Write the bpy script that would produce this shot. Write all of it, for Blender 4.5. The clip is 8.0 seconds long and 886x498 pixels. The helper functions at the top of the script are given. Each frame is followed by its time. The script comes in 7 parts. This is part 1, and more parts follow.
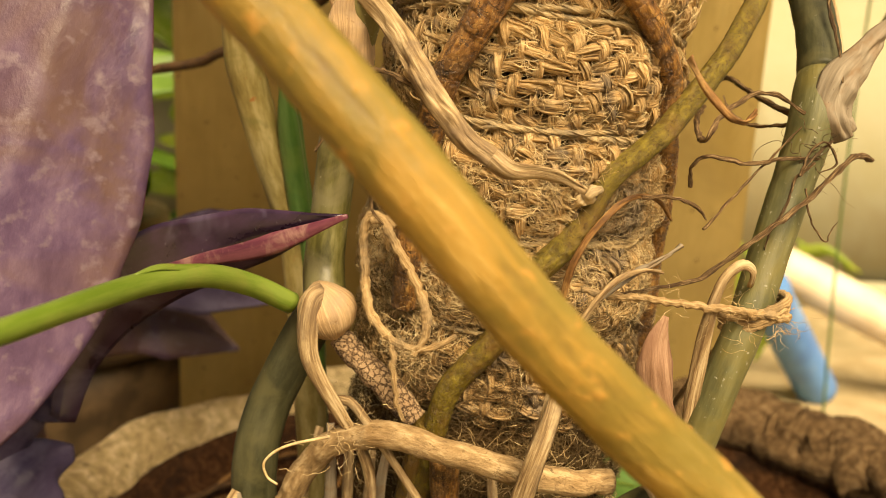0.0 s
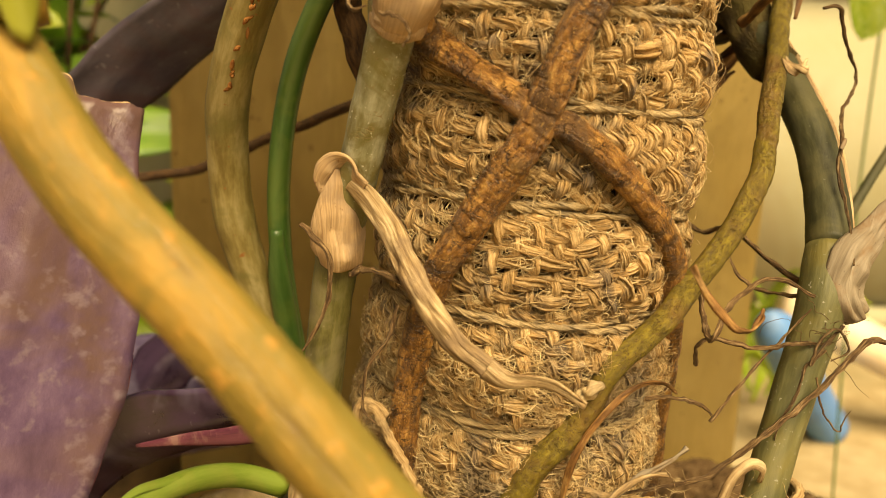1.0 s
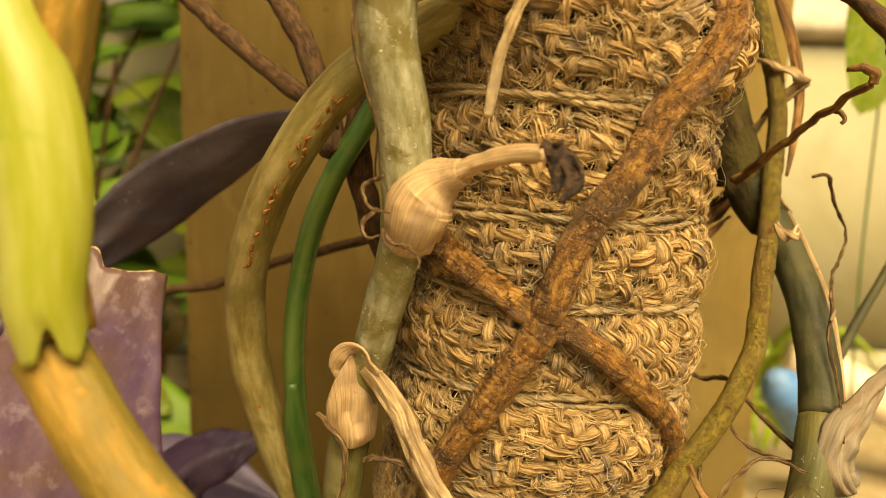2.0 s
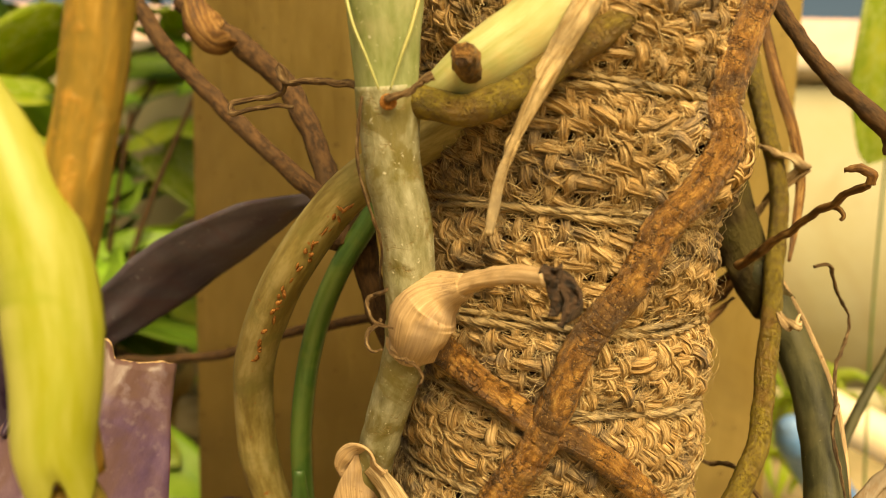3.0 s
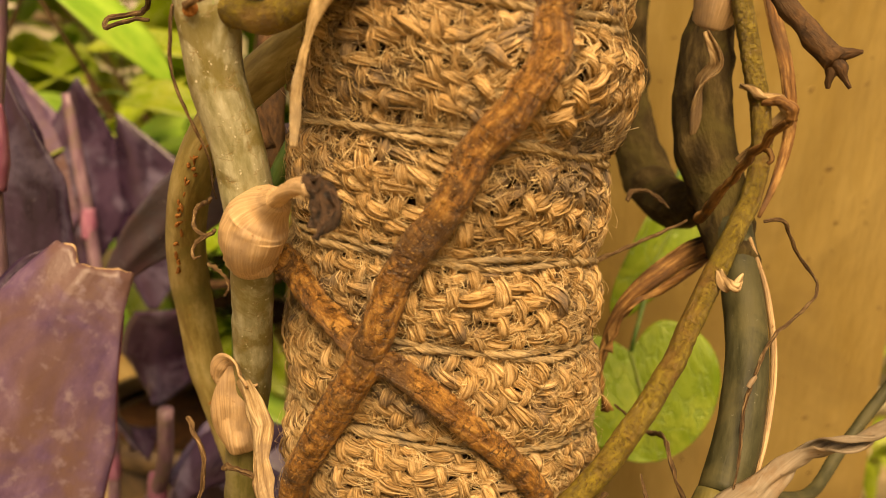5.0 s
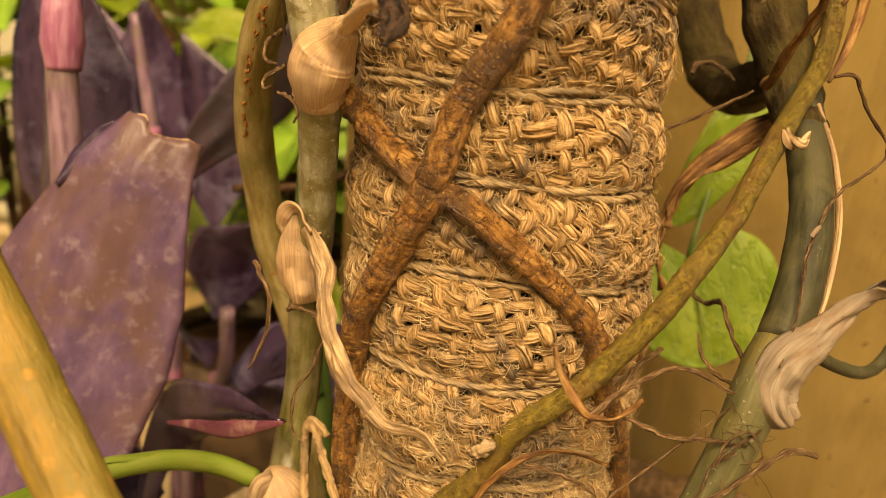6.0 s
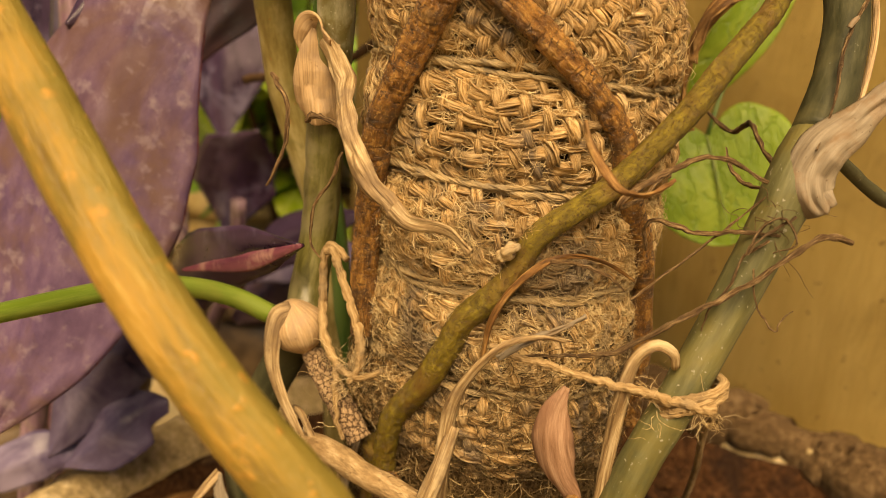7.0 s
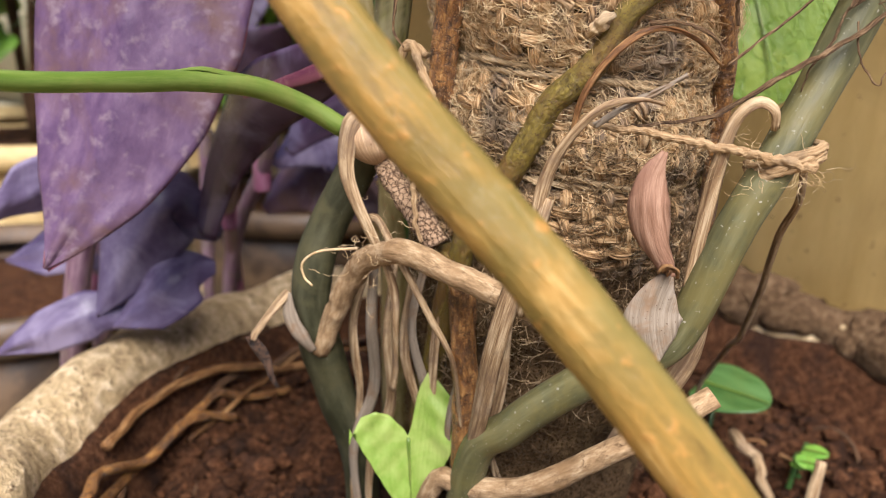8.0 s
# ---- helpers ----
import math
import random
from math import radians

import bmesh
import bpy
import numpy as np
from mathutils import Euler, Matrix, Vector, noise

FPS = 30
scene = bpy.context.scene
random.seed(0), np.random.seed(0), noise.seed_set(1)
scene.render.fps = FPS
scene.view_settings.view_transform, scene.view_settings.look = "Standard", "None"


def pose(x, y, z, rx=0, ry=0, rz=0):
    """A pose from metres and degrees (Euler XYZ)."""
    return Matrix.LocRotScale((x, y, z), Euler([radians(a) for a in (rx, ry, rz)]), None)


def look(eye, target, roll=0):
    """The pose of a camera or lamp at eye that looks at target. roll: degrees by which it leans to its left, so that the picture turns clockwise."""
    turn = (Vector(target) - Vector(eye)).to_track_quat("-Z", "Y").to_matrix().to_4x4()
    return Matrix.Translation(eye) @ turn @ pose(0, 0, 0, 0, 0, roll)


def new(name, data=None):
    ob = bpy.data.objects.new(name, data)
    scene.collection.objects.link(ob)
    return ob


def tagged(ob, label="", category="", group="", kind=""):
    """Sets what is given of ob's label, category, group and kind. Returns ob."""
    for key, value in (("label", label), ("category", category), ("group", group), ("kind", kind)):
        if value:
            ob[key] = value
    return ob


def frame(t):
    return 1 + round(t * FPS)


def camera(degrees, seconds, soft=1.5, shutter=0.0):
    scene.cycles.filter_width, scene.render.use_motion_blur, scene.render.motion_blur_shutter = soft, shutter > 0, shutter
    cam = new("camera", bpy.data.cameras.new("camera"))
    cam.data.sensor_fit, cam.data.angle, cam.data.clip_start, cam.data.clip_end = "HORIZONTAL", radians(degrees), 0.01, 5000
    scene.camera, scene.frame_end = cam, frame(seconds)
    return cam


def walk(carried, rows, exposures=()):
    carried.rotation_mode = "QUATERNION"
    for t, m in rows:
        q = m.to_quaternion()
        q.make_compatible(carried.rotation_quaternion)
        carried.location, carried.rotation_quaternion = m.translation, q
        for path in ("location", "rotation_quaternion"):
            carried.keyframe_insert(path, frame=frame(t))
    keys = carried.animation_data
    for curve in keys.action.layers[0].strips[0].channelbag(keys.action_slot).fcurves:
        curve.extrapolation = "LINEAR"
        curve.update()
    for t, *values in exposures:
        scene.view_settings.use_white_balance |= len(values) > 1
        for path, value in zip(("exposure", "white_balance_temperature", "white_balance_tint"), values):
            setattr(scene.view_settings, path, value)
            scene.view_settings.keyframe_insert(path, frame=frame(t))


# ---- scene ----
# ---- camera ----
cam = camera(58.9, 8.0, soft=0.3)
METRES, EYE, TILT, LEAN, TURN = 0.30, 0.34, -12.0, -2.8, 0.0
ROWS = [
    (0.0, 0.0, 0.0, 0.0, 0.0, -0.0, -0.0),
    (0.5, 0.0096, 0.025, 0.0816, 0.17, -0.12, 0.34),
    (1.0, 0.0106, 0.0235, 0.1389, 0.53, 0.36, 0.62),
    (1.5, 0.0061, 0.0131, 0.2089, 0.64, 1.17, 0.78),
    (2.0, 0.0119, -0.0117, 0.2586, 1.07, 2.15, 0.89),
    (2.2, 0.0126, -0.0207, 0.2834, 1.32, 3.18, 1.07),
    (3.3, 0.0265, -0.0221, 0.3131, 2.28, 4.39, 0.54),
    (3.5, 0.0495, -0.013, 0.3109, 2.4, 2.84, -0.17),
    (4.0, 0.1366, -0.0024, 0.2889, 5.65, 2.68, -1.59),
    (4.2, 0.1692, 0.0090, 0.2894, 8.27, 1.97, -2.38),
    (5.3, 0.2809, 0.0330, 0.2810, 18.32, 1.62, -4.40),
    (5.5, 0.2814, 0.033, 0.2738, 19.03, 0.61, -4.81),
    (6.0, 0.2703, 0.0245, 0.1931, 20.38, -0.78, -5.23),
    (6.5, 0.2706, 0.0281, 0.1325, 20.73, -1.78, -5.35),
    (7.0, 0.2639, 0.0335, 0.0676, 20.69, -3.03, -5.31),
    (7.5, 0.2477, 0.0248, -0.0203, 20.4, -4.18, -5.17),
    (8.0, 0.2077, 0.006, -0.0792, 19.92, -5.38, -5.04),
]
EXPOSURES = [(0.0, 0.95, 7400, 9), (0.5, 0.90, 7500, 7), (1.0, 0.86, 8000, 6), (1.5, 0.87, 8600, 8), (2.0, 0.84, 8400, 3), (3.5, 0.79, 8900, 4), (4.2, 0.77, 9000, 13), (5.5, 0.73, 9000, 20), (6.5, 0.73, 8700, 17), (7.0, 0.70, 8400, 15), (7.5, 0.84, 6900, 15), (8.0, 1.04, 4950, 20)]
walk(cam, [(t, pose(0, 0, EYE, TILT, LEAN, TURN) @ pose(METRES * x, METRES * y, METRES * z, 90 + pitch, roll, yaw)) for t, x, y, z, yaw, pitch, roll in ROWS], EXPOSURES)
cam.data.dof.use_dof = True
cam.data.dof.focus_distance = 0.175
cam.data.dof.aperture_fstop = 15.0

# ---- world and sun ----
SUN_ELEV, SUN_AZ = radians(52), radians(160)  # azimuth from +y, clockwise seen from above
world = bpy.data.worlds.new("world")
scene.world = world
world.use_nodes = True
wn = world.node_tree.nodes
sky = wn.new("ShaderNodeTexSky")
sky.sky_type, sky.sun_disc, sky.sun_elevation, sky.sun_rotation = "NISHITA", False, SUN_ELEV, SUN_AZ
wn["Background"].inputs["Strength"].default_value = 0.027
world.node_tree.links.new(sky.outputs[0], wn["Background"].inputs["Color"])
sun_data = bpy.data.lights.new("sun", "SUN")
sun_data.energy, sun_data.angle, sun_data.color = 5.2, radians(40), (1.0, 0.82, 0.56)
sun = new("sun", sun_data)
sun_way = Vector((math.sin(SUN_AZ) * math.cos(SUN_ELEV), math.cos(SUN_AZ) * math.cos(SUN_ELEV), math.sin(SUN_ELEV)))
sun.matrix_world = look(sun_way * 3, (0, 0, 0))


# ---- materials ----
def ramp(nt, fac, stops):
    r = nt.nodes.new("ShaderNodeValToRGB")
    e = r.color_ramp.elements
    while len(e) < len(stops):
        e.new(0.5)
    for el, (p, c) in zip(e, stops):
        el.position, el.color = p, (*c, 1)
    nt.links.new(fac, r.inputs[0])
    return r.outputs[0]


def noise_node(nt, coord, scale, detail=4, rough=0.6, stretch=(1, 1, 1), dist=0.0):
    m = nt.nodes.new("ShaderNodeMapping")
    m.inputs["Scale"].default_value = stretch
    nt.links.new(coord, m.inputs[0])
    n = nt.nodes.new("ShaderNodeTexNoise")
    n.inputs["Scale"].default_value, n.inputs["Detail"].default_value = scale, detail
    n.inputs["Roughness"].default_value, n.inputs["Distortion"].default_value = rough, dist
    nt.links.new(m.outputs[0], n.inputs["Vector"])
    return n.outputs["Fac"]


def mix(nt, fac, a, b, mode="MIX"):
    m = nt.nodes.new("ShaderNodeMix")
    m.data_type, m.blend_type = "RGBA", mode
    for sock, v in ((m.inputs[0], fac), (m.inputs[6], a), (m.inputs[7], b)):
        if hasattr(v, "is_linked"):
            nt.links.new(v, sock)
        elif isinstance(v, tuple):
            sock.default_value = (*v, 1)
        else:
            sock.default_value = v
    return m.outputs[2]


def maths(nt, op, a, b=0.5):
    m = nt.nodes.new("ShaderNodeMath")
    m.operation = op
    for sock, v in zip(m.inputs, (a, b)):
        if hasattr(v, "is_linked"):
            nt.links.new(v, sock)
        else:
            sock.default_value = v
    return m.outputs[0]


def material(name, stops, scale=300, stretch=(1, 1, 1), uv=True, blotch=None, blotch_scale=60, blotch_at=(0.5, 0.65), spots=None, spot_scale=700,
             spot_at=(0.68, 0.74), cracks=None, crack_scale=(500, 250), crack_at=0.09, bump=0.4, bump_size=0.0006, rough=0.6, spec=0.4, through_light=0.0, vary=0.0, coat=0.0, contrast=2.3, crack_patch=False, band=None, island=0.0):
    """Grain by a ramp of colours, wide blotches, small spots and a net of cracks; coordinates in metres."""
    mat = bpy.data.materials.new(name)
    mat.use_nodes = True
    nt = mat.node_tree
    b = nt.nodes["Principled BSDF"]
    tc = nt.nodes.new("ShaderNodeTexCoord")
    grain_co, wide_co = tc.outputs["UV" if uv else "Object"], tc.outputs["Object"]
    g0 = noise_node(nt, grain_co, scale, 6, 0.7, stretch)
    g = maths(nt, "ADD", maths(nt, "MULTIPLY", maths(nt, "SUBTRACT", g0, 0.5), contrast), 0.5)
    col = ramp(nt, g, stops)
    height = g
    if blotch:
        k = noise_node(nt, wide_co, blotch_scale, 4, 0.65, (1, 1, 1), 0.6)
        f = ramp(nt, k, [(blotch_at[0], (0, 0, 0)), (blotch_at[1], (1, 1, 1))])
        col = mix(nt, f, col, mix(nt, 0.75, col, blotch))
    if band:
        xyz = nt.nodes.new("ShaderNodeSeparateXYZ")
        nt.links.new(tc.outputs["UV"], xyz.inputs[0])
        u = maths(nt, "ADD", xyz.outputs[0], maths(nt, "MULTIPLY", maths(nt, "SUBTRACT", noise_node(nt, grain_co, 120, 3, 0.6, (1, 0.25, 1)), 0.5), band[2]))
        f = maths(nt, "DIVIDE", maths(nt, "SUBTRACT", u, band[0]), band[1] - band[0])
        f = ramp(nt, f, [(0.0, (0, 0, 0)), (1.0, (0.85, 0.85, 0.85))])
        col = mix(nt, f, col, band[3])
    if spots:
        k = noise_node(nt, wide_co, spot_scale, 3, 0.55)
        f = ramp(nt, k, [(spot_at[0], (0, 0, 0)), (spot_at[1], (1, 1, 1))])
        col = mix(nt, f, col, spots)
        height = maths(nt, "ADD", height, maths(nt, "MULTIPLY", f, 0.25))
    if cracks:
        m = nt.nodes.new("ShaderNodeMapping")
        m.inputs["Scale"].default_value = (crack_scale[0], crack_scale[1], 1) if uv else (crack_scale[0],) * 3
        nt.links.new(grain_co, m.inputs[0])
        warp = nt.nodes.new("ShaderNodeVectorMath")
        warp.operation = "ADD"
        wn_ = nt.nodes.new("ShaderNodeTexNoise")
        wn_.inputs["Scale"].default_value = 2.5
        nt.links.new(m.outputs[0], wn_.inputs["Vector"])
        nt.links.new(m.outputs[0], warp.inputs[0])
        nt.links.new(wn_.outputs["Color"], warp.inputs[1])
        v = nt.nodes.new("ShaderNodeTexVoronoi")
        v.feature = "DISTANCE_TO_EDGE"
        v.inputs["Scale"].default_value = 1.0
        nt.links.new(warp.outputs[0], v.inputs["Vector"])
        f = ramp(nt, v.outputs["Distance"], [(0.0, (1, 1, 1)), (crack_at, (0, 0, 0))])
        if crack_patch:
            f = maths(nt, "MULTIPLY", f, ramp(nt, noise_node(nt, wide_co, 260, 3, 0.6), [(0.42, (0, 0, 0)), (0.58, (1, 1, 1))]))
        col = mix(nt, f, col, cracks)
        height = maths(nt, "SUBTRACT", height, maths(nt, "MULTIPLY", f, 0.7))
    if vary:
        oi = nt.nodes.new("ShaderNodeObjectInfo")
        hsv = nt.nodes.new("ShaderNodeHueSaturation")
        nt.links.new(maths(nt, "ADD", maths(nt, "MULTIPLY", oi.outputs["Random"], vary), 1 - vary / 2), hsv.inputs["Value"])
        nt.links.new(col, hsv.inputs["Color"])
        col = hsv.outputs["Color"]
    if island:
        geo = nt.nodes.new("ShaderNodeNewGeometry")
        hsv = nt.nodes.new("ShaderNodeHueSaturation")
        nt.links.new(maths(nt, "ADD", maths(nt, "MULTIPLY", geo.outputs["Random Per Island"], island), 1 - island * 0.4), hsv.inputs["Value"])
        nt.links.new(col, hsv.inputs["Color"])
        col = hsv.outputs["Color"]
    nt.links.new(col, b.inputs["Base Color"])
    b.inputs["Specular IOR Level"].default_value = spec
    b.inputs["Coat Weight"].default_value = coat
    nt.links.new(ramp(nt, g, [(0.3, (rough - 0.08,) * 3), (0.7, (min(1, rough + 0.1),) * 3)]), b.inputs["Roughness"])
    bm_ = nt.nodes.new("ShaderNodeBump")
    bm_.inputs["Strength"].default_value, bm_.inputs["Distance"].default_value = bump, bump_size
    nt.links.new(height, bm_.inputs["Height"])
    nt.links.new(bm_.outputs[0], b.inputs["Normal"])
    if through_light:
        t = nt.nodes.new("ShaderNodeBsdfTranslucent")
        nt.links.new(col, t.inputs["Color"])
        ms = nt.nodes.new("ShaderNodeMixShader")
        ms.inputs[0].default_value = through_light
        nt.links.new(b.outputs[0], ms.inputs[1])
        nt.links.new(t.outputs[0], ms.inputs[2])
        nt.links.new(ms.outputs[0], nt.nodes["Material Output"].inputs["Surface"])
    return mat


LONG = (1, 0.12, 1)  # grain that runs along a strip or stem
JUTE = material("jute", [(0.08, (0.085, 0.043, 0.015)), (0.42, (0.465, 0.285, 0.113)), (0.90, (0.84, 0.61, 0.33))], 900, (1, 0.16, 1),
                blotch=(0.135, 0.113, 0.094), blotch_scale=62, blotch_at=(0.49, 0.61), bump=0.9, bump_size=0.0006, rough=0.8, spec=0.2, vary=0.3, contrast=3.0)
ROOT_PALE = material("root_pale", [(0.1, (0.17, 0.105, 0.045)), (0.5, (0.35, 0.235, 0.115)), (0.9, (0.56, 0.42, 0.24))], 500, (1, 0.3, 1), blotch=(0.24, 0.145, 0.06), blotch_scale=80, cracks=(0.20, 0.12, 0.055), crack_scale=(420, 260), crack_at=0.035, crack_patch=True, bump=0.8, rough=0.75, spec=0.25)
ROOT_SCALY = material("root_scaly", [(0.1, (0.30, 0.19, 0.10)), (0.9, (0.50, 0.35, 0.21))], 500, uv=True, cracks=(0.06, 0.028, 0.012), crack_scale=(650, 650), crack_at=0.16, bump=0.9, rough=0.7, spec=0.25)
FIBRE_DARK = material("fibre_dark", [(0.2, (0.0728, 0.042, 0.01568)), (0.8, (0.224, 0.1512, 0.0672))], 200, uv=False, blotch=(0.056, 0.0364, 0.0196), blotch_scale=60, bump=0.0, rough=0.75, spec=0.2)
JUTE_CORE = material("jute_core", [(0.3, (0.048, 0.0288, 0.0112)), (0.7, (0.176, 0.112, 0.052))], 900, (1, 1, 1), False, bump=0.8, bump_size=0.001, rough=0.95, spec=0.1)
FIBRE = material("fibre", [(0.3, (0.418, 0.2786, 0.1204)), (0.7, (0.762, 0.5943, 0.3345))], 200, uv=False, blotch=(0.2227, 0.1763, 0.1204), blotch_scale=60, bump=0.0, rough=0.7, spec=0.2)
TIE_TWINE = material("tie_twine", [(0.2, (0.36, 0.235, 0.10)), (0.8, (0.74, 0.57, 0.33))], 1400, LONG, blotch=(0.30, 0.24, 0.16), blotch_scale=90, bump=0.8, rough=0.85, spec=0.15)
TWINE = material("twine", [(0.2, (0.27, 0.165, 0.068)), (0.8, (0.52, 0.37, 0.195))], 1400, LONG, blotch=(0.19, 0.14, 0.085), blotch_scale=90, bump=0.8, rough=0.85, spec=0.15)
ROOT = material("root_bark", [(0.05, (0.068, 0.026, 0.006)), (0.40, (0.205, 0.088, 0.018)), (0.65, (0.37, 0.175, 0.036)), (0.95, (0.58, 0.33, 0.095))], 620, (1, 0.34, 1),
                blotch=(0.080, 0.042, 0.018), blotch_scale=80, blotch_at=(0.50, 0.60), spots=(0.46, 0.28, 0.09), spot_scale=2200, spot_at=(0.60, 0.66), cracks=(0.040, 0.016, 0.005), crack_scale=(240, 560), crack_at=0.07, crack_patch=True,
                bump=1.0, bump_size=0.0008, rough=0.40, spec=0.6, contrast=2.8)
ROOT_OLIVE = material("root_olive", [(0.1, (0.07443, 0.05042, 0.005314)), (0.5, (0.142, 0.103, 0.008856)), (0.9, (0.2401, 0.182, 0.01771))], 700, (1, 0.5, 1),
                      blotch=(0.126, 0.06002, 0.01151), blotch_scale=60, blotch_at=(0.46, 0.62), spots=(0.08403, 0.04321, 0.009738), spot_scale=1900, spot_at=(0.58, 0.66), cracks=(0.06002, 0.03601, 0.006199), crack_scale=(240, 1000), crack_at=0.05, crack_patch=True,
                      bump=0.8, rough=0.48, spec=0.45)
STEM = material("stem_olive", [(0.25, (0.05848, 0.05379, 0.01401)), (0.5, (0.1102, 0.1006, 0.02808)), (0.75, (0.1686, 0.1544, 0.05848))], 240, (1, 0.2, 1),
                blotch=(0.1822, 0.1591, 0.0816), blotch_scale=70, blotch_at=(0.48, 0.62), spots=(0.2808, 0.257, 0.1686), spot_scale=1000, spot_at=(0.70, 0.74), bump=0.25, rough=0.42, spec=0.5)
STEM_WAXY = material("stem_waxy", [(0.1, (0.170, 0.165, 0.078)), (0.5, (0.285, 0.275, 0.165)), (0.9, (0.42, 0.41, 0.29))], 260, (1, 0.30, 1),
                     blotch=(0.140, 0.112, 0.020), blotch_scale=80, blotch_at=(0.48, 0.57), spots=(0.60, 0.58, 0.45), spot_scale=1000, spot_at=(0.67, 0.71), cracks=(0.24, 0.18, 0.08), crack_scale=(120, 200), crack_at=0.03, crack_patch=True, bump=0.35, rough=0.46, spec=0.4, contrast=2.6)
STEM_DARK = material("stem_grey_green", [(0.2, (0.0229, 0.0241, 0.0106)), (0.5, (0.0407, 0.0407, 0.0184)), (0.85, (0.0706, 0.0688, 0.0354))], 240, (1, 0.2, 1),
                     blotch=(0.0773, 0.0706, 0.0301), blotch_scale=60, blotch_at=(0.45, 0.62), spots=(0.149, 0.149, 0.106), spot_scale=900, spot_at=(0.70, 0.74), bump=0.25, rough=0.6, spec=0.25)
STEM_GREY = material("stem_grey", [(0.1, (0.0512, 0.0504, 0.02)), (0.5, (0.0944, 0.0924, 0.038)), (0.9, (0.16, 0.1529, 0.07))], 300, (1, 0.12, 1),
                     blotch=(0.14, 0.1176, 0.034), blotch_scale=46, blotch_at=(0.44, 0.60), spots=(0.272, 0.2604, 0.19), spot_scale=900, spot_at=(0.66, 0.71), bump=0.35, rough=0.5, spec=0.35, contrast=2.0)
# Near-black brown: shade from growth overhead is put into the base colour.
STEM_BROWN_SHADED = material("stem_brown_shaded", [(0.1, (0.0168, 0.0112, 0.0056)), (0.5, (0.0476, 0.0336, 0.014)), (0.9, (0.105, 0.077, 0.0336))], 260, (1, 0.3, 1), blotch=(0.077, 0.063, 0.0196), blotch_scale=50, bump=0.9, bump_size=0.001, rough=0.85, spec=0.12)
STEM_TAN = material("stem_tan", [(0.25, (0.1622, 0.1178, 0.03237)), (0.5, (0.2582, 0.2036, 0.06895)), (0.75, (0.3572, 0.2917, 0.1295))], 220, (1, 0.2, 1),
                    blotch=(0.17, 0.1505, 0.04462), blotch_scale=60, spots=(0.2917, 0.1209, 0.03237), spot_scale=420, spot_at=(0.68, 0.73), bump=0.35, rough=0.5, spec=0.45)
STEM_GREEN = material("stem_green", [(0.3, (0.0386, 0.089, 0.017)), (0.7, (0.0774, 0.155, 0.03479))], 160, LONG, blotch=(0.108, 0.155, 0.031), blotch_scale=40, bump=0.15, rough=0.38, spec=0.5)
PETIOLE = material("petiole_green", [(0.3, (0.104, 0.171, 0.0182)), (0.7, (0.176, 0.244, 0.0389))], 220, LONG, blotch=(0.207, 0.228, 0.0466), blotch_scale=45, bump=0.15, rough=0.4, spec=0.5, through_light=0.1)
# band: darker olive along the upper side, the stalk's shaded side put into colour.
YELLOW_STEM = material("petiole_yellow", [(0.05, (0.135, 0.084, 0.018)), (0.38, (0.240, 0.155, 0.030)), (0.62, (0.310, 0.180, 0.030)), (0.95, (0.42, 0.275, 0.075))], 240, (1, 0.14, 1),
                       blotch=(0.150, 0.112, 0.020), blotch_scale=48, blotch_at=(0.45, 0.60), band=(0.0190, 0.0250, 0.015, (0.180, 0.145, 0.030)), spots=(0.38, 0.205, 0.042), spot_scale=260, spot_at=(0.60, 0.70), bump=0.6, bump_size=0.0008, rough=0.5, spec=0.3, contrast=3.0)
SHEATH_YELLOW = material("sheath_yellow", [(0.25, (0.300, 0.320, 0.030)), (0.75, (0.44, 0.445, 0.125))], 120, LONG, blotch=(0.269, 0.32, 0.032), blotch_scale=45, bump=0.12, rough=0.4, spec=0.4, through_light=0.15)
BRACT = material("bract_green", [(0.2, (0.185, 0.225, 0.080)), (0.8, (0.32, 0.36, 0.18))], 240, (1, 0.3, 1), blotch=(0.35, 0.35, 0.19), blotch_scale=60, spots=(0.52, 0.52, 0.40), spot_scale=1000, spot_at=(0.68, 0.72), bump=0.2, rough=0.42, spec=0.5)
PALE_STEM = material("stem_pale", [(0.3, (0.37, 0.38, 0.14)), (0.7, (0.54, 0.53, 0.27))], 200, LONG, blotch=(0.52, 0.40, 0.16), blotch_scale=60, bump=0.2, rough=0.42, spec=0.5)
PAPER = material("sheath_paper", [(0.1, (0.354, 0.213, 0.104)), (0.5, (0.586, 0.397, 0.213)), (0.9, (0.805, 0.598, 0.366))], 1900, (1, 0.035, 1),
                 blotch=(0.439, 0.311, 0.201), blotch_scale=80, spots=(0.305, 0.171, 0.0732), spot_scale=500, spot_at=(0.68, 0.76), bump=0.7, bump_size=0.0005, rough=0.55, spec=0.3, through_light=0.2, contrast=1.9)
PAPER_GREY = material("sheath_grey", [(0.05, (0.15, 0.115, 0.075)), (0.5, (0.29, 0.235, 0.165)), (0.95, (0.47, 0.41, 0.32))], 1500, (1, 0.04, 1),
                      blotch=(0.26, 0.16, 0.08), blotch_scale=90, spots=(0.16, 0.11, 0.07), spot_scale=1300, spot_at=(0.66, 0.71), bump=0.45, rough=0.6, spec=0.3, through_light=0.25, contrast=1.4)
DRY = material("dry_leaf", [(0.25, (0.17, 0.10, 0.045)), (0.5, (0.36, 0.245, 0.12)), (0.75, (0.60, 0.46, 0.27))], 1000, (1, 0.05, 1), blotch=(0.22, 0.15, 0.09), blotch_scale=70, bump=0.7, bump_size=0.0006, rough=0.65, spec=0.3, through_light=0.12)
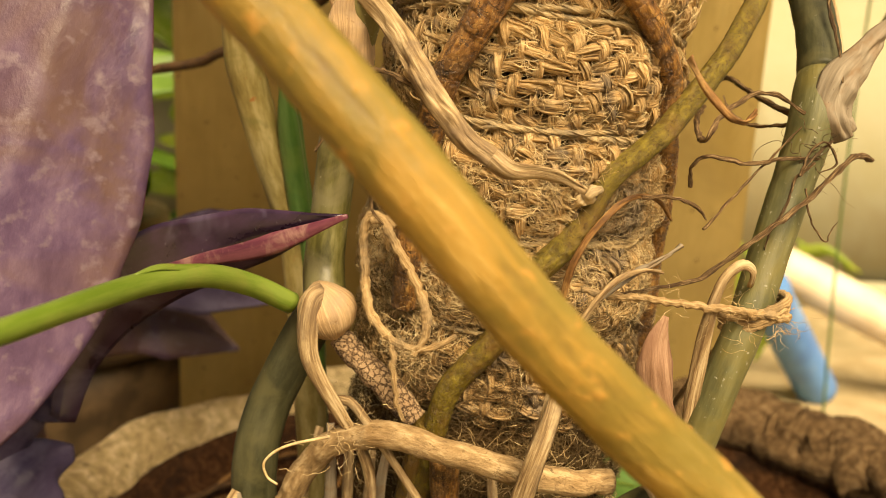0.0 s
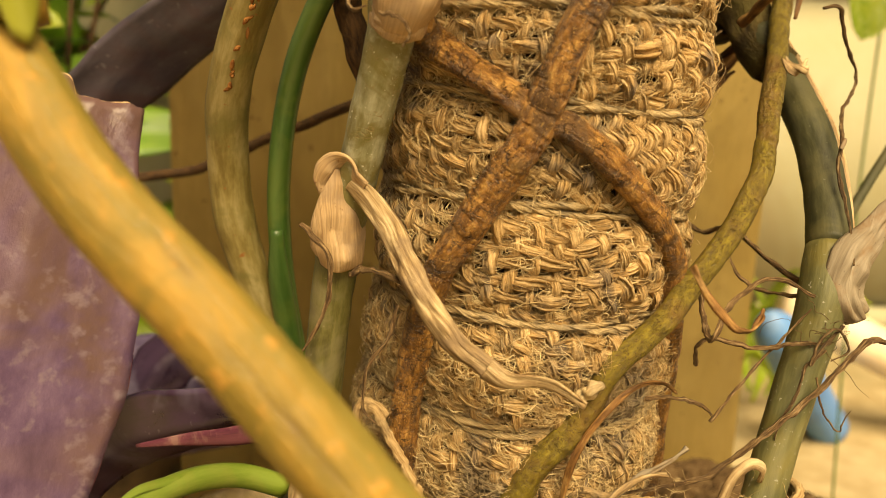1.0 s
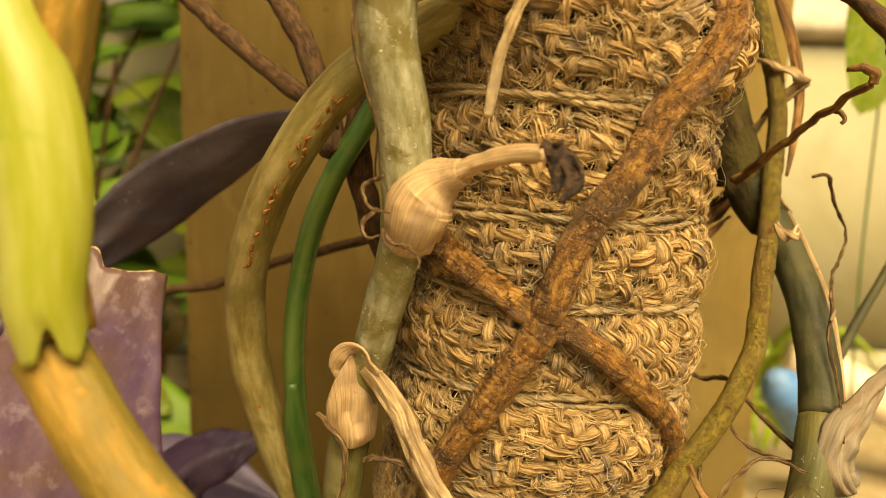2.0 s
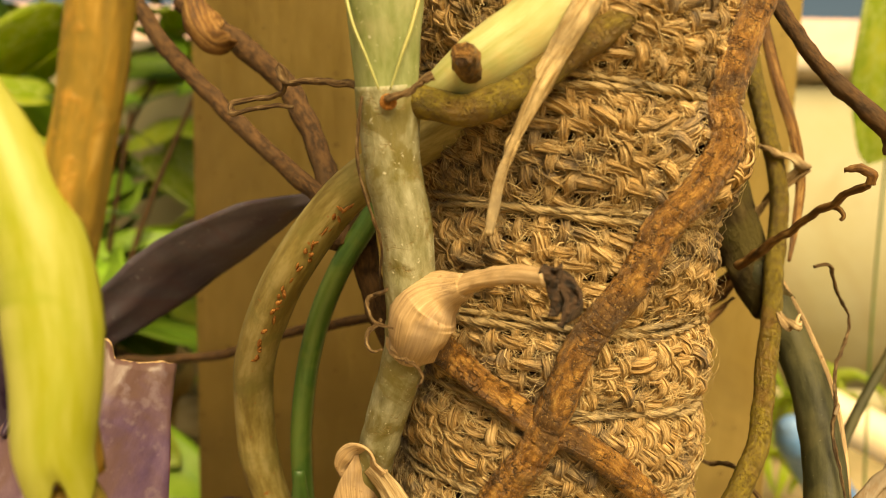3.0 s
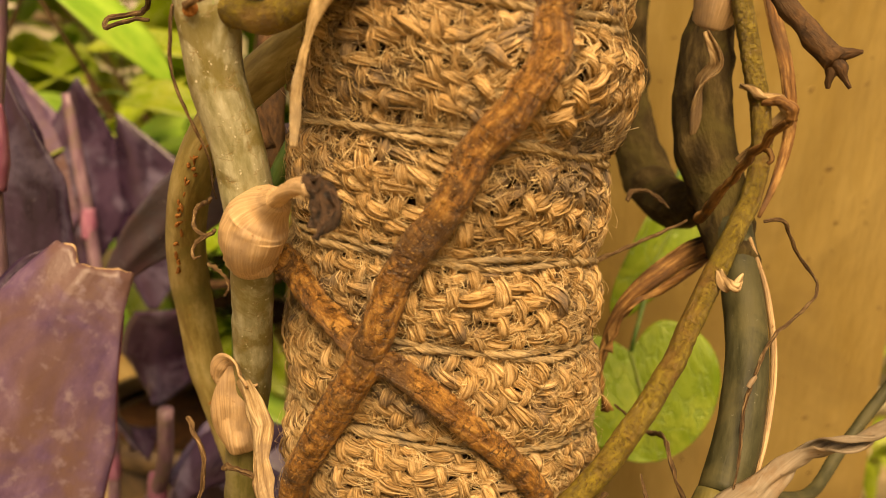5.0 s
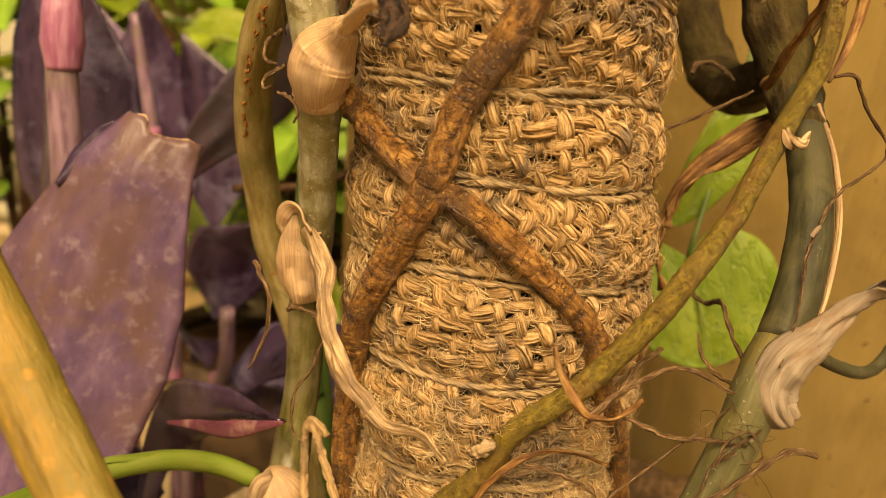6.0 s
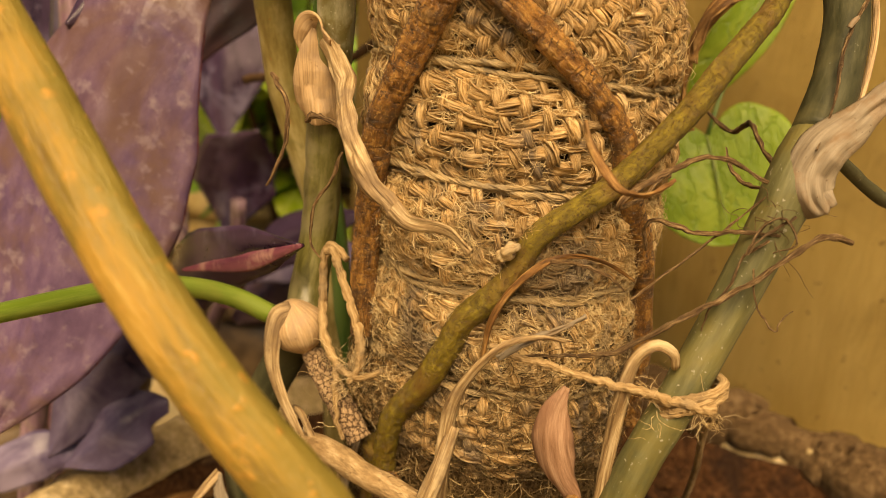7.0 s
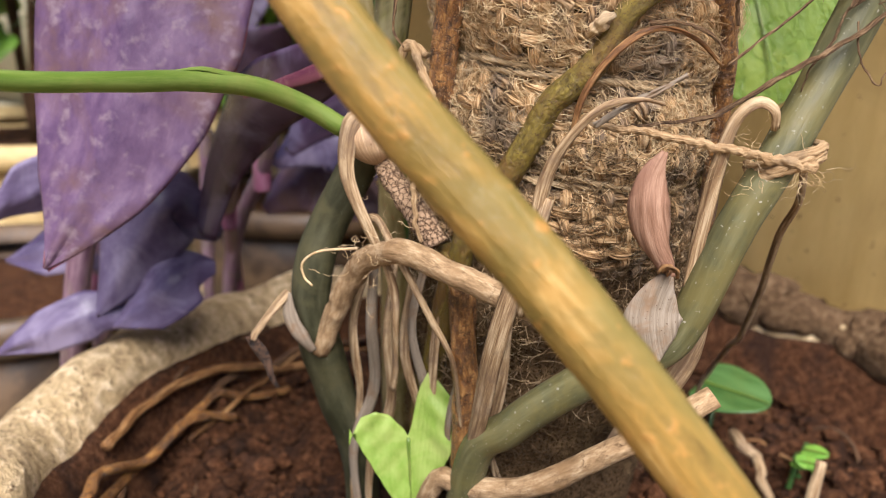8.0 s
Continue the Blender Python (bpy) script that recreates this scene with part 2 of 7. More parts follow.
HUSK_PINK = material("husk_pinkish", [(0.25, (0.17, 0.085, 0.045)), (0.5, (0.29, 0.165, 0.10)), (0.75, (0.44, 0.28, 0.18))], 900, (1, 0.06, 1), blotch=(0.20, 0.10, 0.06), blotch_scale=90, bump=0.6, rough=0.6, spec=0.3, through_light=0.12, contrast=1.5)
DRY_BROWN = material("dry_leaf_brown", [(0.25, (0.085, 0.0382, 0.0119)), (0.5, (0.221, 0.106, 0.0323)), (0.75, (0.425, 0.255, 0.0935))], 800, (1, 0.08, 1), blotch=(0.102, 0.051, 0.0213), blotch_scale=80, bump=0.7, rough=0.6, spec=0.3, through_light=0.12)
TWIG = material("twig_bark", [(0.3, (0.033, 0.0168, 0.0072)), (0.7, (0.12, 0.063, 0.027))], 600, (1, 0.3, 1), blotch=(0.09, 0.051, 0.024), blotch_scale=80, bump=0.8, rough=0.75, spec=0.25)
RUST = material("rust_scar", [(0.2, (0.16, 0.055, 0.014)), (0.8, (0.42, 0.19, 0.055))], 900, uv=False, bump=0.6, rough=0.8, spec=0.2)
TENDRIL = material("tendril", [(0.1, (0.065, 0.032, 0.012)), (0.5, (0.185, 0.108, 0.046)), (0.9, (0.40, 0.27, 0.14))], 1600, (1, 0.12, 1), blotch=(0.09, 0.05, 0.024), blotch_scale=160, bump=1.0, bump_size=0.0006, rough=0.65, spec=0.3, vary=0.3, contrast=3.5)
BLACK_TIP = material("charred_tip", [(0.3, (0.012, 0.008, 0.006)), (0.7, (0.10, 0.055, 0.03))], 500, uv=False, bump=0.9, bump_size=0.001, rough=0.5, spec=0.4)
PURPLE = material("purple_leaf", [(0.1, (0.062, 0.034, 0.079)), (0.5, (0.106, 0.061, 0.121)), (0.9, (0.158, 0.098, 0.164))], 120, (1, 0.5, 1), blotch=(0.132, 0.074, 0.050), blotch_scale=26, blotch_at=(0.42, 0.60),
                  spots=(0.21, 0.155, 0.185), spot_scale=190, spot_at=(0.56, 0.76), bump=0.4, rough=0.38, spec=0.45, through_light=0.12, contrast=2.0)
# Bluish grey puts the sky's reflection on this leaf into its colour.
PURPLE_SKY_SHEEN = material("purple_leaf_sky_sheen", [(0.1, (0.060, 0.050, 0.075)), (0.5, (0.100, 0.086, 0.120)), (0.9, (0.150, 0.132, 0.170))], 120, (1, 0.3, 1), blotch=(0.115, 0.058, 0.070), blotch_scale=26, spots=(0.22, 0.20, 0.24), spot_scale=420, spot_at=(0.66, 0.72), bump=0.2, rough=0.36, spec=0.5, through_light=0.1)
# The lavender blotch paints the sheen on these dark leaves.
PURPLE_DARK = material("purple_leaf_dark", [(0.3, (0.0238, 0.0116, 0.0266)), (0.7, (0.0532, 0.0266, 0.0611))], 60, (1, 0.4, 1), blotch=(0.146, 0.123, 0.199), blotch_scale=30,
                       spots=(0.116, 0.0959, 0.133), spot_scale=500, spot_at=(0.68, 0.72), bump=0.1, rough=0.34, spec=0.55, through_light=0.1, vary=0.35)
PURPLE_UNDER = material("purple_leaf_underside", [(0.2, (0.096, 0.0224, 0.0416)), (0.8, (0.192, 0.0544, 0.08))], 500, LONG, blotch=(0.333, 0.192, 0.166), blotch_scale=150, bump=0.15, rough=0.4, spec=0.45, through_light=0.15)
# Brighter, bluer version for the low leaves, with their lavender sheen as blotches.
PURPLE_BLUE = material("purple_leaf_blue", [(0.1, (0.054, 0.036, 0.0828)), (0.5, (0.101, 0.0756, 0.148)), (0.9, (0.187, 0.155, 0.259))], 60, (1, 0.4, 1), blotch=(0.245, 0.209, 0.302), blotch_scale=34, bump=0.1, rough=0.4, spec=0.5, through_light=0.12, vary=0.35)
PINK = material("pink_stem", [(0.3, (0.2595, 0.078, 0.156)), (0.7, (0.3855, 0.177, 0.2595))], 500, LONG, bump=0.1, rough=0.4, spec=0.5, through_light=0.1)
PURPLE_STEM = material("purple_stem", [(0.3, (0.112, 0.056, 0.091)), (0.7, (0.238, 0.154, 0.196))], 300, LONG, blotch=(0.154, 0.119, 0.091), blotch_scale=60, bump=0.15, rough=0.45, spec=0.45)
GREEN = material("green_leaf", [(0.1, (0.1678, 0.2844, 0.01505)), (0.9, (0.3521, 0.4514, 0.03773))], 55, (1, 0.3, 1), blotch=(0.4615, 0.486, 0.05854), blotch_scale=16, cracks=(0.3845, 0.4687, 0.1001), crack_scale=(90, 60), crack_at=0.10, bump=0.5, rough=0.42, spec=0.45, through_light=0.35, vary=0.5)
GREEN_DEEP = material("green_leaf_deep", [(0.1, (0.0995, 0.249, 0.0265)), (0.9, (0.297, 0.497, 0.058))], 70, (1, 0.2, 1), blotch=(0.297, 0.448, 0.0664), blotch_scale=18, bump=0.2, rough=0.42, spec=0.45, through_light=0.25, vary=0.5)
QUILTED = material("green_quilted_leaf", [(0.1, (0.115, 0.205, 0.010)), (0.9, (0.235, 0.335, 0.028))], 90, (1, 0.4, 1), blotch=(0.30, 0.38, 0.05), blotch_scale=40, cracks=(0.20, 0.31, 0.045), crack_scale=(130, 90), crack_at=0.07, bump=0.5, bump_size=0.002, rough=0.42, spec=0.45, through_light=0.3)
LIME = material("lime_leaf", [(0.1, (0.21, 0.34, 0.030)), (0.9, (0.36, 0.50, 0.085))], 240, (1, 0.3, 1), blotch=(0.44, 0.52, 0.13), blotch_scale=60, blotch_at=(0.42, 0.62), bump=0.3, rough=0.4, spec=0.45, through_light=0.3)
# Brown of the crust that darkens the right of the rim, which lies in shade.
RIM_SHADE_EARTH = material("rim_shade_earth", [(0.1, (0.075, 0.042, 0.018)), (0.5, (0.17, 0.105, 0.050)), (0.9, (0.30, 0.20, 0.105))], 260, uv=False, blotch=(0.10, 0.062, 0.034), blotch_scale=40, bump=1.0, bump_size=0.003, rough=0.95, spec=0.1)
SOIL = material("soil", [(0.1, (0.025, 0.00897, 0.003)), (0.5, (0.0944, 0.0389, 0.014)), (0.9, (0.179, 0.085, 0.0349))], 330, uv=False, blotch=(0.0324, 0.0175, 0.011), blotch_scale=32, bump=1.0, bump_size=0.003, rough=0.95, spec=0.15)
SOIL_CRUMB = material("soil_crumb", [(0.1, (0.025, 0.00897, 0.003)), (0.5, (0.0944, 0.0389, 0.014)), (0.9, (0.179, 0.085, 0.0349))], 330, uv=False, blotch=(0.0324, 0.0175, 0.011), blotch_scale=32, bump=1.0, bump_size=0.003, rough=0.95, island=1.3, spec=0.15)
CLAY = material("pot_stone", [(0.1, (0.3105, 0.2159, 0.1075)), (0.5, (0.6218, 0.467, 0.2391)), (0.9, (0.9374, 0.7654, 0.479))], 170, uv=False, blotch=(0.479, 0.3474, 0.1565), blotch_scale=30, spots=(0.2391, 0.1565, 0.07181), spot_scale=320, spot_at=(0.64, 0.70), bump=1.0, bump_size=0.003, rough=0.9, spec=0.2)
WALL = material("wall_ochre", [(0.1, (0.47, 0.335, 0.105)), (0.9, (0.64, 0.49, 0.19))], 34, (1, 1, 0.22), False, blotch=(0.43, 0.315, 0.115), blotch_scale=9, blotch_at=(0.46, 0.62), spots=(0.33, 0.225, 0.085), spot_scale=150, spot_at=(0.66, 0.71), bump=0.5, bump_size=0.002, rough=0.7, spec=0.3)
WALL_CREAM = material("wall_cream", [(0.1, (0.325, 0.300, 0.180)), (0.9, (0.352, 0.338, 0.235))], 9, uv=False, blotch=(0.28, 0.235, 0.135), blotch_scale=3, bump=0.3, bump_size=0.003, rough=0.8, spec=0.2)
COPING = material("coping_grey", [(0.3, (0.42, 0.37, 0.30)), (0.7, (0.56, 0.51, 0.43))], 30, uv=False, bump=0.3, rough=0.85, spec=0.2)
PAVING = material("ground_sand", [(0.3, (0.317, 0.244, 0.132)), (0.7, (0.409, 0.33, 0.198))], 20, uv=False, blotch=(0.224, 0.185, 0.0986), blotch_scale=5, bump=0.5, bump_size=0.004, rough=0.9, spec=0.15)
ROSE = material("plaster_rose", [(0.3, (0.62, 0.42, 0.38)), (0.7, (0.70, 0.50, 0.45))], 5, uv=False, bump=0.2, rough=0.8, spec=0.2)
BLUE_PIPE = material("pipe_blue", [(0.3, (0.065, 0.18, 0.46)), (0.7, (0.10, 0.25, 0.56))], 30, uv=False, blotch=(0.20, 0.33, 0.56), blotch_scale=14, bump=0.1, rough=0.4, spec=0.4)
CREAM_PIPE = material("pipe_cream", [(0.3, (0.70, 0.56, 0.38)), (0.7, (0.80, 0.68, 0.50))], 20, uv=False, bump=0.1, rough=0.45, spec=0.4)
DARK_POT = material("pot_dark", [(0.3, (0.05, 0.032, 0.018)), (0.7, (0.11, 0.07, 0.035))], 40, uv=False, bump=0.3, rough=0.5, spec=0.4)
TAN_POT = material("pot_tan", [(0.3, (0.44, 0.32, 0.13)), (0.7, (0.56, 0.43, 0.20))], 40, uv=False, bump=0.3, rough=0.7, spec=0.3)


# ---- geometry helpers ----
def spline(points, n):
    """n points, evenly spaced, on a smooth curve through the given ones."""
    p = np.array(points, float)
    if len(p) == 2:
        return p[0] + np.linspace(0, 1, n)[:, None] * (p[1] - p[0])
    q = np.vstack([2 * p[0] - p[1], p, 2 * p[-1] - p[-2]])
    out = []
    for i in range(1, len(q) - 2):
        for u in np.linspace(0, 1, 24, endpoint=False):
            a, b, c, d = q[i - 1], q[i], q[i + 1], q[i + 2]
            out.append(0.5 * (2 * b + (c - a) * u + (2 * a - 5 * b + 4 * c - d) * u * u + (3 * b - a - 3 * c + d) * u ** 3))
    out = np.array(out + [p[-1]])
    s = np.r_[0, np.cumsum(np.linalg.norm(np.diff(out, axis=0), axis=1))]
    w = np.linspace(0, s[-1], n)
    return np.stack([np.interp(w, s, out[:, k]) for k in range(3)], 1)


def along(values, n):
    v = np.atleast_1d(np.array(values, float))
    return np.interp(np.linspace(0, 1, n), np.linspace(0, 1, len(v)), v) if len(v) > 1 else np.full(n, v[0])


def turning(P, first=(0.13, 0.21, 0.97), seam_back=False):
    """Tangents and two side vectors that turn as little as possible along the curve."""
    T = np.gradient(P, axis=0)
    T /= np.linalg.norm(T, axis=1)[:, None] + 1e-12
    n = np.array([-0.2, 1.0, -0.1]) if seam_back else np.cross(T[0], first)
    N = []
    for t in T:
        n = n - t * (n @ t)
        n /= np.linalg.norm(n) + 1e-12
        N.append(n.copy())
    N = np.array(N)
    return T, N, np.cross(T, N)


def wobble(n, amp, step, rng):
    k = max(3, int(n / step) + 2)
    return np.stack([np.interp(np.linspace(0, k - 1, n), np.arange(k), rng.normal(0, amp, k)) for _ in range(3)], 1)


def raw_mesh(name, verts, faces, uvs=None):
    me = bpy.data.meshes.new(name)
    me.from_pydata([tuple(v) for v in verts], [], faces)
    if uvs is not None:
        layer = me.uv_layers.new(name="UVMap")
        idx = np.zeros(len(me.loops), dtype=np.int32)
        me.loops.foreach_get("vertex_index", idx)
        per_loop = np.asarray(uvs, np.float32)[idx]
        if len(faces) > 40 and all(len(f) == 4 for f in faces[:-2]):
            quads = per_loop[:4 * (len(faces) - 2)].reshape(-1, 4, 2)
            span = quads[..., 0].max() - quads[..., 0].min()
            seam = (quads[..., 0].max(1) - quads[..., 0].min(1)) > 0.6 * span
            step = np.median(quads[..., 0].max(1) - quads[..., 0].min(1))
            quads[..., 0] += np.where(seam[:, None] & (quads[..., 0] < quads[..., 0].min() + 0.3 * span), span + step, 0)
            per_loop[:4 * (len(faces) - 2)] = quads.reshape(-1, 2)
        layer.data.foreach_set("uv", per_loop.ravel())
    me.shade_smooth()
    me.update()
    return me


def patchy(n, sides, k, c, rng):
    """Smooth noise on an n by sides grid that closes round the tube, from k by c random values."""
    coarse = rng.normal(0, 1, (k + 1, c))
    coarse = np.concatenate([coarse, coarse[:, :1]], 1)
    ri, ci = np.linspace(0, k, n), np.linspace(0, c, sides, endpoint=False)
    r0, c0 = np.minimum(ri.astype(int), k - 1), ci.astype(int)
    fr, fc = (ri - r0)[:, None], (ci - c0)[None]
    fr, fc = fr * fr * (3 - 2 * fr), fc * fc * (3 - 2 * fc)
    return (coarse[r0][:, c0] * (1 - fc) + coarse[r0][:, c0 + 1] * fc) * (1 - fr) + (coarse[r0 + 1][:, c0] * (1 - fc) + coarse[r0 + 1][:, c0 + 1] * fc) * fr


def tube(points, radius, n=40, sides=12, seed=0, rough=0.0, rough_step=3, jitter=0.0, lobes=0, lobe=0.0, twist=0.0, rings=(), flat=1.0, caps=True, ridge=(0.0, 0.002)):
    """Verts, faces, uvs of a tapered tube; rings: (share of length, share of radius, width) swellings; lobes: plies that wind along it."""
    rng = np.random.default_rng(seed)
    P = spline(points, n)
    if jitter:
        P = P + wobble(n, jitter, 4, rng)
    T, N, B = turning(P, seam_back=True)
    r = along(radius, n)
    s = np.r_[0, np.cumsum(np.linalg.norm(np.diff(P, axis=0), axis=1))]
    u = s / s[-1]
    for at_, gain, wide in rings:
        r = r * (1 + gain * np.exp(-((u - at_) / wide) ** 2))
    a = np.linspace(0, 2 * math.pi, sides, endpoint=False)
    lump = np.ones((n, sides))
    if rough:
        k = max(2, int(n / rough_step))
        lump += rough * patchy(n, sides, k, max(4, sides // 2), rng)
    if lobes:
        lump *= 1 + lobe * (np.abs(np.cos((lobes * (a[None] - twist * s[:, None])) / 2)) - 0.6)
    if ridge[0]:
        drift = patchy(n, sides, max(3, n // 9), 5, rng)
        lump *= 1 + ridge[0] * np.abs(np.sin(math.pi * (s[:, None] / ridge[1] + 0.55 * drift))) * np.clip(0.6 + 0.6 * patchy(n, sides, max(3, n // 25), 4, rng), 0, 1.6)
    R = r[:, None] * lump
    V = P[:, None] + R[..., None] * (np.cos(a)[None, :, None] * N[:, None] + flat * np.sin(a)[None, :, None] * B[:, None])
    V = V.reshape(-1, 3)
    uv = np.stack(np.broadcast_arrays(a[None] * r.mean(), s[:, None]), -1).reshape(-1, 2)
    i, j = np.meshgrid(np.arange(n - 1), np.arange(sides), indexing="ij")
    j2 = (j + 1) % sides
    F = np.stack([i * sides + j, i * sides + j2, (i + 1) * sides + j2, (i + 1) * sides + j], -1).reshape(-1, 4).tolist()
    if caps:
        F += [list(range(sides))[::-1], [(n - 1) * sides + q for q in range(sides)]]
    return V, F, uv


def ribbon(points, width, side=None, n=36, m=7, fold=0.0, curl=0.0, twist=(0, 0), thick=0.0004, seed=0, crinkle=0.0, first=(0.2, -0.9, 0.3)):
    """Verts, faces, uvs of a strip of leaf with thickness. fold: degrees each half rises; curl: degrees its whole width is rolled; twist: degrees from end to end."""
    rng = np.random.default_rng(seed)
    P = spline(points, n)
    T, N, B = turning(P, first if side is None else side)
    w = along(width, n)
    tw = np.radians(along(twist, n))
    fo = np.radians(along(fold, n))
    cu = np.radians(along(curl, n))
    S = np.cos(tw)[:, None] * N + np.sin(tw)[:, None] * B
    U = np.cross(T, S)
    s = np.r_[0, np.cumsum(np.linalg.norm(np.diff(P, axis=0), axis=1))]
    x = np.linspace(-1, 1, m)
    top = []
    for i in range(n):
        if abs(cu[i]) > 0.05:
            rad = w[i] / cu[i]
            side_off, up_off = rad * np.sin(x * cu[i] / 2), rad * (1 - np.cos(x * cu[i] / 2))
        else:
            side_off, up_off = x * w[i] / 2 * np.cos(fo[i]), np.abs(x) * w[i] / 2 * np.sin(fo[i])
        top.append(P[i] + side_off[:, None] * S[i] + up_off[:, None] * U[i])
    top = np.array(top)
    if crinkle:
        k = max(3, n // 7)
        cols = max(4, m // 4 + 2)
        c = rng.normal(0, crinkle * 1.3, (k + 1, cols))
        c = np.stack([np.interp(np.linspace(0, cols - 1, m), np.arange(cols), row) for row in c])
        ri = np.linspace(0, k, n)
        r0 = np.minimum(ri.astype(int), k - 1)
        fr = (ri - r0)[:, None]
        top = top + ((c[r0] * (1 - fr) + c[r0 + 1] * fr)[..., None]) * U[:, None]
    gu, gv = np.gradient(top, axis=0), np.gradient(top, axis=1)
    nor = np.cross(gu, gv)
    nor /= np.linalg.norm(nor, axis=2)[..., None] + 1e-12
    V = np.concatenate([(top + nor * thick / 2).reshape(-1, 3), (top - nor * thick / 2).reshape(-1, 3)])
    uv1 = np.stack(np.broadcast_arrays(x[None] * w[:, None] / 2 + 0.013 * seed, s[:, None]), -1).reshape(-1, 2)
    uv = np.concatenate([uv1, uv1])
    h = n * m
    F = []
    for i in range(n - 1):
        for j in range(m - 1):
            q = [i * m + j, i * m + j + 1, (i + 1) * m + j + 1, (i + 1) * m + j]
            F += [q, [h + k for k in q[::-1]]]
    edge = [j for j in range(m)] + [i * m + m - 1 for i in range(1, n)] + [(n - 1) * m + j for j in range(m - 2, -1, -1)] + [i * m for i in range(n - 2, 0, -1)]
    for a, b in zip(edge, edge[1:] + edge[:1]):
        F.append([b, a, h + a, h + b])
    return V, F, uv


def thing(name, base, label, category, group="", kind=""):
    ob = new(name)
    ob.location = base
    ob.empty_display_size = 0.01
    return tagged(ob, label, category, group, kind)


def world_base(ob):
    p = Vector((0, 0, 0))
    while ob is not None:
        p += ob.location
        ob = ob.parent
    return p


def part(name, geo, mat, parent, label=""):
    """One mesh under a thing or a part; geo in world metres."""
    V, F, uv = geo
    base = np.array(world_base(parent))
    ob = new(name, raw_mesh(name, np.asarray(V) - base, F, uv))
    ob.data.materials.append(mat)
    ob.parent = parent
    return tagged(ob, label)


def solo(name, geo, mat, label, category, group="", kind=""):
    """A thing of one mesh, with its origin at its first point."""
    V, F, uv = geo
    V = np.asarray(V)
    base = V[0].copy()
    ob = new(name, raw_mesh(name, V - base, F, uv))
    ob.location = base
    ob.data.materials.append(mat)
    return tagged(ob, label, category, group, kind)


def joined(geos):
    V, F, U, k = [], [], [], 0
    for v, f, u in geos:
        V.append(np.asarray(v))
        U.append(np.asarray(u))
        F += [[i + k for i in q] for q in f]
        k += len(v)
    return np.concatenate(V), F, np.concatenate(U)


def box(x0, x1, y0, y1, z0, z1, bevel=0.004):
    bm = bmesh.new()
    bmesh.ops.create_cube(bm, size=1)
    bmesh.ops.scale(bm, vec=(x1 - x0, y1 - y0, z1 - z0), verts=bm.verts)
    bmesh.ops.translate(bm, vec=((x0 + x1) / 2, (y0 + y1) / 2, (z0 + z1) / 2), verts=bm.verts)
    bmesh.ops.bevel(bm, geom=list(bm.edges), offset=bevel, segments=2, affect="EDGES")
    V = np.array([v.co[:] for v in bm.verts])
    F = [[v.index for v in f.verts] for f in bm.faces]
    bm.free()
    return V, F, np.stack([V[:, 0] + V[:, 1], V[:, 2]], -1)


def revolve(profile, cx, cy, n=96, lump=0.0, seed=0, uneven=0.0):
    """Turned shape from (radius, z) pairs, uneven by noise."""
    V, m = [], len(profile)
    for i in range(n):
        a = 2 * math.pi * i / n
        for r, z in profile:
            d = Vector((math.cos(a) * r * 18, math.sin(a) * r * 18, z * 18 + seed))
            k = noise.noise(d) * 0.6 + noise.noise(d * 2.7) * 0.3 + noise.noise(d * 6.1) * 0.16
            V.append((cx + math.cos(a) * (r + lump * k), cy + math.sin(a) * (r + lump * k), z + uneven * noise.noise(d * 1.3 + Vector((7, 3, 1)))))
    F = [[i * m + j, ((i + 1) % n) * m + j, ((i + 1) % n) * m + j + 1, i * m + j + 1] for i in range(n) for j in range(m - 1)]
    V = np.array(V)
    return V, F, V[:, :2]


def bulb(centre, axis, r, length, n=18, sides=18, seed=0, squash=1.0):
    """A papery bladder round a node, ends drawn in."""
    c, ax = np.array(centre), np.array(axis, float)
    ax /= np.linalg.norm(ax)
    P = [c + ax * length * k for k in (-0.5, -0.25, 0, 0.25, 0.5)]
    u = np.linspace(0, 1, n)
    return tube(P, r * np.sin(np.pi * np.clip(u * 0.9 + 0.06, 0, 1)) ** 0.75, n, sides, seed, 0.035, 4, flat=squash)


# ---- the setting ----
AXIS_X, AXIS_Y = 0.040, 0.240  # middle of the pot
G = 0.0
ground = solo("ground", (np.array([(-60, -60, G), (60, -60, G), (60, 60, G), (-60, 60, G)], float), [[0, 1, 2, 3]], np.array([(0, 0), (1, 0), (1, 1), (0, 1)], float)), PAVING,
              "sandy pale ground of the yard round the pot", "ground", kind="structure")
solo("wall_pillar", box(-0.157, 0.186, 0.462, 0.90, 0.001, 3.0, 0.006), WALL, "ochre painted plaster pillar behind the pot", "wall", kind="structure")
parapet = thing("wall_parapet", (0, 1.33, 0), "low cream plaster wall of the yard with a grey coping", "wall", kind="structure")
part("wall_body", box(-3.0, 3.0, 1.30, 1.42, 0.001, 0.545, 0.01), WALL_CREAM, parapet)
part("coping", box(-3.0, 3.0, 1.28, 1.44, 0.548, 0.585, 0.006), COPING, parapet, "grey stone coping")
part("plinth", box(-3.0, 3.0, 1.27, 1.297, 0.001, 0.045, 0.006), WALL_CREAM, parapet, "pale raised foot of the wall")
solo("wall_house", box(-6.0, 6.0, 6.0, 6.3, 0.001, 1.4, 0.02), ROSE, "rose plastered house wall beyond the yard", "wall", kind="structure")

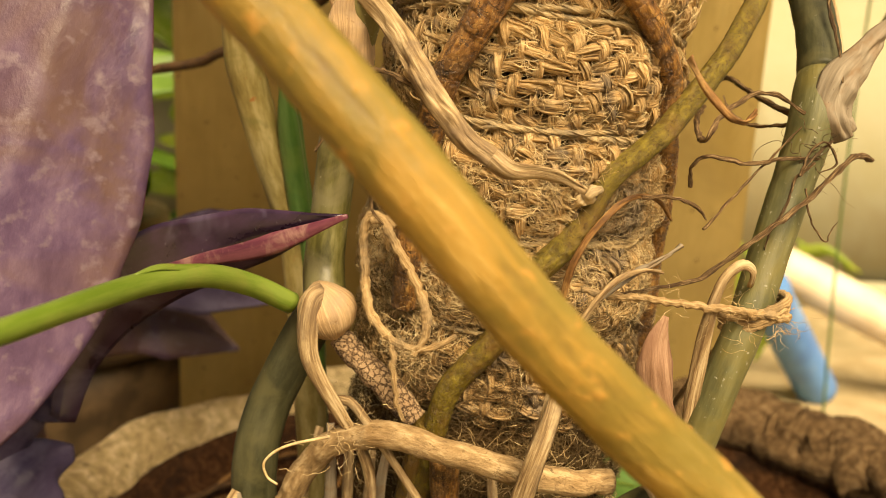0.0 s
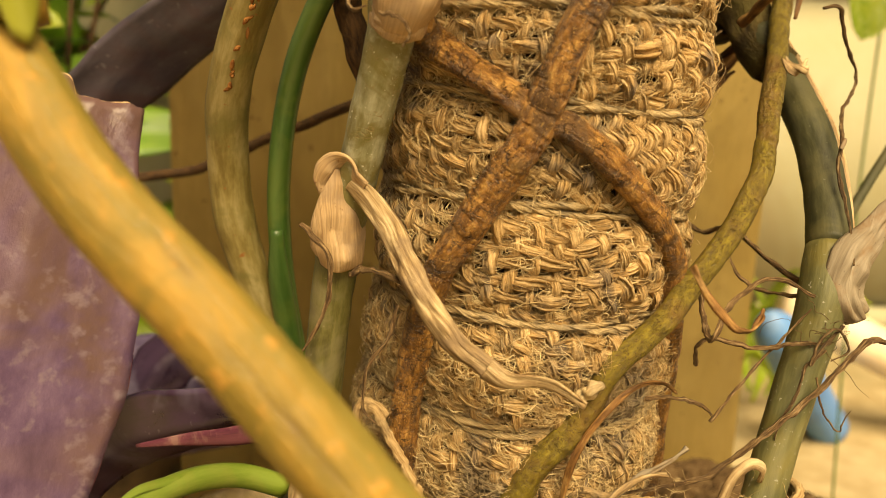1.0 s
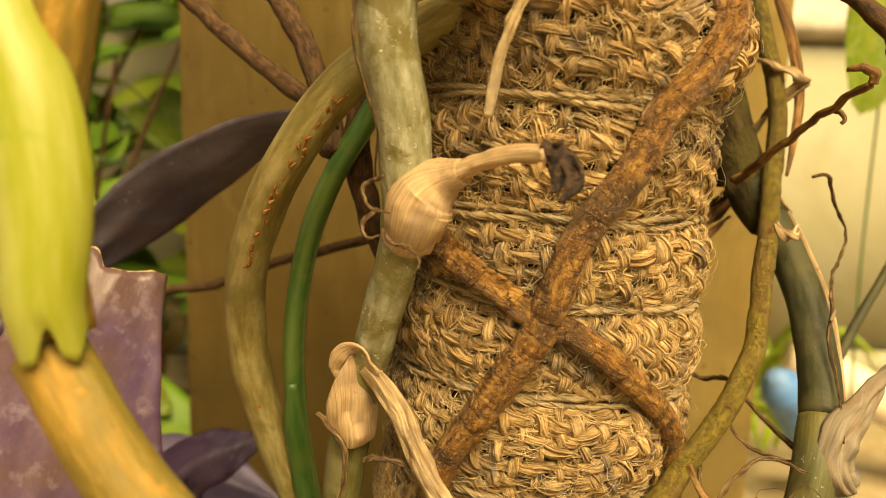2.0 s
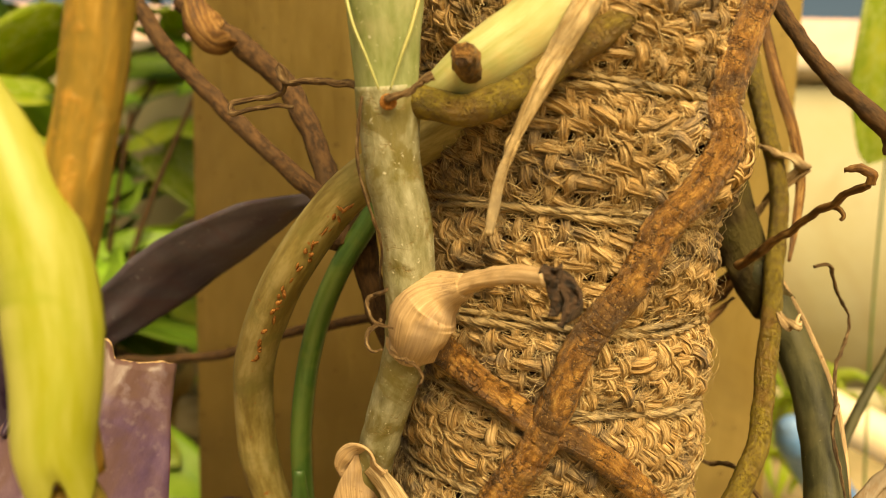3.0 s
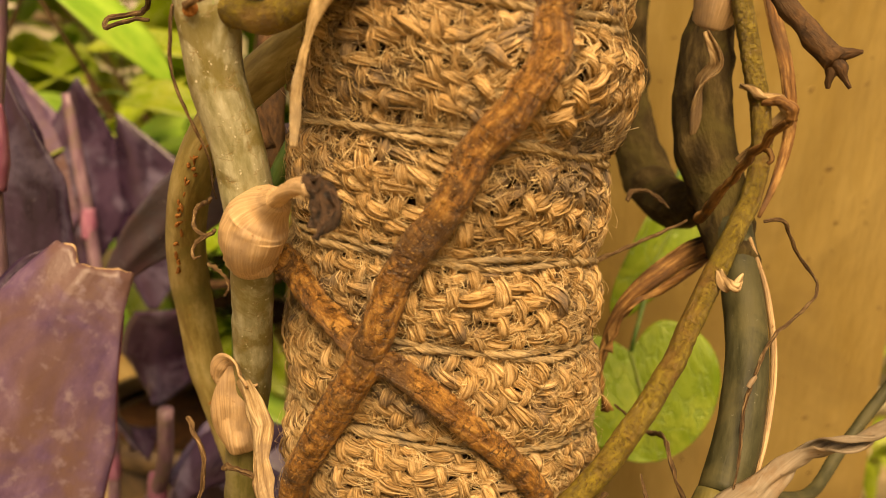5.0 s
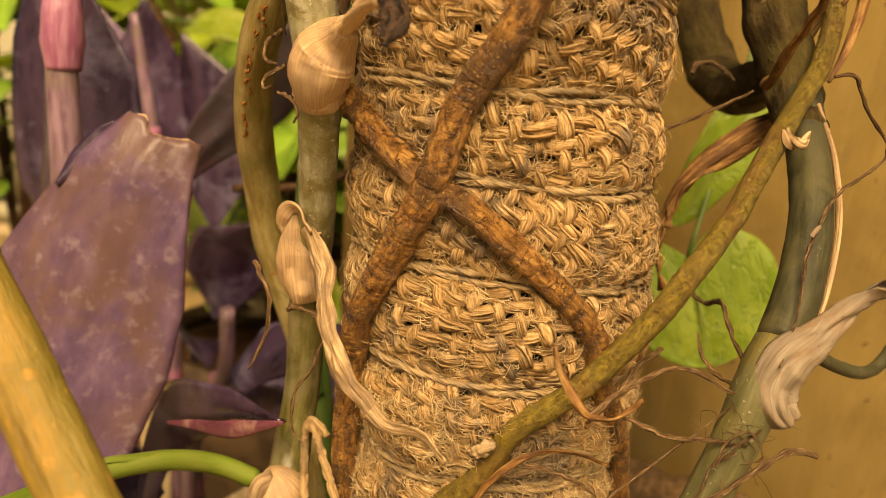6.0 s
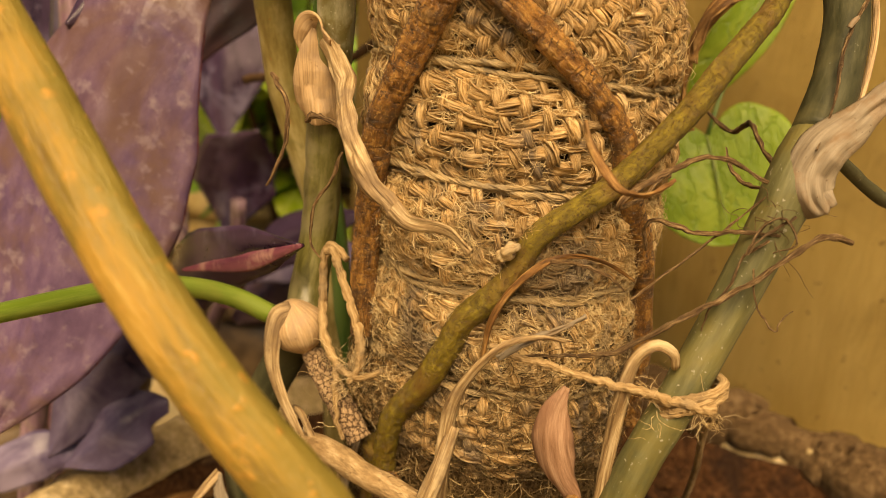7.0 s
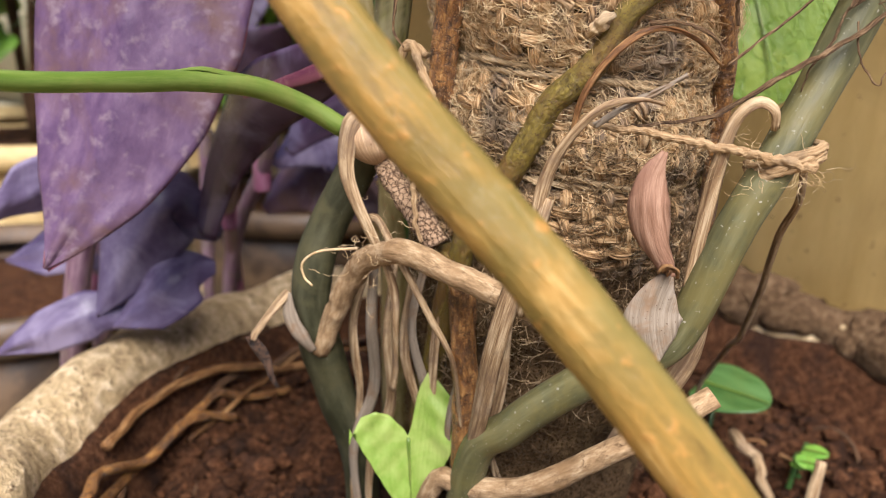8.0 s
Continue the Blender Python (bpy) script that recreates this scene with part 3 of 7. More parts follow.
pipe = thing("water_pipe", (0.42, 0.86, 0.0), "leaning blue plastic pipe with a rounded cap", "pipe")
part("tube", tube([(0.452, 0.862, 0.012), (0.392, 0.815, 0.085), (0.340, 0.774, 0.150)], [0.023, 0.023, 0.021], 24, 24), BLUE_PIPE, pipe)
part("cap", tube([(0.346, 0.778, 0.143), (0.336, 0.771, 0.155), (0.328, 0.765, 0.165), (0.324, 0.762, 0.170)], [0.0225, 0.0225, 0.0175, 0.007], 14, 24), BLUE_PIPE, pipe, "pale blue end cap")
solo("cream_pipe", tube([(0.72, 0.83, 0.024), (0.56, 0.86, 0.08), (0.40, 0.90, 0.15)], 0.026, 24, 24), CREAM_PIPE, "leaning cream plastic pipe beside the blue one", "pipe")
# ---- pot and soil ----
pot = thing("plant_pot", (AXIS_X, AXIS_Y, 0.001), "large crumbling sandy clay pot with a worn rim", "pot")
part("body", revolve([(0.150, 0.001), (0.165, 0.03), (0.188, 0.09), (0.203, 0.135), (0.207, 0.152), (0.209, 0.162), (0.208, 0.170), (0.205, 0.176), (0.200, 0.180), (0.194, 0.181), (0.188, 0.180), (0.183, 0.176), (0.179, 0.169), (0.177, 0.158), (0.175, 0.145), (0.170, 0.12), (0.14, 0.10), (0.02, 0.10)],
                     AXIS_X, AXIS_Y, 420, 0.010, 3, 0.008), CLAY, pot)


part("inner_crust", revolve([(0.181, 0.163), (0.179, 0.167), (0.176, 0.165), (0.173, 0.160), (0.171, 0.154), (0.168, 0.148), (0.163, 0.138)], AXIS_X, AXIS_Y, 420, 0.008, 3, 0.006), SOIL, pot, "dark earth crust caked inside the rim")
# Brown crust added on the right of the rim in place of its shade.
for a0, a1, seed in ((-0.55, 0.35, 1), (0.25, 1.15, 2), (1.05, 1.95, 3)):
    part("rim_shade_crust", tube([(AXIS_X + 0.191 * math.cos(a), AXIS_Y + 0.191 * math.sin(a), 0.1745) for a in np.linspace(a0, a1, 9)], [0.010, 0.0175, 0.0190, 0.0185, 0.0175, 0.010], 150, 26, seed, 0.10, 4, 0.0014, flat=0.75), RIM_SHADE_EARTH, pot, "brown crust added over the rim to darken it like shade")


def soil_height(x, y):
    v = Vector((x * 30, y * 30, 4))
    mound = 0.012 * math.exp(-((x - 0.02) ** 2 + (y - 0.21) ** 2) / 0.004)
    return 0.138 + mound + 0.009 * noise.noise(v) + 0.0065 * noise.noise(v * 3.1) + 0.0042 * noise.noise(v * 8) + 0.0024 * noise.noise(v * 19)


def soil_geo():
    V, F, idx = [], [], {}
    step = 0.0022
    k = int(0.178 / step)
    for i in range(-k, k + 1):
        for j in range(-k, k + 1):
            if i * i + j * j <= k * k:
                x, y = AXIS_X + i * step, AXIS_Y + j * step
                idx[i, j] = len(V)
                V.append((x, y, soil_height(x, y)))
    for (i, j), a in idx.items():
        if (i + 1, j) in idx and (i, j + 1) in idx and (i + 1, j + 1) in idx:
            F.append([a, idx[i + 1, j], idx[i + 1, j + 1], idx[i, j + 1]])
    V = np.array(V)
    return V, F, V[:, :2]


solo("soil", soil_geo(), SOIL, "loose reddish brown potting soil in the pot", "soil", kind="structure")


def clod_geo(count, seed):
    rng = np.random.default_rng(seed)
    geos = []
    bm = bmesh.new()
    bmesh.ops.create_icosphere(bm, subdivisions=1, radius=1)
    base = np.array([v.co[:] for v in bm.verts])
    faces = [[v.index for v in f.verts] for f in bm.faces]
    bm.free()
    for _ in range(count):
        a, r = rng.uniform(0, 2 * math.pi), 0.172 * math.sqrt(rng.uniform())
        x, y = AXIS_X + r * math.cos(a), AXIS_Y + r * math.sin(a)
        size = rng.uniform(0.0006, 0.0026) * (2.4 if rng.uniform() < 0.12 else 1)
        v = base * size * rng.uniform(0.6, 1.25, (len(base), 1)) * np.array([1, rng.uniform(0.7, 1.2), rng.uniform(0.6, 0.9)])
        geos.append((v + [x, y, soil_height(x, y) + size * 0.3], faces, np.zeros((len(base), 2))))
    return joined(geos)


solo("soil_crumbs", clod_geo(9000, 5), SOIL_CRUMB, "crumbs and small clods of reddish soil", "soil", kind="stuff")

# ---- the jute pole ----
Z0, Z1 = 0.150, 0.500
TIES = [0.2050, 0.2300, 0.2550, 0.2800, 0.3055, 0.3305, 0.3555, 0.3775, 0.3960, 0.4195, 0.4455, 0.4700, 0.4940]


def tie_height(k, theta):
    return TIES[k] - 0.0022 * (theta + 1.57) + 0.0007 * np.sin(2 * theta + 1.9 * k)


def pole_axis(z):
    z = np.asarray(z, float)
    return 0.0215 + 0.040 * (z - 0.33), 0.2145 - 0.110 * (z - 0.316)


def pole_radius(theta, z):
    """theta: 0 towards +x, -90 degrees towards the camera."""
    z, theta = np.asarray(z, float), np.asarray(theta, float)
    r = np.interp(z, [0.15, 0.28, 0.33, 0.36, 0.40, 0.42, 0.435, 0.50], [0.0385, 0.0380, 0.0368, 0.0362, 0.0345, 0.0358, 0.0358, 0.0350])
    r = r + 0.0040 * np.exp(-((z - 0.432) / 0.010) ** 2) * np.clip(np.cos(theta - 0.1), 0, 1) + 0.0015 * np.exp(-((z - 0.345) / 0.030) ** 2) * np.clip(np.cos(theta), 0, 1)
    groove = 0
    for k in range(len(TIES)):
        groove = groove + np.exp(-((z - tie_height(k, theta)) / 0.0040) ** 2)
    r = r - 0.0022 * groove
    return r + 0.0008 * np.sin(3 * theta + 40 * z) + 0.0006 * np.sin(5 * theta - 90 * z)



def on_pole(theta, z, out=0.0):
    cx, cy = pole_axis(z)
    r = pole_radius(theta, z) + out
    return np.stack([cx + r * np.cos(theta), cy + r * np.sin(theta), np.broadcast_to(z, np.shape(r))], -1)


def hug(points, out):
    """Push the points of a root outwards until it lies on the cloth."""
    got = []
    for x, y, z in points:
        cx, cy = pole_axis(z)
        a, d = math.atan2(y - cy, x - cx), math.hypot(x - cx, y - cy)
        d = max(d, float(pole_radius(a, z)) + out)
        got.append((cx + d * math.cos(a), cy + d * math.sin(a), z))
    return got


pole = thing("climbing_pole", (0.0145, 0.2400, 0.150), "upright plant pole wrapped in frayed woven jute rope cloth", "plant pole")
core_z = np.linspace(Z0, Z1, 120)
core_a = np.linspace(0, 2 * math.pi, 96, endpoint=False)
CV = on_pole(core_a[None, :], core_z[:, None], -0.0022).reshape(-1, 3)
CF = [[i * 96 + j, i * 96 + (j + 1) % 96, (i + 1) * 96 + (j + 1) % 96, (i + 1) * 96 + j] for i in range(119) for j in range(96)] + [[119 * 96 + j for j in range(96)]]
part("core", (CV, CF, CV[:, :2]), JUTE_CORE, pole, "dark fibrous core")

strand_rng = np.random.default_rng(11)


def strand(path, r, seed, twist=300, fibres=6, sides=7):
    """A loosely twisted yarn: a lumpy cord with coarse fibres that wind round it, joined at both ends."""
    n = len(path)
    T, N, B = turning(path)
    s = np.r_[0, np.cumsum(np.linalg.norm(np.diff(path, axis=0), axis=1))]

    def ring(angle, away):
        return away[..., None] * (np.cos(angle)[..., None] * N[:, None] + np.sin(angle)[..., None] * B[:, None])

    q, knots = np.arange(fibres), max(3, n // 5)
    loose = np.stack([np.interp(np.linspace(0, knots - 1, n), np.arange(knots), strand_rng.normal(0, 1, knots)) for _ in range(2 * fibres)], 1)
    turn = q[None] * 2 * math.pi / fibres + twist * s[:, None] + seed + 0.45 * loose[:, :fibres]
    C = path[:, None] + ring(turn, r[:, None] * (0.88 + 0.16 * loose[:, fibres:]))
    thin = r[:, None] * strand_rng.uniform(0.14, 0.28, fibres)[None]
    a3 = np.arange(3) * 2 * math.pi / 3
    V3 = C[:, :, None] + thin[..., None, None] * (np.cos(a3)[None, None, :, None] * N[:, None, None] + np.sin(a3)[None, None, :, None] * B[:, None, None])
    a = np.linspace(0, 2 * math.pi, sides, endpoint=False)
    V = np.concatenate([path[:, None] + ring(a[None] + twist * s[:, None], r[:, None] * strand_rng.uniform(0.76, 1.02, (n, sides))), V3.reshape(n, -1, 3)], 1)
    u = np.concatenate([a * 0.0016, (a3[None] * 0.0004 + (q[:, None] + 1) * 0.0031).ravel()]) + seed * 0.0137
    uv = np.stack(np.broadcast_arrays(u[None], s[:, None]), -1).reshape(-1, 2)
    near = list(range(sides)) + [sides + 3 * k + j for k in range(fibres) for j in range(3)]
    after = [(k + 1) % sides for k in range(sides)] + [sides + 3 * k + (j + 1) % 3 for k in range(fibres) for j in range(3)]
    w, near, after, i = len(near), np.array(near)[None], np.array(after)[None], np.arange(n - 1)[:, None]
    F = np.stack([i * w + near, i * w + after, (i + 1) * w + after, (i + 1) * w + near], -1).reshape(-1, 4).tolist()
    F += [list(range(w))[::-1], [(n - 1) * w + k for k in range(w)]]
    return V.reshape(-1, 3), F, uv


def thickness(n, rng, base):
    k = max(4, n // 9)
    return base * np.clip(1 + np.interp(np.linspace(0, k - 1, n), np.arange(k), rng.normal(0, 0.20, k)), 0.65, 1.45)


ARC0, ARC1 = -math.pi - 0.35, 0.45  # the half of the pole that is ever seen, and a little more
PITCH, WARP = 0.0035, 0.0044


def cloth_patch(t0, t1, k, slant, bold):
    """A piece of plain weave between two ties, from angle t0 to t1, turned by slant degrees, its edges tucked in. bold: how far the upright strands stand out."""
    R, tc = 0.0365, (t0 + t1) / 2
    hu, hv, c, s = R * (t1 - t0) / 2, (TIES[k + 1] - TIES[k]) / 2, math.cos(radians(slant)), math.sin(radians(slant))
    zc, reach = (TIES[k] + TIES[k + 1]) / 2, math.hypot(hu, hv)
    shift = strand_rng.uniform(-1, 1, 2) * 0.0015
    for name, step, other, radius, twist in (("weft_strand", PITCH, WARP, 0.00172, 200), ("warp_strand", WARP, PITCH, 0.00138, -300)):
        flat = name == "weft_strand"
        for row in range(-int(reach / step) - 1, int(reach / step) + 2):
            run = np.arange(-reach, reach, 0.0009)
            off = row * step + shift[0] + 0.0006 * np.sin(run * 210 + row) + strand_rng.normal(0, 0.00025)
            a, b = (run, off) if flat else (off, run)
            u, v = a * c - b * s, a * s + b * c
            inside = (np.abs(u) < hu + 0.0008) & (np.abs(v) < hv + 0.0008)
            if inside.sum() < 8:
                continue
            u, v, q = u[inside], v[inside], run[inside]
            edge = np.maximum(np.minimum(hu + 0.0008 - np.abs(u), hv + 0.0008 - np.abs(v)), 0)
            over = np.cos(math.pi * ((q - shift[1 if flat else 0]) / other + row + (0 if flat else 1)))
            out = (0.0007 * over if flat else 0.0002 + 0.0005 * bold + (0.00085 + 0.0003 * bold) * over) - 0.0022 * np.exp(-(edge / 0.0014) ** 2)
            theta = tc + u / R
            path = on_pole(theta, zc + v - 0.0022 * (theta + 1.57), out) + wobble(len(q), 0.00022, 7, strand_rng)
            part(name, strand(path, thickness(len(q), strand_rng, radius), row * 1.7 + k, twist), JUTE, pole)


SEAMS = {5: -1.38, 6: -1.66, 7: -1.43, 8: -1.08, 9: -1.22, 10: -1.30}  # where two pieces of cloth meet, band by band
SLANTS = {4: 8, 5: 16, 6: -24, 7: 10, 8: 26, 9: 40, 10: 14}
for k in range(2, len(TIES) - 1):
    seam = SEAMS.get(k, -1.5)
    cloth_patch(ARC0, -2.35 + 0.12 * (k % 3), k, -9, 0.3)
    cloth_patch(-2.35 + 0.12 * (k % 3), seam, k, -4 + 2 * (k % 3), 0.0)
    cloth_patch(seam, seam + 0.95, k, SLANTS.get(k, 8), 0.8)
    cloth_patch(seam + 0.95, ARC1, k, -SLANTS.get(k, 8) * 0.6, 0.5)
for k in range(3, len(TIES)):
    a = np.linspace(ARC0, ARC1, 150)
    for q in range(2):
        z = tie_height(k, a) + (q - 0.5) * 0.0011 + 0.0006 * np.sin(5 * a + k * 2 + 2.1 * q)
        path = on_pole(a, z, 0.0021 + 0.0004 * np.sin(9 * a + k + 2 * q)) + wobble(150, 0.00012, 3, strand_rng)
        part("tie_twine", strand(path, thickness(150, strand_rng, 0.00085), k + q * 3, 500, 3, 5), TIE_TWINE, pole, "thin jute tying twine")


def fibre_geo(count, seed, z_low, z_high, length, lift, r, bent=2.2, lie=None):
    """Loose fibres that stand off the cloth, each a thin bent hair."""
    rng = np.random.default_rng(seed)
    n, sides = 5, 3
    a0, z0 = rng.uniform(ARC0, ARC1, count), rng.uniform(z_low, z_high, count)
    way = rng.uniform(0, 2 * math.pi, count) if lie is None else rng.normal(0, lie, count)
    size = rng.uniform(length[0], length[1], count) * rng.uniform(0.5, 1, count)
    u = np.linspace(0, 1, n)
    bend = rng.normal(0, bent, count)
    ang = way[:, None] + bend[:, None] * u[None]
    da = np.cumsum(np.cos(ang), 1) / n * size[:, None] / 0.036
    dz = np.cumsum(np.sin(ang), 1) / n * size[:, None]
    h = rng.uniform(lift[0], lift[1], count)[:, None] * np.sin(np.pi * np.clip(u[None] * rng.uniform(0.5, 1.1, count)[:, None], 0, 1)) + 0.0012
    P = on_pole(a0[:, None] + da, np.clip(z0[:, None] + dz, Z0, Z1), h)
    T = np.gradient(P, axis=1)
    T /= np.linalg.norm(T, axis=2)[..., None] + 1e-12
    N = np.cross(T, np.array([0.31, 0.17, 0.93]))
    N /= np.linalg.norm(N, axis=2)[..., None] + 1e-12
    B = np.cross(T, N)
    rr = (rng.uniform(0.6, 1.4, count) * r)[:, None] * (1 - 0.6 * u[None])
    V = np.concatenate([(P + rr[..., None] * (math.cos(q) * N + math.sin(q) * B))[:, :, None] for q in (0, 2.094, 4.189)], 2).reshape(-1, 3)
    c, i, j = np.meshgrid(np.arange(count), np.arange(n - 1), np.arange(sides), indexing="ij")
    b = c * n * sides
    F = np.stack([b + i * 3 + j, b + i * 3 + (j + 1) % 3, b + (i + 1) * 3 + (j + 1) % 3, b + (i + 1) * 3 + j], -1).reshape(-1, 4).tolist()
    return V, F, np.zeros((len(V), 2))


tagged(part("jute_fuzz", fibre_geo(18000, 21, Z0 + 0.13, Z1 - 0.01, (0.003, 0.010), (0.0001, 0.0009), 0.00006, 3.0), FIBRE, pole, "fine loose jute hairs"), kind="stuff")
tagged(part("thread_fuzz", fibre_geo(5000, 25, Z0 + 0.13, Z1 - 0.01, (0.004, 0.012), (0.0003, 0.0016), 0.00012, 2.6), FIBRE, pole, "thicker frayed threads"), kind="stuff")
tagged(part("long_fuzz", fibre_geo(900, 27, 0.30, Z1 - 0.01, (0.008, 0.020), (0.0008, 0.0040), 0.00006, 3.0), FIBRE, pole, "longer stray jute hairs"), kind="stuff")
for k in range(5, len(TIES)):
    tagged(part("tie_fuzz", fibre_geo(420, 60 + k, TIES[k] - 0.003, TIES[k] + 0.003, (0.006, 0.018), (0.0006, 0.0020), 0.00009, 1.4, 0.35), FIBRE, pole, "frayed fibres lying along a tie"), kind="stuff")
tagged(part("pale_fuzz", fibre_geo(1500, 29, 0.215, 0.300, (0.005, 0.015), (0.0006, 0.0026), 0.00011, 2.4), FIBRE, pole, "pale stray fibres over the matted foot"), kind="stuff")
tagged(part("dark_fuzz", fibre_geo(9500, 23, Z0 + 0.04, 0.290, (0.004, 0.013), (0.0004, 0.0026), 0.00012, 2.8), FIBRE_DARK, pole, "brown matted fibres at the foot"), kind="stuff")
tagged(part("shaggy_fuzz", fibre_geo(4200, 22, 0.280, 0.326, (0.004, 0.014), (0.0005, 0.0030), 0.00009, 3.4), FIBRE, pole, "shaggy frayed jute at the foot"), kind="stuff")
part("frayed_end", tube([(0.0305, 0.1765, 0.3140), (0.0328, 0.1748, 0.3158), (0.0352, 0.1735, 0.3178), (0.0366, 0.1732, 0.3190)], [0.0009, 0.0013, 0.0015, 0.0006], 24, 10, 19, 0.20, 2, 0.0002, 3, 0.5, 500), TIE_TWINE, pole, "pale frayed rope end sticking out")
# ---- main vine on the pole's side ----
vine = thing("climbing_vine", (-0.036, 0.210, 0.148), "olive climbing vine with papery dry sheaths beside the pole", "vine")
part("stem", tube([(-0.0150, 0.1600, 0.500), (-0.0148, 0.1612, 0.4650), (-0.0144, 0.1625, 0.4520), (-0.0141, 0.1632, 0.4400)], [0.0082, 0.0080, 0.0074, 0.0057], 30, 20, 1, 0.02), BRACT, vine, "pale green upper stem")
part("stem", tube([(-0.0142, 0.1630, 0.4440), (-0.0129, 0.1650, 0.4282), (-0.0108, 0.1680, 0.4175), (-0.0097, 0.1712, 0.4055), (-0.0090, 0.1730, 0.3970)],
                  [0.0060, 0.0056, 0.0055, 0.0054, 0.0056], 50, 20, 6, 0.02, rings=((0.12, 0.05, 0.08),)), STEM_WAXY, vine, "mottled pale waxy olive stem")
# The pale waxy colour here stands in for a glassy highlight on the stem.
part("stem", tube([(-0.0090, 0.1730, 0.3970), (-0.0112, 0.1765, 0.3861), (-0.0150, 0.1830, 0.3720), (-0.0180, 0.1885, 0.3600), (-0.0222, 0.1935, 0.3450)],
                  [0.0052, 0.0047, 0.0046, 0.0046, 0.0048], 50, 20, 2, 0.02, rings=((0.05, 0.08, 0.04),)), STEM_WAXY, vine, "olive stem, coloured paler for its glassy highlight")
part("stem", tube([(-0.0222, 0.1935, 0.3450), (-0.0248, 0.1965, 0.3289), (-0.0270, 0.1985, 0.3080), (-0.0282, 0.1960, 0.2930), (-0.0272, 0.1920, 0.2845)],
                  [0.0052, 0.0050, 0.0049, 0.0050, 0.0056], 50, 20, 3, 0.02, rings=((0.02, 0.12, 0.05),)), STEM, vine)
part("stem", tube([(-0.0272, 0.1920, 0.2845), (-0.0350, 0.1945, 0.2700), (-0.0415, 0.1925, 0.2550), (-0.0442, 0.1890, 0.2420), (-0.0440, 0.1890, 0.2270), (-0.0400, 0.1960, 0.2000), (-0.0355, 0.2060, 0.1700), (-0.034, 0.210, 0.130)],
                  [0.0056, 0.0057, 0.0058, 0.0058, 0.0062, 0.0057, 0.0056, 0.006], 60, 20, 4, 0.02, rings=((0.45, 0.10, 0.05),)), STEM_DARK, vine, "dark green mottled lower stem")
for dx in (-1, 1):
    part("bract_edge", tube([(-0.0138 + dx * 0.0010, 0.1556, 0.4425), (-0.0141 + dx * 0.0032, 0.1556, 0.4485), (-0.0145 + dx * 0.0056, 0.1566, 0.4550), (-0.0147 + dx * 0.0074, 0.1588, 0.4640), (-0.0148 + dx * 0.0082, 0.161, 0.478)], [0.0003, 0.0005, 0.0006, 0.0006, 0.0005], 40, 8, 3 + dx, 0.1, 4, flat=0.6), PALE_STEM, vine, "pale edge of the sheath lapping round the stem")
part("node_scar", bulb((-0.0132, 0.1567, 0.4405), (0, -0.8, 0.2), 0.0016, 0.0020, 10, 12, 6), RUST, vine, "small brown scar on the node")
part("rootlet", tube([(-0.0136, 0.1552, 0.4408), (-0.0100, 0.1545, 0.4420), (-0.0070, 0.1540, 0.4440), (-0.0050, 0.1540, 0.4452)], [0.0007, 0.0006, 0.0006, 0.0008], 30, 8, 12, 0.2, 2, 0.0002), TENDRIL, vine, "short brown rootlet on the node")
sheath = part("sheath", tube([(-0.0085, 0.1716, 0.3924), (-0.0080, 0.1701, 0.3937), (-0.0073, 0.1692, 0.3960), (-0.0064, 0.1688, 0.3988), (-0.0048, 0.1684, 0.4013), (-0.0022, 0.1672, 0.4036), (0.0018, 0.1638, 0.4057)], [0.0050, 0.0064, 0.0071, 0.0067, 0.0051, 0.0034, 0.0025], 60, 32, 7, 0.03, 5), PAPER, vine, "papery tan sheath round a node")
part("sheath_collar", tube([(-0.0092, 0.1732, 0.3908), (-0.0087, 0.1720, 0.3922), (-0.0082, 0.1708, 0.3936)], [0.0053, 0.0058, 0.0056], 14, 28, 9, 0.05, 3), PAPER, sheath, "ragged brown foot of the sheath")
part("sheath_tail", tube([(-0.0010, 0.1662, 0.4042), (0.0028, 0.1630, 0.4066), (0.0070, 0.1585, 0.4085), (0.0112, 0.1540, 0.4098), (0.0160, 0.1488, 0.4103)], [0.0028, 0.0024, 0.0021, 0.0019, 0.0018], 44, 18, 8, 0.06, 4, 0.0, 2, 0.3, 60, flat=0.75), PAPER, sheath, "rolled dry leaf stalk")
part("sheath_tip", ribbon([(0.0148, 0.1492, 0.4112), (0.0185, 0.1478, 0.4098), (0.0205, 0.1468, 0.4062), (0.0190, 0.1464, 0.4018)], [0.0034, 0.0036, 0.0026, 0.0004], None, 30, 11, 0, (120, 150, 130, 60), (0, 80), 0.0007, 5, 0.0009), BLACK_TIP, sheath, "blackened curled tip")
for d, w in (((0.0018, -0.0006, 0.0030), 0.0030), ((0.0050, 0.0002, -0.0022), 0.0036), ((0.0002, -0.0004, -0.0062), 0.0026)):
    q = np.array([0.0168, 0.1480, 0.4098])
    part("tip_flake", ribbon([q, q + np.array(d) * 0.5 + [0.0004, -0.0006, 0], q + np.array(d)], [w * 0.7, w * 1.15, 0.0006], None, 16, 7, 0, (120, 160, 60), (0, 70), 0.0005, int(w * 1e4), 0.0006), BLACK_TIP, sheath, "charred brown flake")
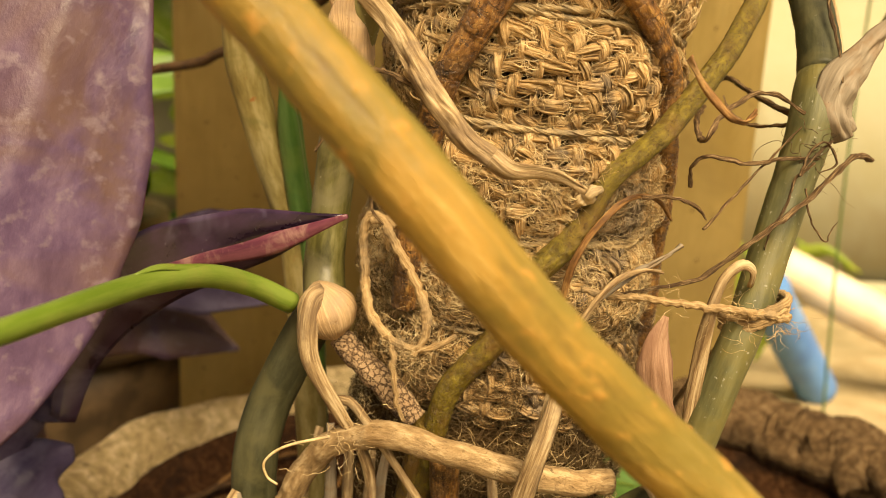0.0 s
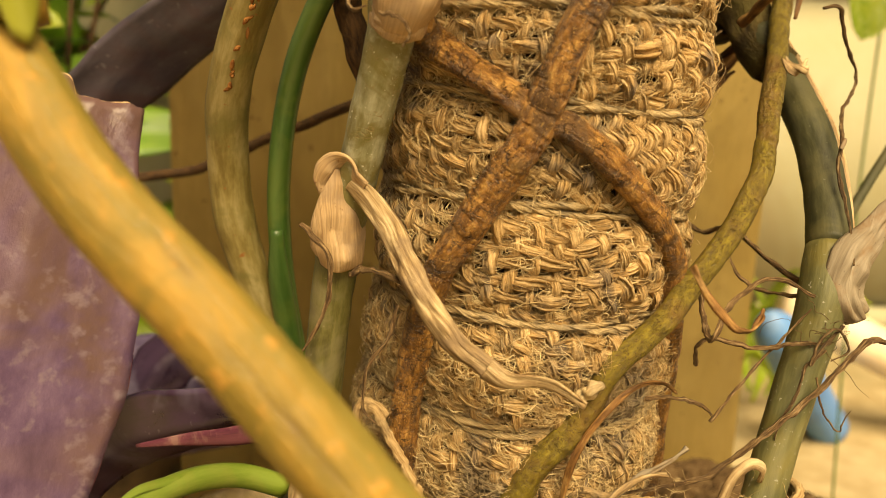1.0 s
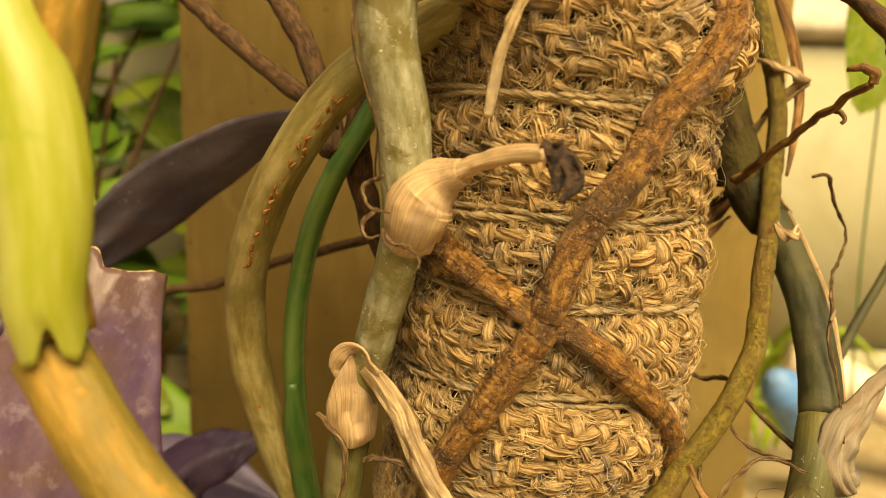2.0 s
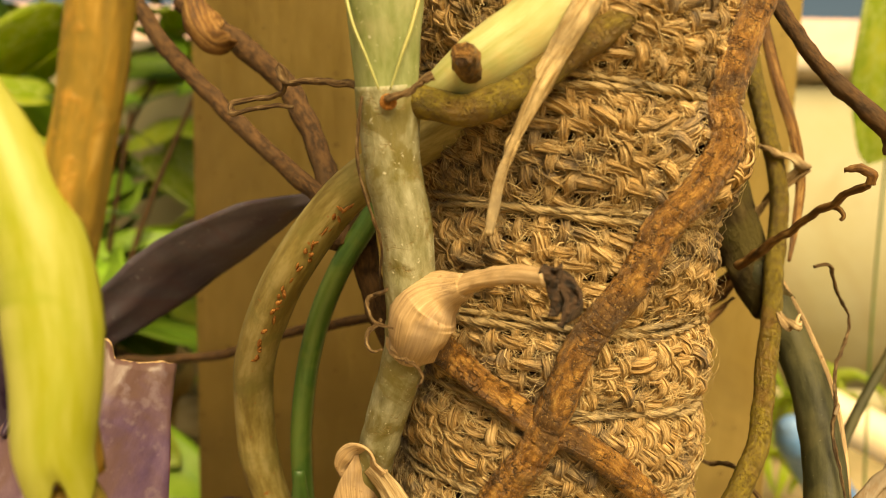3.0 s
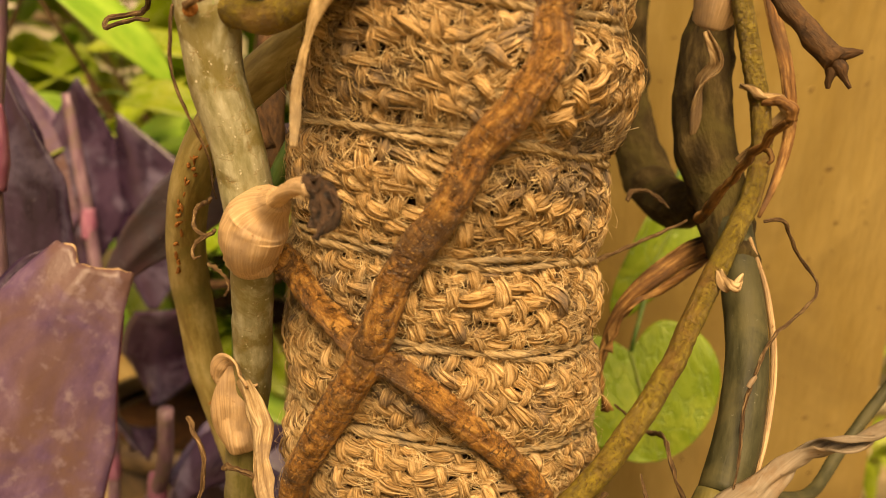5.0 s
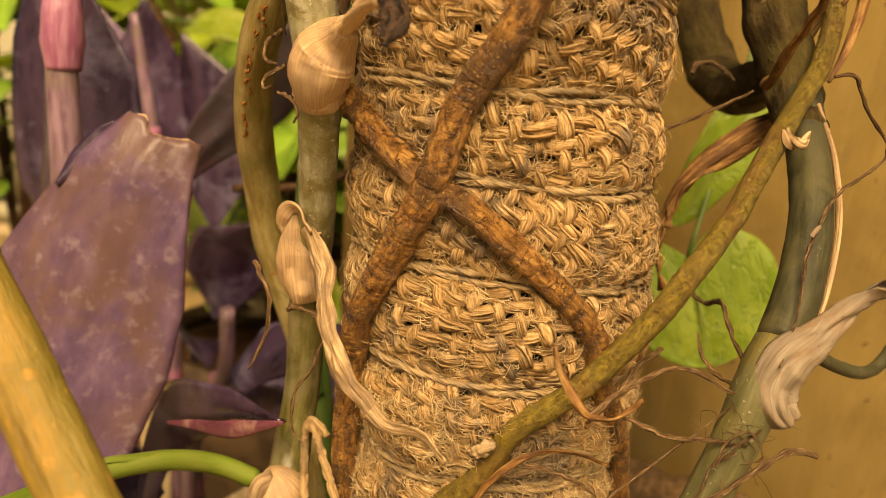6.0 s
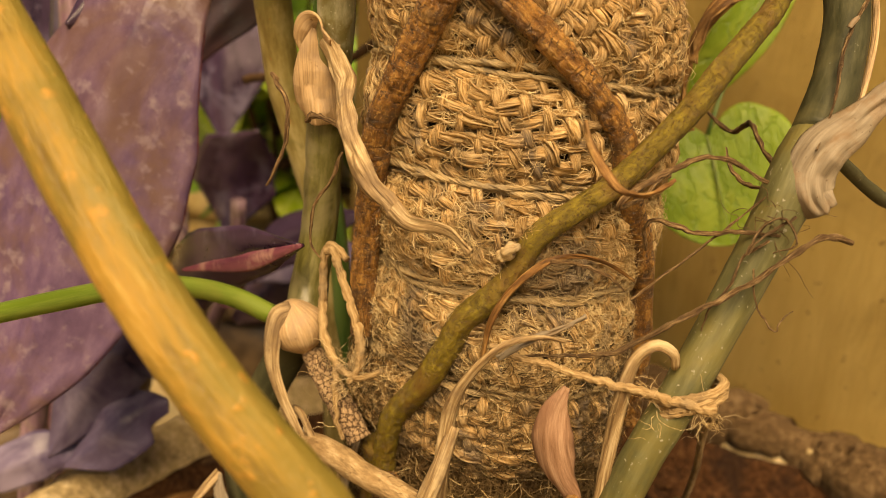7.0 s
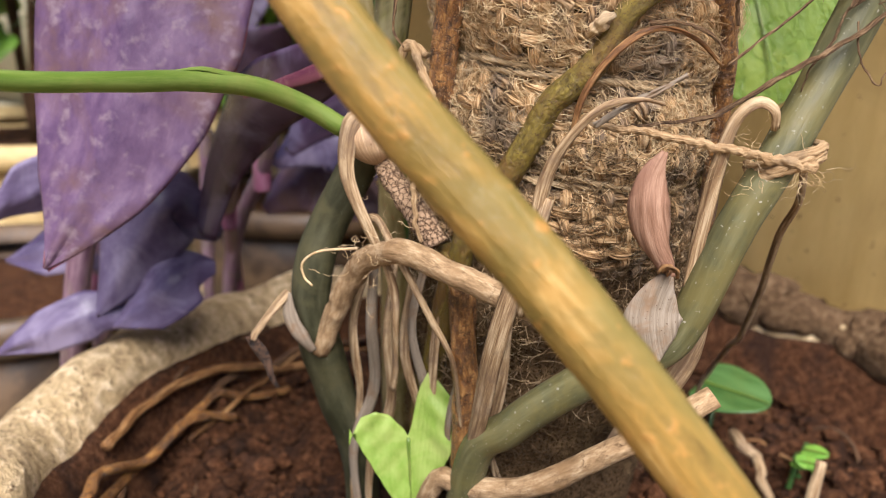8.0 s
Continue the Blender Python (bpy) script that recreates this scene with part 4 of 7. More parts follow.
sheath = part("sheath", ribbon([(-0.0202, 0.1878, 0.3380), (-0.0200, 0.1866, 0.3412), (-0.0204, 0.1858, 0.3470), (-0.0208, 0.1858, 0.3545), (-0.0210, 0.1864, 0.3612)], [0.0150, 0.0172, 0.0150, 0.0105, 0.0045], (0.35, -0.92, 0.22), 50, 21, 0, (180, 150, 120, 95, 60), (0, 10, 25), 0.0005, 9, 0.00035), PAPER, vine, "pointed papery tan sheath round a lower node")
part("sheath_fold", ribbon([(-0.0240, 0.1862, 0.3545), (-0.0234, 0.1852, 0.3590), (-0.0212, 0.1846, 0.3613), (-0.0180, 0.1840, 0.3594), (-0.0160, 0.1832, 0.3572)], [0.0030, 0.0075, 0.0090, 0.0080, 0.0050], (0.35, -0.92, 0.22), 40, 11, 0, (60, 90, 110, 80), (0, 20, 40), 0.0005, 14, 0.0005), PAPER, sheath, "folded papery top of the sheath")
part("sheath_tail", ribbon([(-0.0188, 0.1838, 0.3592), (-0.0150, 0.1822, 0.3556), (-0.0112, 0.1785, 0.3512), (-0.0074, 0.1735, 0.3454), (-0.0034, 0.1680, 0.3392), (0.0024, 0.1645, 0.3324), (0.0070, 0.1635, 0.3275), (0.0118, 0.1630, 0.3242)],
                           [0.0034, 0.0058, 0.0062, 0.0060, 0.0058, 0.0054, 0.0050, 0.0046], (0.35, -0.92, 0.22), 90, 13, 0, (90, 120, 110, 90, 90, 110), (0, 15, 35, 20, 0, 40), 0.0005, 12, 0.0007), DRY, sheath, "long twisted dry leaf ribbon")
part("sheath_tip", ribbon([(0.0108, 0.1632, 0.3252), (0.0150, 0.1628, 0.3228), (0.0210, 0.1632, 0.3222), (0.0262, 0.1610, 0.3208), (0.0300, 0.1590, 0.3192)], [0.0048, 0.0050, 0.0034, 0.0008], None, 24, 9, 0, (100, 140, 120, 60), (0, 90), 0.0005, 8, 0.0006), DRY, sheath, "crumpled dry end")
sheath = part("sheath", bulb((-0.0262, 0.1868, 0.2835), (-0.25, -0.15, 0.8), 0.0074, 0.0150, 22, 26, 13), PAPER, vine, "rounded pinkish brown sheath")
part("sheath_tail", ribbon([(-0.0262, 0.1835, 0.2895), (-0.0285, 0.1800, 0.2880), (-0.0295, 0.1785, 0.2800), (-0.0282, 0.1775, 0.2720), (-0.0225, 0.1760, 0.2620), (-0.0160, 0.1765, 0.2510), (-0.0135, 0.1775, 0.2400), (-0.0140, 0.1800, 0.2270), (-0.0160, 0.1850, 0.2120)],
                           [0.0045, 0.0055, 0.0052, 0.0050, 0.0046, 0.0038, 0.0034, 0.0032, 0.0050], None, 70, 9, 0, (60, 90, 120, 150, 160, 170, 190, 200, 180), (0, 40, 60, 90), 0.0005, 15, 0.0002), DRY, sheath, "long drooping dry ribbon")
for pts, r in (([(-0.0181, 0.1585, 0.4416), (-0.0192, 0.1590, 0.4301), (-0.0172, 0.1610, 0.4220), (-0.0150, 0.1655, 0.4121), (-0.0158, 0.1690, 0.4036)], 0.0005),
               ([(-0.0135, 0.1640, 0.4045), (-0.0175, 0.1650, 0.4020), (-0.0160, 0.1620, 0.3985), (-0.0120, 0.1600, 0.3975)], 0.0006),
               ([(-0.0150, 0.1680, 0.3975), (-0.0175, 0.1650, 0.3950), (-0.0165, 0.1620, 0.3925), (-0.0140, 0.1610, 0.3930)], 0.0006),
               ([(-0.0115, 0.1600, 0.3920), (-0.0085, 0.1585, 0.3915), (-0.0060, 0.1585, 0.3890), (-0.0072, 0.1590, 0.3860)], 0.0005),
               ([(-0.0286, 0.1774, 0.3500), (-0.0250, 0.1745, 0.3478), (-0.0222, 0.1735, 0.3440), (-0.0222, 0.1735, 0.3360), (-0.0245, 0.1735, 0.3290), (-0.0275, 0.1735, 0.3235)], 0.0008),
               ([(-0.0180, 0.1760, 0.3400), (-0.0150, 0.1735, 0.3420), (-0.0085, 0.1745, 0.3400), (-0.0050, 0.1755, 0.3370)], 0.0009),
               ([(-0.0075, 0.1745, 0.3343), (-0.0095, 0.1730, 0.3276), (-0.0135, 0.1725, 0.3212), (-0.0145, 0.1725, 0.3127), (-0.0120, 0.1730, 0.3080)], 0.0006)):
    part("rootlet", tube(pts, [r * 0.75, r * 0.7, r * 0.65, r * 0.35], 50, 8, len(pts), 0.16, 2, 0.00014, 2, 0.35, 420), TENDRIL, vine, "thin curled brown rootlet")
part("aerial_root", tube(hug([(-0.0070, 0.1760, 0.3925), (-0.0013, 0.1785, 0.3879), (0.0050, 0.1745, 0.3837), (0.0120, 0.1716, 0.3792), (0.0190, 0.1704, 0.3747), (0.0258, 0.1703, 0.3722), (0.0352, 0.1730, 0.3652), (0.0436, 0.1778, 0.3570), (0.0500, 0.1838, 0.3488), (0.0535, 0.1886, 0.3418), (0.0545, 0.1915, 0.3345), (0.0560, 0.1960, 0.3260), (0.0592, 0.2060, 0.3120), (0.0605, 0.2130, 0.2960), (0.0612, 0.2160, 0.2760), (0.0610, 0.217, 0.262)], 0.0012),
                         [0.0033, 0.0031, 0.0029, 0.0028, 0.0028, 0.0028, 0.0028, 0.0027, 0.0027, 0.0028, 0.0029, 0.0027, 0.0026, 0.0027, 0.0026, 0.0025], 420, 18, 31, 0.045, 14, 0.00010, ridge=(0.10, 0.0015)), ROOT, vine, "brown cracked aerial root across the pole")
part("aerial_root", tube([(-0.0150, 0.1650, 0.4420), (-0.0080, 0.1625, 0.4410), (0.0010, 0.1595, 0.4395), (0.0090, 0.1580, 0.4425), (0.0200, 0.1600, 0.4505), (0.0330, 0.1640, 0.4600), (0.048, 0.170, 0.476)],
                         [0.0034, 0.0031, 0.0031, 0.0032, 0.0031, 0.0030, 0.0030], 70, 16, 33, 0.04, 2, 0.0002), ROOT_OLIVE, vine, "olive aerial root of the upper node")
part("curled_rootlet", tube([(-0.0160, 0.1610, 0.4428), (-0.0234, 0.1650, 0.4444), (-0.0300, 0.1700, 0.4447), (-0.0362, 0.1740, 0.4450), (-0.0380, 0.1755, 0.4485), (-0.0362, 0.1750, 0.4460), (-0.0370, 0.1760, 0.4425), (-0.0430, 0.1790, 0.4412), (-0.0478, 0.1766, 0.4400), (-0.0470, 0.1750, 0.4380), (-0.0420, 0.1740, 0.4395), (-0.034, 0.172, 0.4398)],
                            [0.0009, 0.0008, 0.0007, 0.0007, 0.0006, 0.0006, 0.0005, 0.0004], 80, 7, 5, 0.15, 2, 0.0002), TENDRIL, vine, "dark curled rootlet")

second = thing("back_vine", (-0.0400, 0.2230, 0.2700), "tan arching vine stem with rusty scars behind the pole", "vine")
part("stem", tube([(0.0130, 0.1800, 0.4490), (0.0006, 0.1800, 0.4387), (-0.0120, 0.1830, 0.4310), (-0.0253, 0.1875, 0.4215), (-0.0376, 0.1935, 0.4060), (-0.0470, 0.2035, 0.3900), (-0.0535, 0.2140, 0.3740), (-0.0557, 0.2210, 0.3600), (-0.0555, 0.2270, 0.3410), (-0.0510, 0.2320, 0.3200), (-0.0440, 0.2340, 0.2980), (-0.0400, 0.2330, 0.2750), (-0.036, 0.230, 0.230), (-0.030, 0.228, 0.130)],
                  [0.0048, 0.0048, 0.0050, 0.0052, 0.0054, 0.0053, 0.0052, 0.0052, 0.0052, 0.0050, 0.0048, 0.0048, 0.005, 0.005], 110, 20, 41, 0.02, rings=((0.40, 0.06, 0.015),)), STEM_TAN, second)
scar_rng = np.random.default_rng(3)
scar_line = spline([(-0.0253, 0.1875, 0.4215), (-0.0376, 0.1935, 0.4060), (-0.0470, 0.2035, 0.3900), (-0.0535, 0.2140, 0.3740)], 17)
for k in range(44):
    p = scar_line[k * 16 // 43] + scar_rng.normal(0, 0.0006, 3)
    p = p + np.array([0.0006, -0.0043, -0.0026])
    part("rust_scar", bulb(p, (-0.6 + scar_rng.normal(0, 0.5), 0.4, -0.8), 0.0003 + 0.0003 * scar_rng.uniform(), 0.0012 + 0.0020 * scar_rng.uniform(), 7, 7, k), RUST, second, "rusty corky scar")
pale = thing("pale_shoot", (0.0000, 0.1650, 0.4450), "pale green thick shoot with a cut woody nub", "shoot")
part("stem", tube([(-0.0050, 0.1700, 0.4420), (0.0010, 0.1655, 0.4460), (0.0075, 0.1640, 0.4505), (0.0160, 0.1640, 0.4570), (0.030, 0.166, 0.475)], [0.0045, 0.0065, 0.0072, 0.0074, 0.007], 40, 20, 43, 0.02), PALE_STEM, pale)
part("nub", tube([(0.0015, 0.1600, 0.4465), (0.0004, 0.1545, 0.4486), (0.0000, 0.1525, 0.4490)], [0.0024, 0.0027, 0.0020], 14, 12, 44, 0.12, 2), ROOT, pale, "corky brown nub")
solo("jute_wisp", ribbon([(0.0225, 0.1540, 0.4600), (0.0136, 0.1550, 0.4440), (0.0095, 0.1580, 0.4330), (0.0070, 0.1600, 0.4250), (0.0058, 0.1615, 0.4160)], [0.0056, 0.0048, 0.0038, 0.0028, 0.0010], None, 60, 15, 0, (120, 140, 160, 170), (0, 60), 0.0006, 4, 0.0005), TIE_TWINE, "pale wisp of loose jute fibres hanging on the pole", "jute wisp")

green_stem = thing("green_vine", (-0.040, 0.2310, 0.2600), "smooth dark green arching stem with a pale sheath", "vine")
part("stem", tube([(-0.0140, 0.2150, 0.4300), (-0.0225, 0.2190, 0.4150), (-0.0322, 0.2215, 0.3986), (-0.0395, 0.2235, 0.3791), (-0.0432, 0.2255, 0.3564), (-0.0436, 0.2275, 0.3370), (-0.0420, 0.2300, 0.3170), (-0.0385, 0.2310, 0.2950), (-0.036, 0.231, 0.265), (-0.03, 0.232, 0.130)],
                  [0.0030, 0.0031, 0.0031, 0.0031, 0.0031, 0.0032, 0.0034, 0.0036, 0.004, 0.004], 80, 16, 45, 0.01), STEM_GREEN, green_stem)
part("sheath", ribbon([(-0.0435, 0.2230, 0.3400), (-0.0432, 0.2240, 0.3280), (-0.0415, 0.2260, 0.3130), (-0.0385, 0.2270, 0.2930)], [0.003, 0.0080, 0.0090, 0.0090], None, 26, 9, 0, (100, 150, 160, 170), (0, 0), 0.0006), STEM_GREEN, green_stem, "lighter green leaf sheath")

# ---- roots across the pole ----
root_a = thing("aerial_root", (-0.0060, 0.1830, 0.3000), "long brown cracked aerial root crossing the pole slantwise", "root")
part("root", tube(hug([(0.0640, 0.1790, 0.5000), (0.0600, 0.1775, 0.4680), (0.0560, 0.1750, 0.4560), (0.0528, 0.1720, 0.4480), (0.0516, 0.1715, 0.4420), (0.0500, 0.1710, 0.4345), (0.0456, 0.1692, 0.4255), (0.0402, 0.1676, 0.4175), (0.0366, 0.1676, 0.4100), (0.0330, 0.1680, 0.4035), (0.0280, 0.1682, 0.3965), (0.0245, 0.1684, 0.3900), (0.0226, 0.1687, 0.3840), (0.0200, 0.1694, 0.3765), (0.0168, 0.1702, 0.3690), (0.0122, 0.1718, 0.3615), (0.0070, 0.1743, 0.3520), (0.0008, 0.1783, 0.3400), (-0.0030, 0.1817, 0.3275), (-0.0050, 0.1840, 0.3143), (-0.0060, 0.1852, 0.3030), (-0.0070, 0.187, 0.285)], 0.0034),
                  [0.0037, 0.0037, 0.0037, 0.0036, 0.0035, 0.0036, 0.0034, 0.0034, 0.0035, 0.0034, 0.0034, 0.0035, 0.0037, 0.0036, 0.0036, 0.0034, 0.0036, 0.0034, 0.0034, 0.0033, 0.0033, 0.003], 520, 20, 51, 0.040, 16, 0.00010, ridge=(0.10, 0.0015)), ROOT, root_a)
root_h = thing("olive_root", (0.0018, 0.1930, 0.2400), "olive mossy aerial root bending over the pole", "root")
part("root", tube(hug([(0.0800, 0.2660, 0.5000), (0.0855, 0.2580, 0.4640), (0.0905, 0.2550, 0.4440), (0.0940, 0.2528, 0.4310), (0.0957, 0.2512, 0.4200), (0.0955, 0.2495, 0.4120), (0.0938, 0.2455, 0.4040), (0.0910, 0.2380, 0.3975), (0.0880, 0.2300, 0.3912), (0.0848, 0.2220, 0.3843), (0.0815, 0.2150, 0.3763), (0.0783, 0.2068, 0.3690), (0.0734, 0.1960, 0.3610), (0.0650, 0.1905, 0.3470), (0.0567, 0.1875, 0.3363), (0.0525, 0.1845, 0.3317), (0.0462, 0.1815, 0.3262), (0.0409, 0.1795, 0.3222), (0.0374, 0.1787, 0.3172), (0.0345, 0.1783, 0.3110), (0.0303, 0.1774, 0.3047), (0.0246, 0.1769, 0.2990), (0.0196, 0.1775, 0.2892), (0.0140, 0.1788, 0.2785), (0.0059, 0.1818, 0.2677), (0.0024, 0.1842, 0.2560), (0.0010, 0.1880, 0.2400), (-0.0030, 0.1945, 0.2217), (-0.008, 0.200, 0.200), (-0.012, 0.205, 0.130)], 0.0016),
                  [0.0026, 0.0026, 0.0026, 0.0026, 0.0026, 0.0026, 0.0026, 0.0027, 0.0028, 0.0030, 0.0034, 0.0029, 0.0032, 0.0029, 0.0031, 0.0029, 0.003], 480, 18, 53, 0.04, 14, 0.00008, ridge=(0.08, 0.0013)), ROOT_OLIVE, root_h)
part("peeling_strip", ribbon([(0.0900, 0.2610, 0.4750), (0.0950, 0.2575, 0.4550), (0.1000, 0.2545, 0.4390), (0.1022, 0.2520, 0.4240), (0.1000, 0.2480, 0.4110), (0.0965, 0.2420, 0.4015)], [0.0036, 0.0040, 0.0038, 0.0034, 0.0026, 0.0008], None, 30, 5, 0, 60, (0, 20), 0.0006, 2), DRY_BROWN, root_h, "peeling orange bark strip")
part("scale_root", tube([(-0.0230, 0.1890, 0.2760), (-0.0160, 0.1850, 0.2703), (-0.0085, 0.1815, 0.2645), (-0.0030, 0.1800, 0.2585)], [0.0030, 0.0033, 0.0036, 0.0032], 40, 14, 55, 0.05, 2), ROOT_SCALY, vine, "scaly cracked root below the bud")

# ---- thick grey-green stem with the flaring sheath ----
right = thing("grey_vine", (0.0090, 0.1680, 0.1500), "thick grey-green vine stem with a flaring dry sheath", "vine")
part("stem", tube([(0.0845, 0.2720, 0.5000), (0.0825, 0.2690, 0.4650), (0.0795, 0.2650, 0.4430), (0.0815, 0.2600, 0.4200), (0.0872, 0.2560, 0.4050), (0.0905, 0.2495, 0.3940), (0.0925, 0.2400, 0.3880)], [0.0052, 0.0055, 0.0060, 0.0078, 0.0086, 0.0070, 0.0060], 70, 24, 61, 0.06, 3), STEM_BROWN_SHADED, right, "brown upper stem, coloured dark for the shade of growth above")
part("upper_sheath", tube([(0.0800, 0.2640, 0.4500), (0.0806, 0.2635, 0.4535), (0.0815, 0.2635, 0.4590), (0.0830, 0.2650, 0.4680), (0.0850, 0.268, 0.482)], [0.0050, 0.0068, 0.0076, 0.0074, 0.0060], 30, 22, 69, 0.04, 4), PAPER, right, "pinkish tan papery sheath")
part("stem", tube([(0.0905, 0.2500, 0.3970), (0.0938, 0.2370, 0.3845), (0.0958, 0.2215, 0.3710), (0.0948, 0.2075, 0.3570), (0.0918, 0.1960, 0.3455)], [0.0056, 0.0051, 0.0050, 0.0050, 0.0053], 50, 22, 67, 0.015), STEM_DARK, right)
# Pale strip that imitates the rim light along the stem's right edge.
part("stem_rim_light", ribbon([(0.0950, 0.2420, 0.3960), (0.0998, 0.2335, 0.3835), (0.1017, 0.2200, 0.3700), (0.1005, 0.2080, 0.3570), (0.0980, 0.1985, 0.3480)], [0.0008, 0.0016, 0.0018, 0.0018, 0.0014], None, 30, 5, 0, 60, (60, 60), 0.0006, 3), PAPER, right, "pale strip for the rim light on the stem's edge")
part("stem", tube([(0.0918, 0.1960, 0.3455), (0.0888, 0.1895, 0.3360), (0.0840, 0.1856, 0.3200), (0.0785, 0.1805, 0.3042), (0.0735, 0.1750, 0.2905), (0.0680, 0.1715, 0.2770), (0.0599, 0.1705, 0.2507), (0.0497, 0.1695, 0.2418), (0.0378, 0.1690, 0.2324), (0.0240, 0.1690, 0.2180), (0.0130, 0.1720, 0.2000), (0.008, 0.178, 0.130)],
                  [0.0053, 0.0050, 0.0046, 0.0044, 0.0044, 0.0045, 0.0046, 0.0046, 0.0047, 0.0048, 0.0050, 0.005], 160, 22, 62, 0.015, rings=((0.04, 0.13, 0.03), (0.50, 0.08, 0.03))), STEM_GREY, right, "grey-green lower stem, yellower on its edge")
sheath = part("sheath", ribbon([(0.0952, 0.1850, 0.3322), (0.0930, 0.1840, 0.3352), (0.0924, 0.1846, 0.3396), (0.0944, 0.1864, 0.3446), (0.0994, 0.1900, 0.3496), (0.1040, 0.1932, 0.3550), (0.1085, 0.1938, 0.3597), (0.1132, 0.1921, 0.3642), (0.1194, 0.1896, 0.3703), (0.127, 0.187, 0.377)],
                                [0.0060, 0.0115, 0.0135, 0.0110, 0.0075, 0.0064, 0.0062, 0.0058, 0.0058, 0.004], (0.35, -0.92, 0.22), 110, 25, 0, (60, 120, 150, 150, 170, 230, 270, 290, 290, 200), (-14, -10, -6, 0, 10, 60, 150, 260, 360, 460), 0.0005, 17, 0.00045), PAPER_GREY, right, "grey-white papery sheath flaring into a twisted dry leaf")
branch = part("side_branch", tube([(0.0520, 0.3240, 0.4700), (0.0528, 0.3223, 0.4355), (0.0641, 0.3150, 0.4064), (0.0740, 0.2950, 0.3980), (0.0850, 0.2600, 0.4030)], [0.0080, 0.0085, 0.0085, 0.0080, 0.0060], 60, 18, 64, 0.09, 3), STEM_BROWN_SHADED, right, "dark side branch behind")
for pts, w in (([(0.0860, 0.2600, 0.4080), (0.0900, 0.2560, 0.4120), (0.0941, 0.2540, 0.4184), (0.1028, 0.2480, 0.4285)], (0.004, 0.006, 0.004, 0.003)),
               ([(0.1028, 0.2480, 0.4285), (0.0960, 0.2500, 0.4325), (0.0886, 0.2520, 0.4347)], (0.003, 0.004, 0.001)),
               ([(0.0800, 0.2540, 0.4200), (0.0790, 0.2500, 0.4330), (0.0830, 0.2480, 0.4400), (0.079, 0.247, 0.448)], (0.006, 0.007, 0.004, 0.001)),
               ([(0.0870, 0.2500, 0.4000), (0.0900, 0.2440, 0.3930), (0.0880, 0.2400, 0.3880)], (0.004, 0.005, 0.003))):
    part("dry_scrap", ribbon(pts, w, None, 24, 7, 0, (120, 180, 90), (0, 140), 0.0005, len(pts), 0.0006), DRY, right, "crumpled dry scrap of sheath")
part("drooping_leaf", ribbon([(0.0900, 0.2630, 0.3945), (0.0866, 0.2629, 0.3901), (0.0811, 0.2589, 0.3870), (0.0750, 0.2555, 0.3826), (0.0683, 0.2528, 0.3768), (0.0631, 0.2513, 0.3695), (0.0597, 0.2513, 0.3600), (0.0602, 0.2519, 0.3470), (0.0620, 0.2530, 0.3390)], [0.005, 0.0080, 0.0090, 0.0080, 0.0066, 0.0050, 0.0034, 0.0026, 0.0016], (0.35, -0.92, 0.22), 60, 13, 0, (120, 150, 170, 180, 190, 200, 220, 220, 120), (0, -10, 10, 20, 60, 120), 0.0006, 23, 0.0009), DRY_BROWN, right, "drooping brown withered leaf")
part("leaf_fold", ribbon([(0.0868, 0.2585, 0.3868), (0.0808, 0.2544, 0.3830), (0.0747, 0.2512, 0.3790), (0.0680, 0.2486, 0.3740), (0.0634, 0.2487, 0.3676), (0.0612, 0.2488, 0.3585)], [0.0008, 0.0026, 0.0032, 0.0028, 0.0022, 0.0006], (0.35, -0.92, 0.22), 50, 9, 0, (60, 140, 170, 150), (0, 50, 90), 0.0005, 24, 0.0008), DRY_BROWN, right, "orange lit fold of the withered leaf")
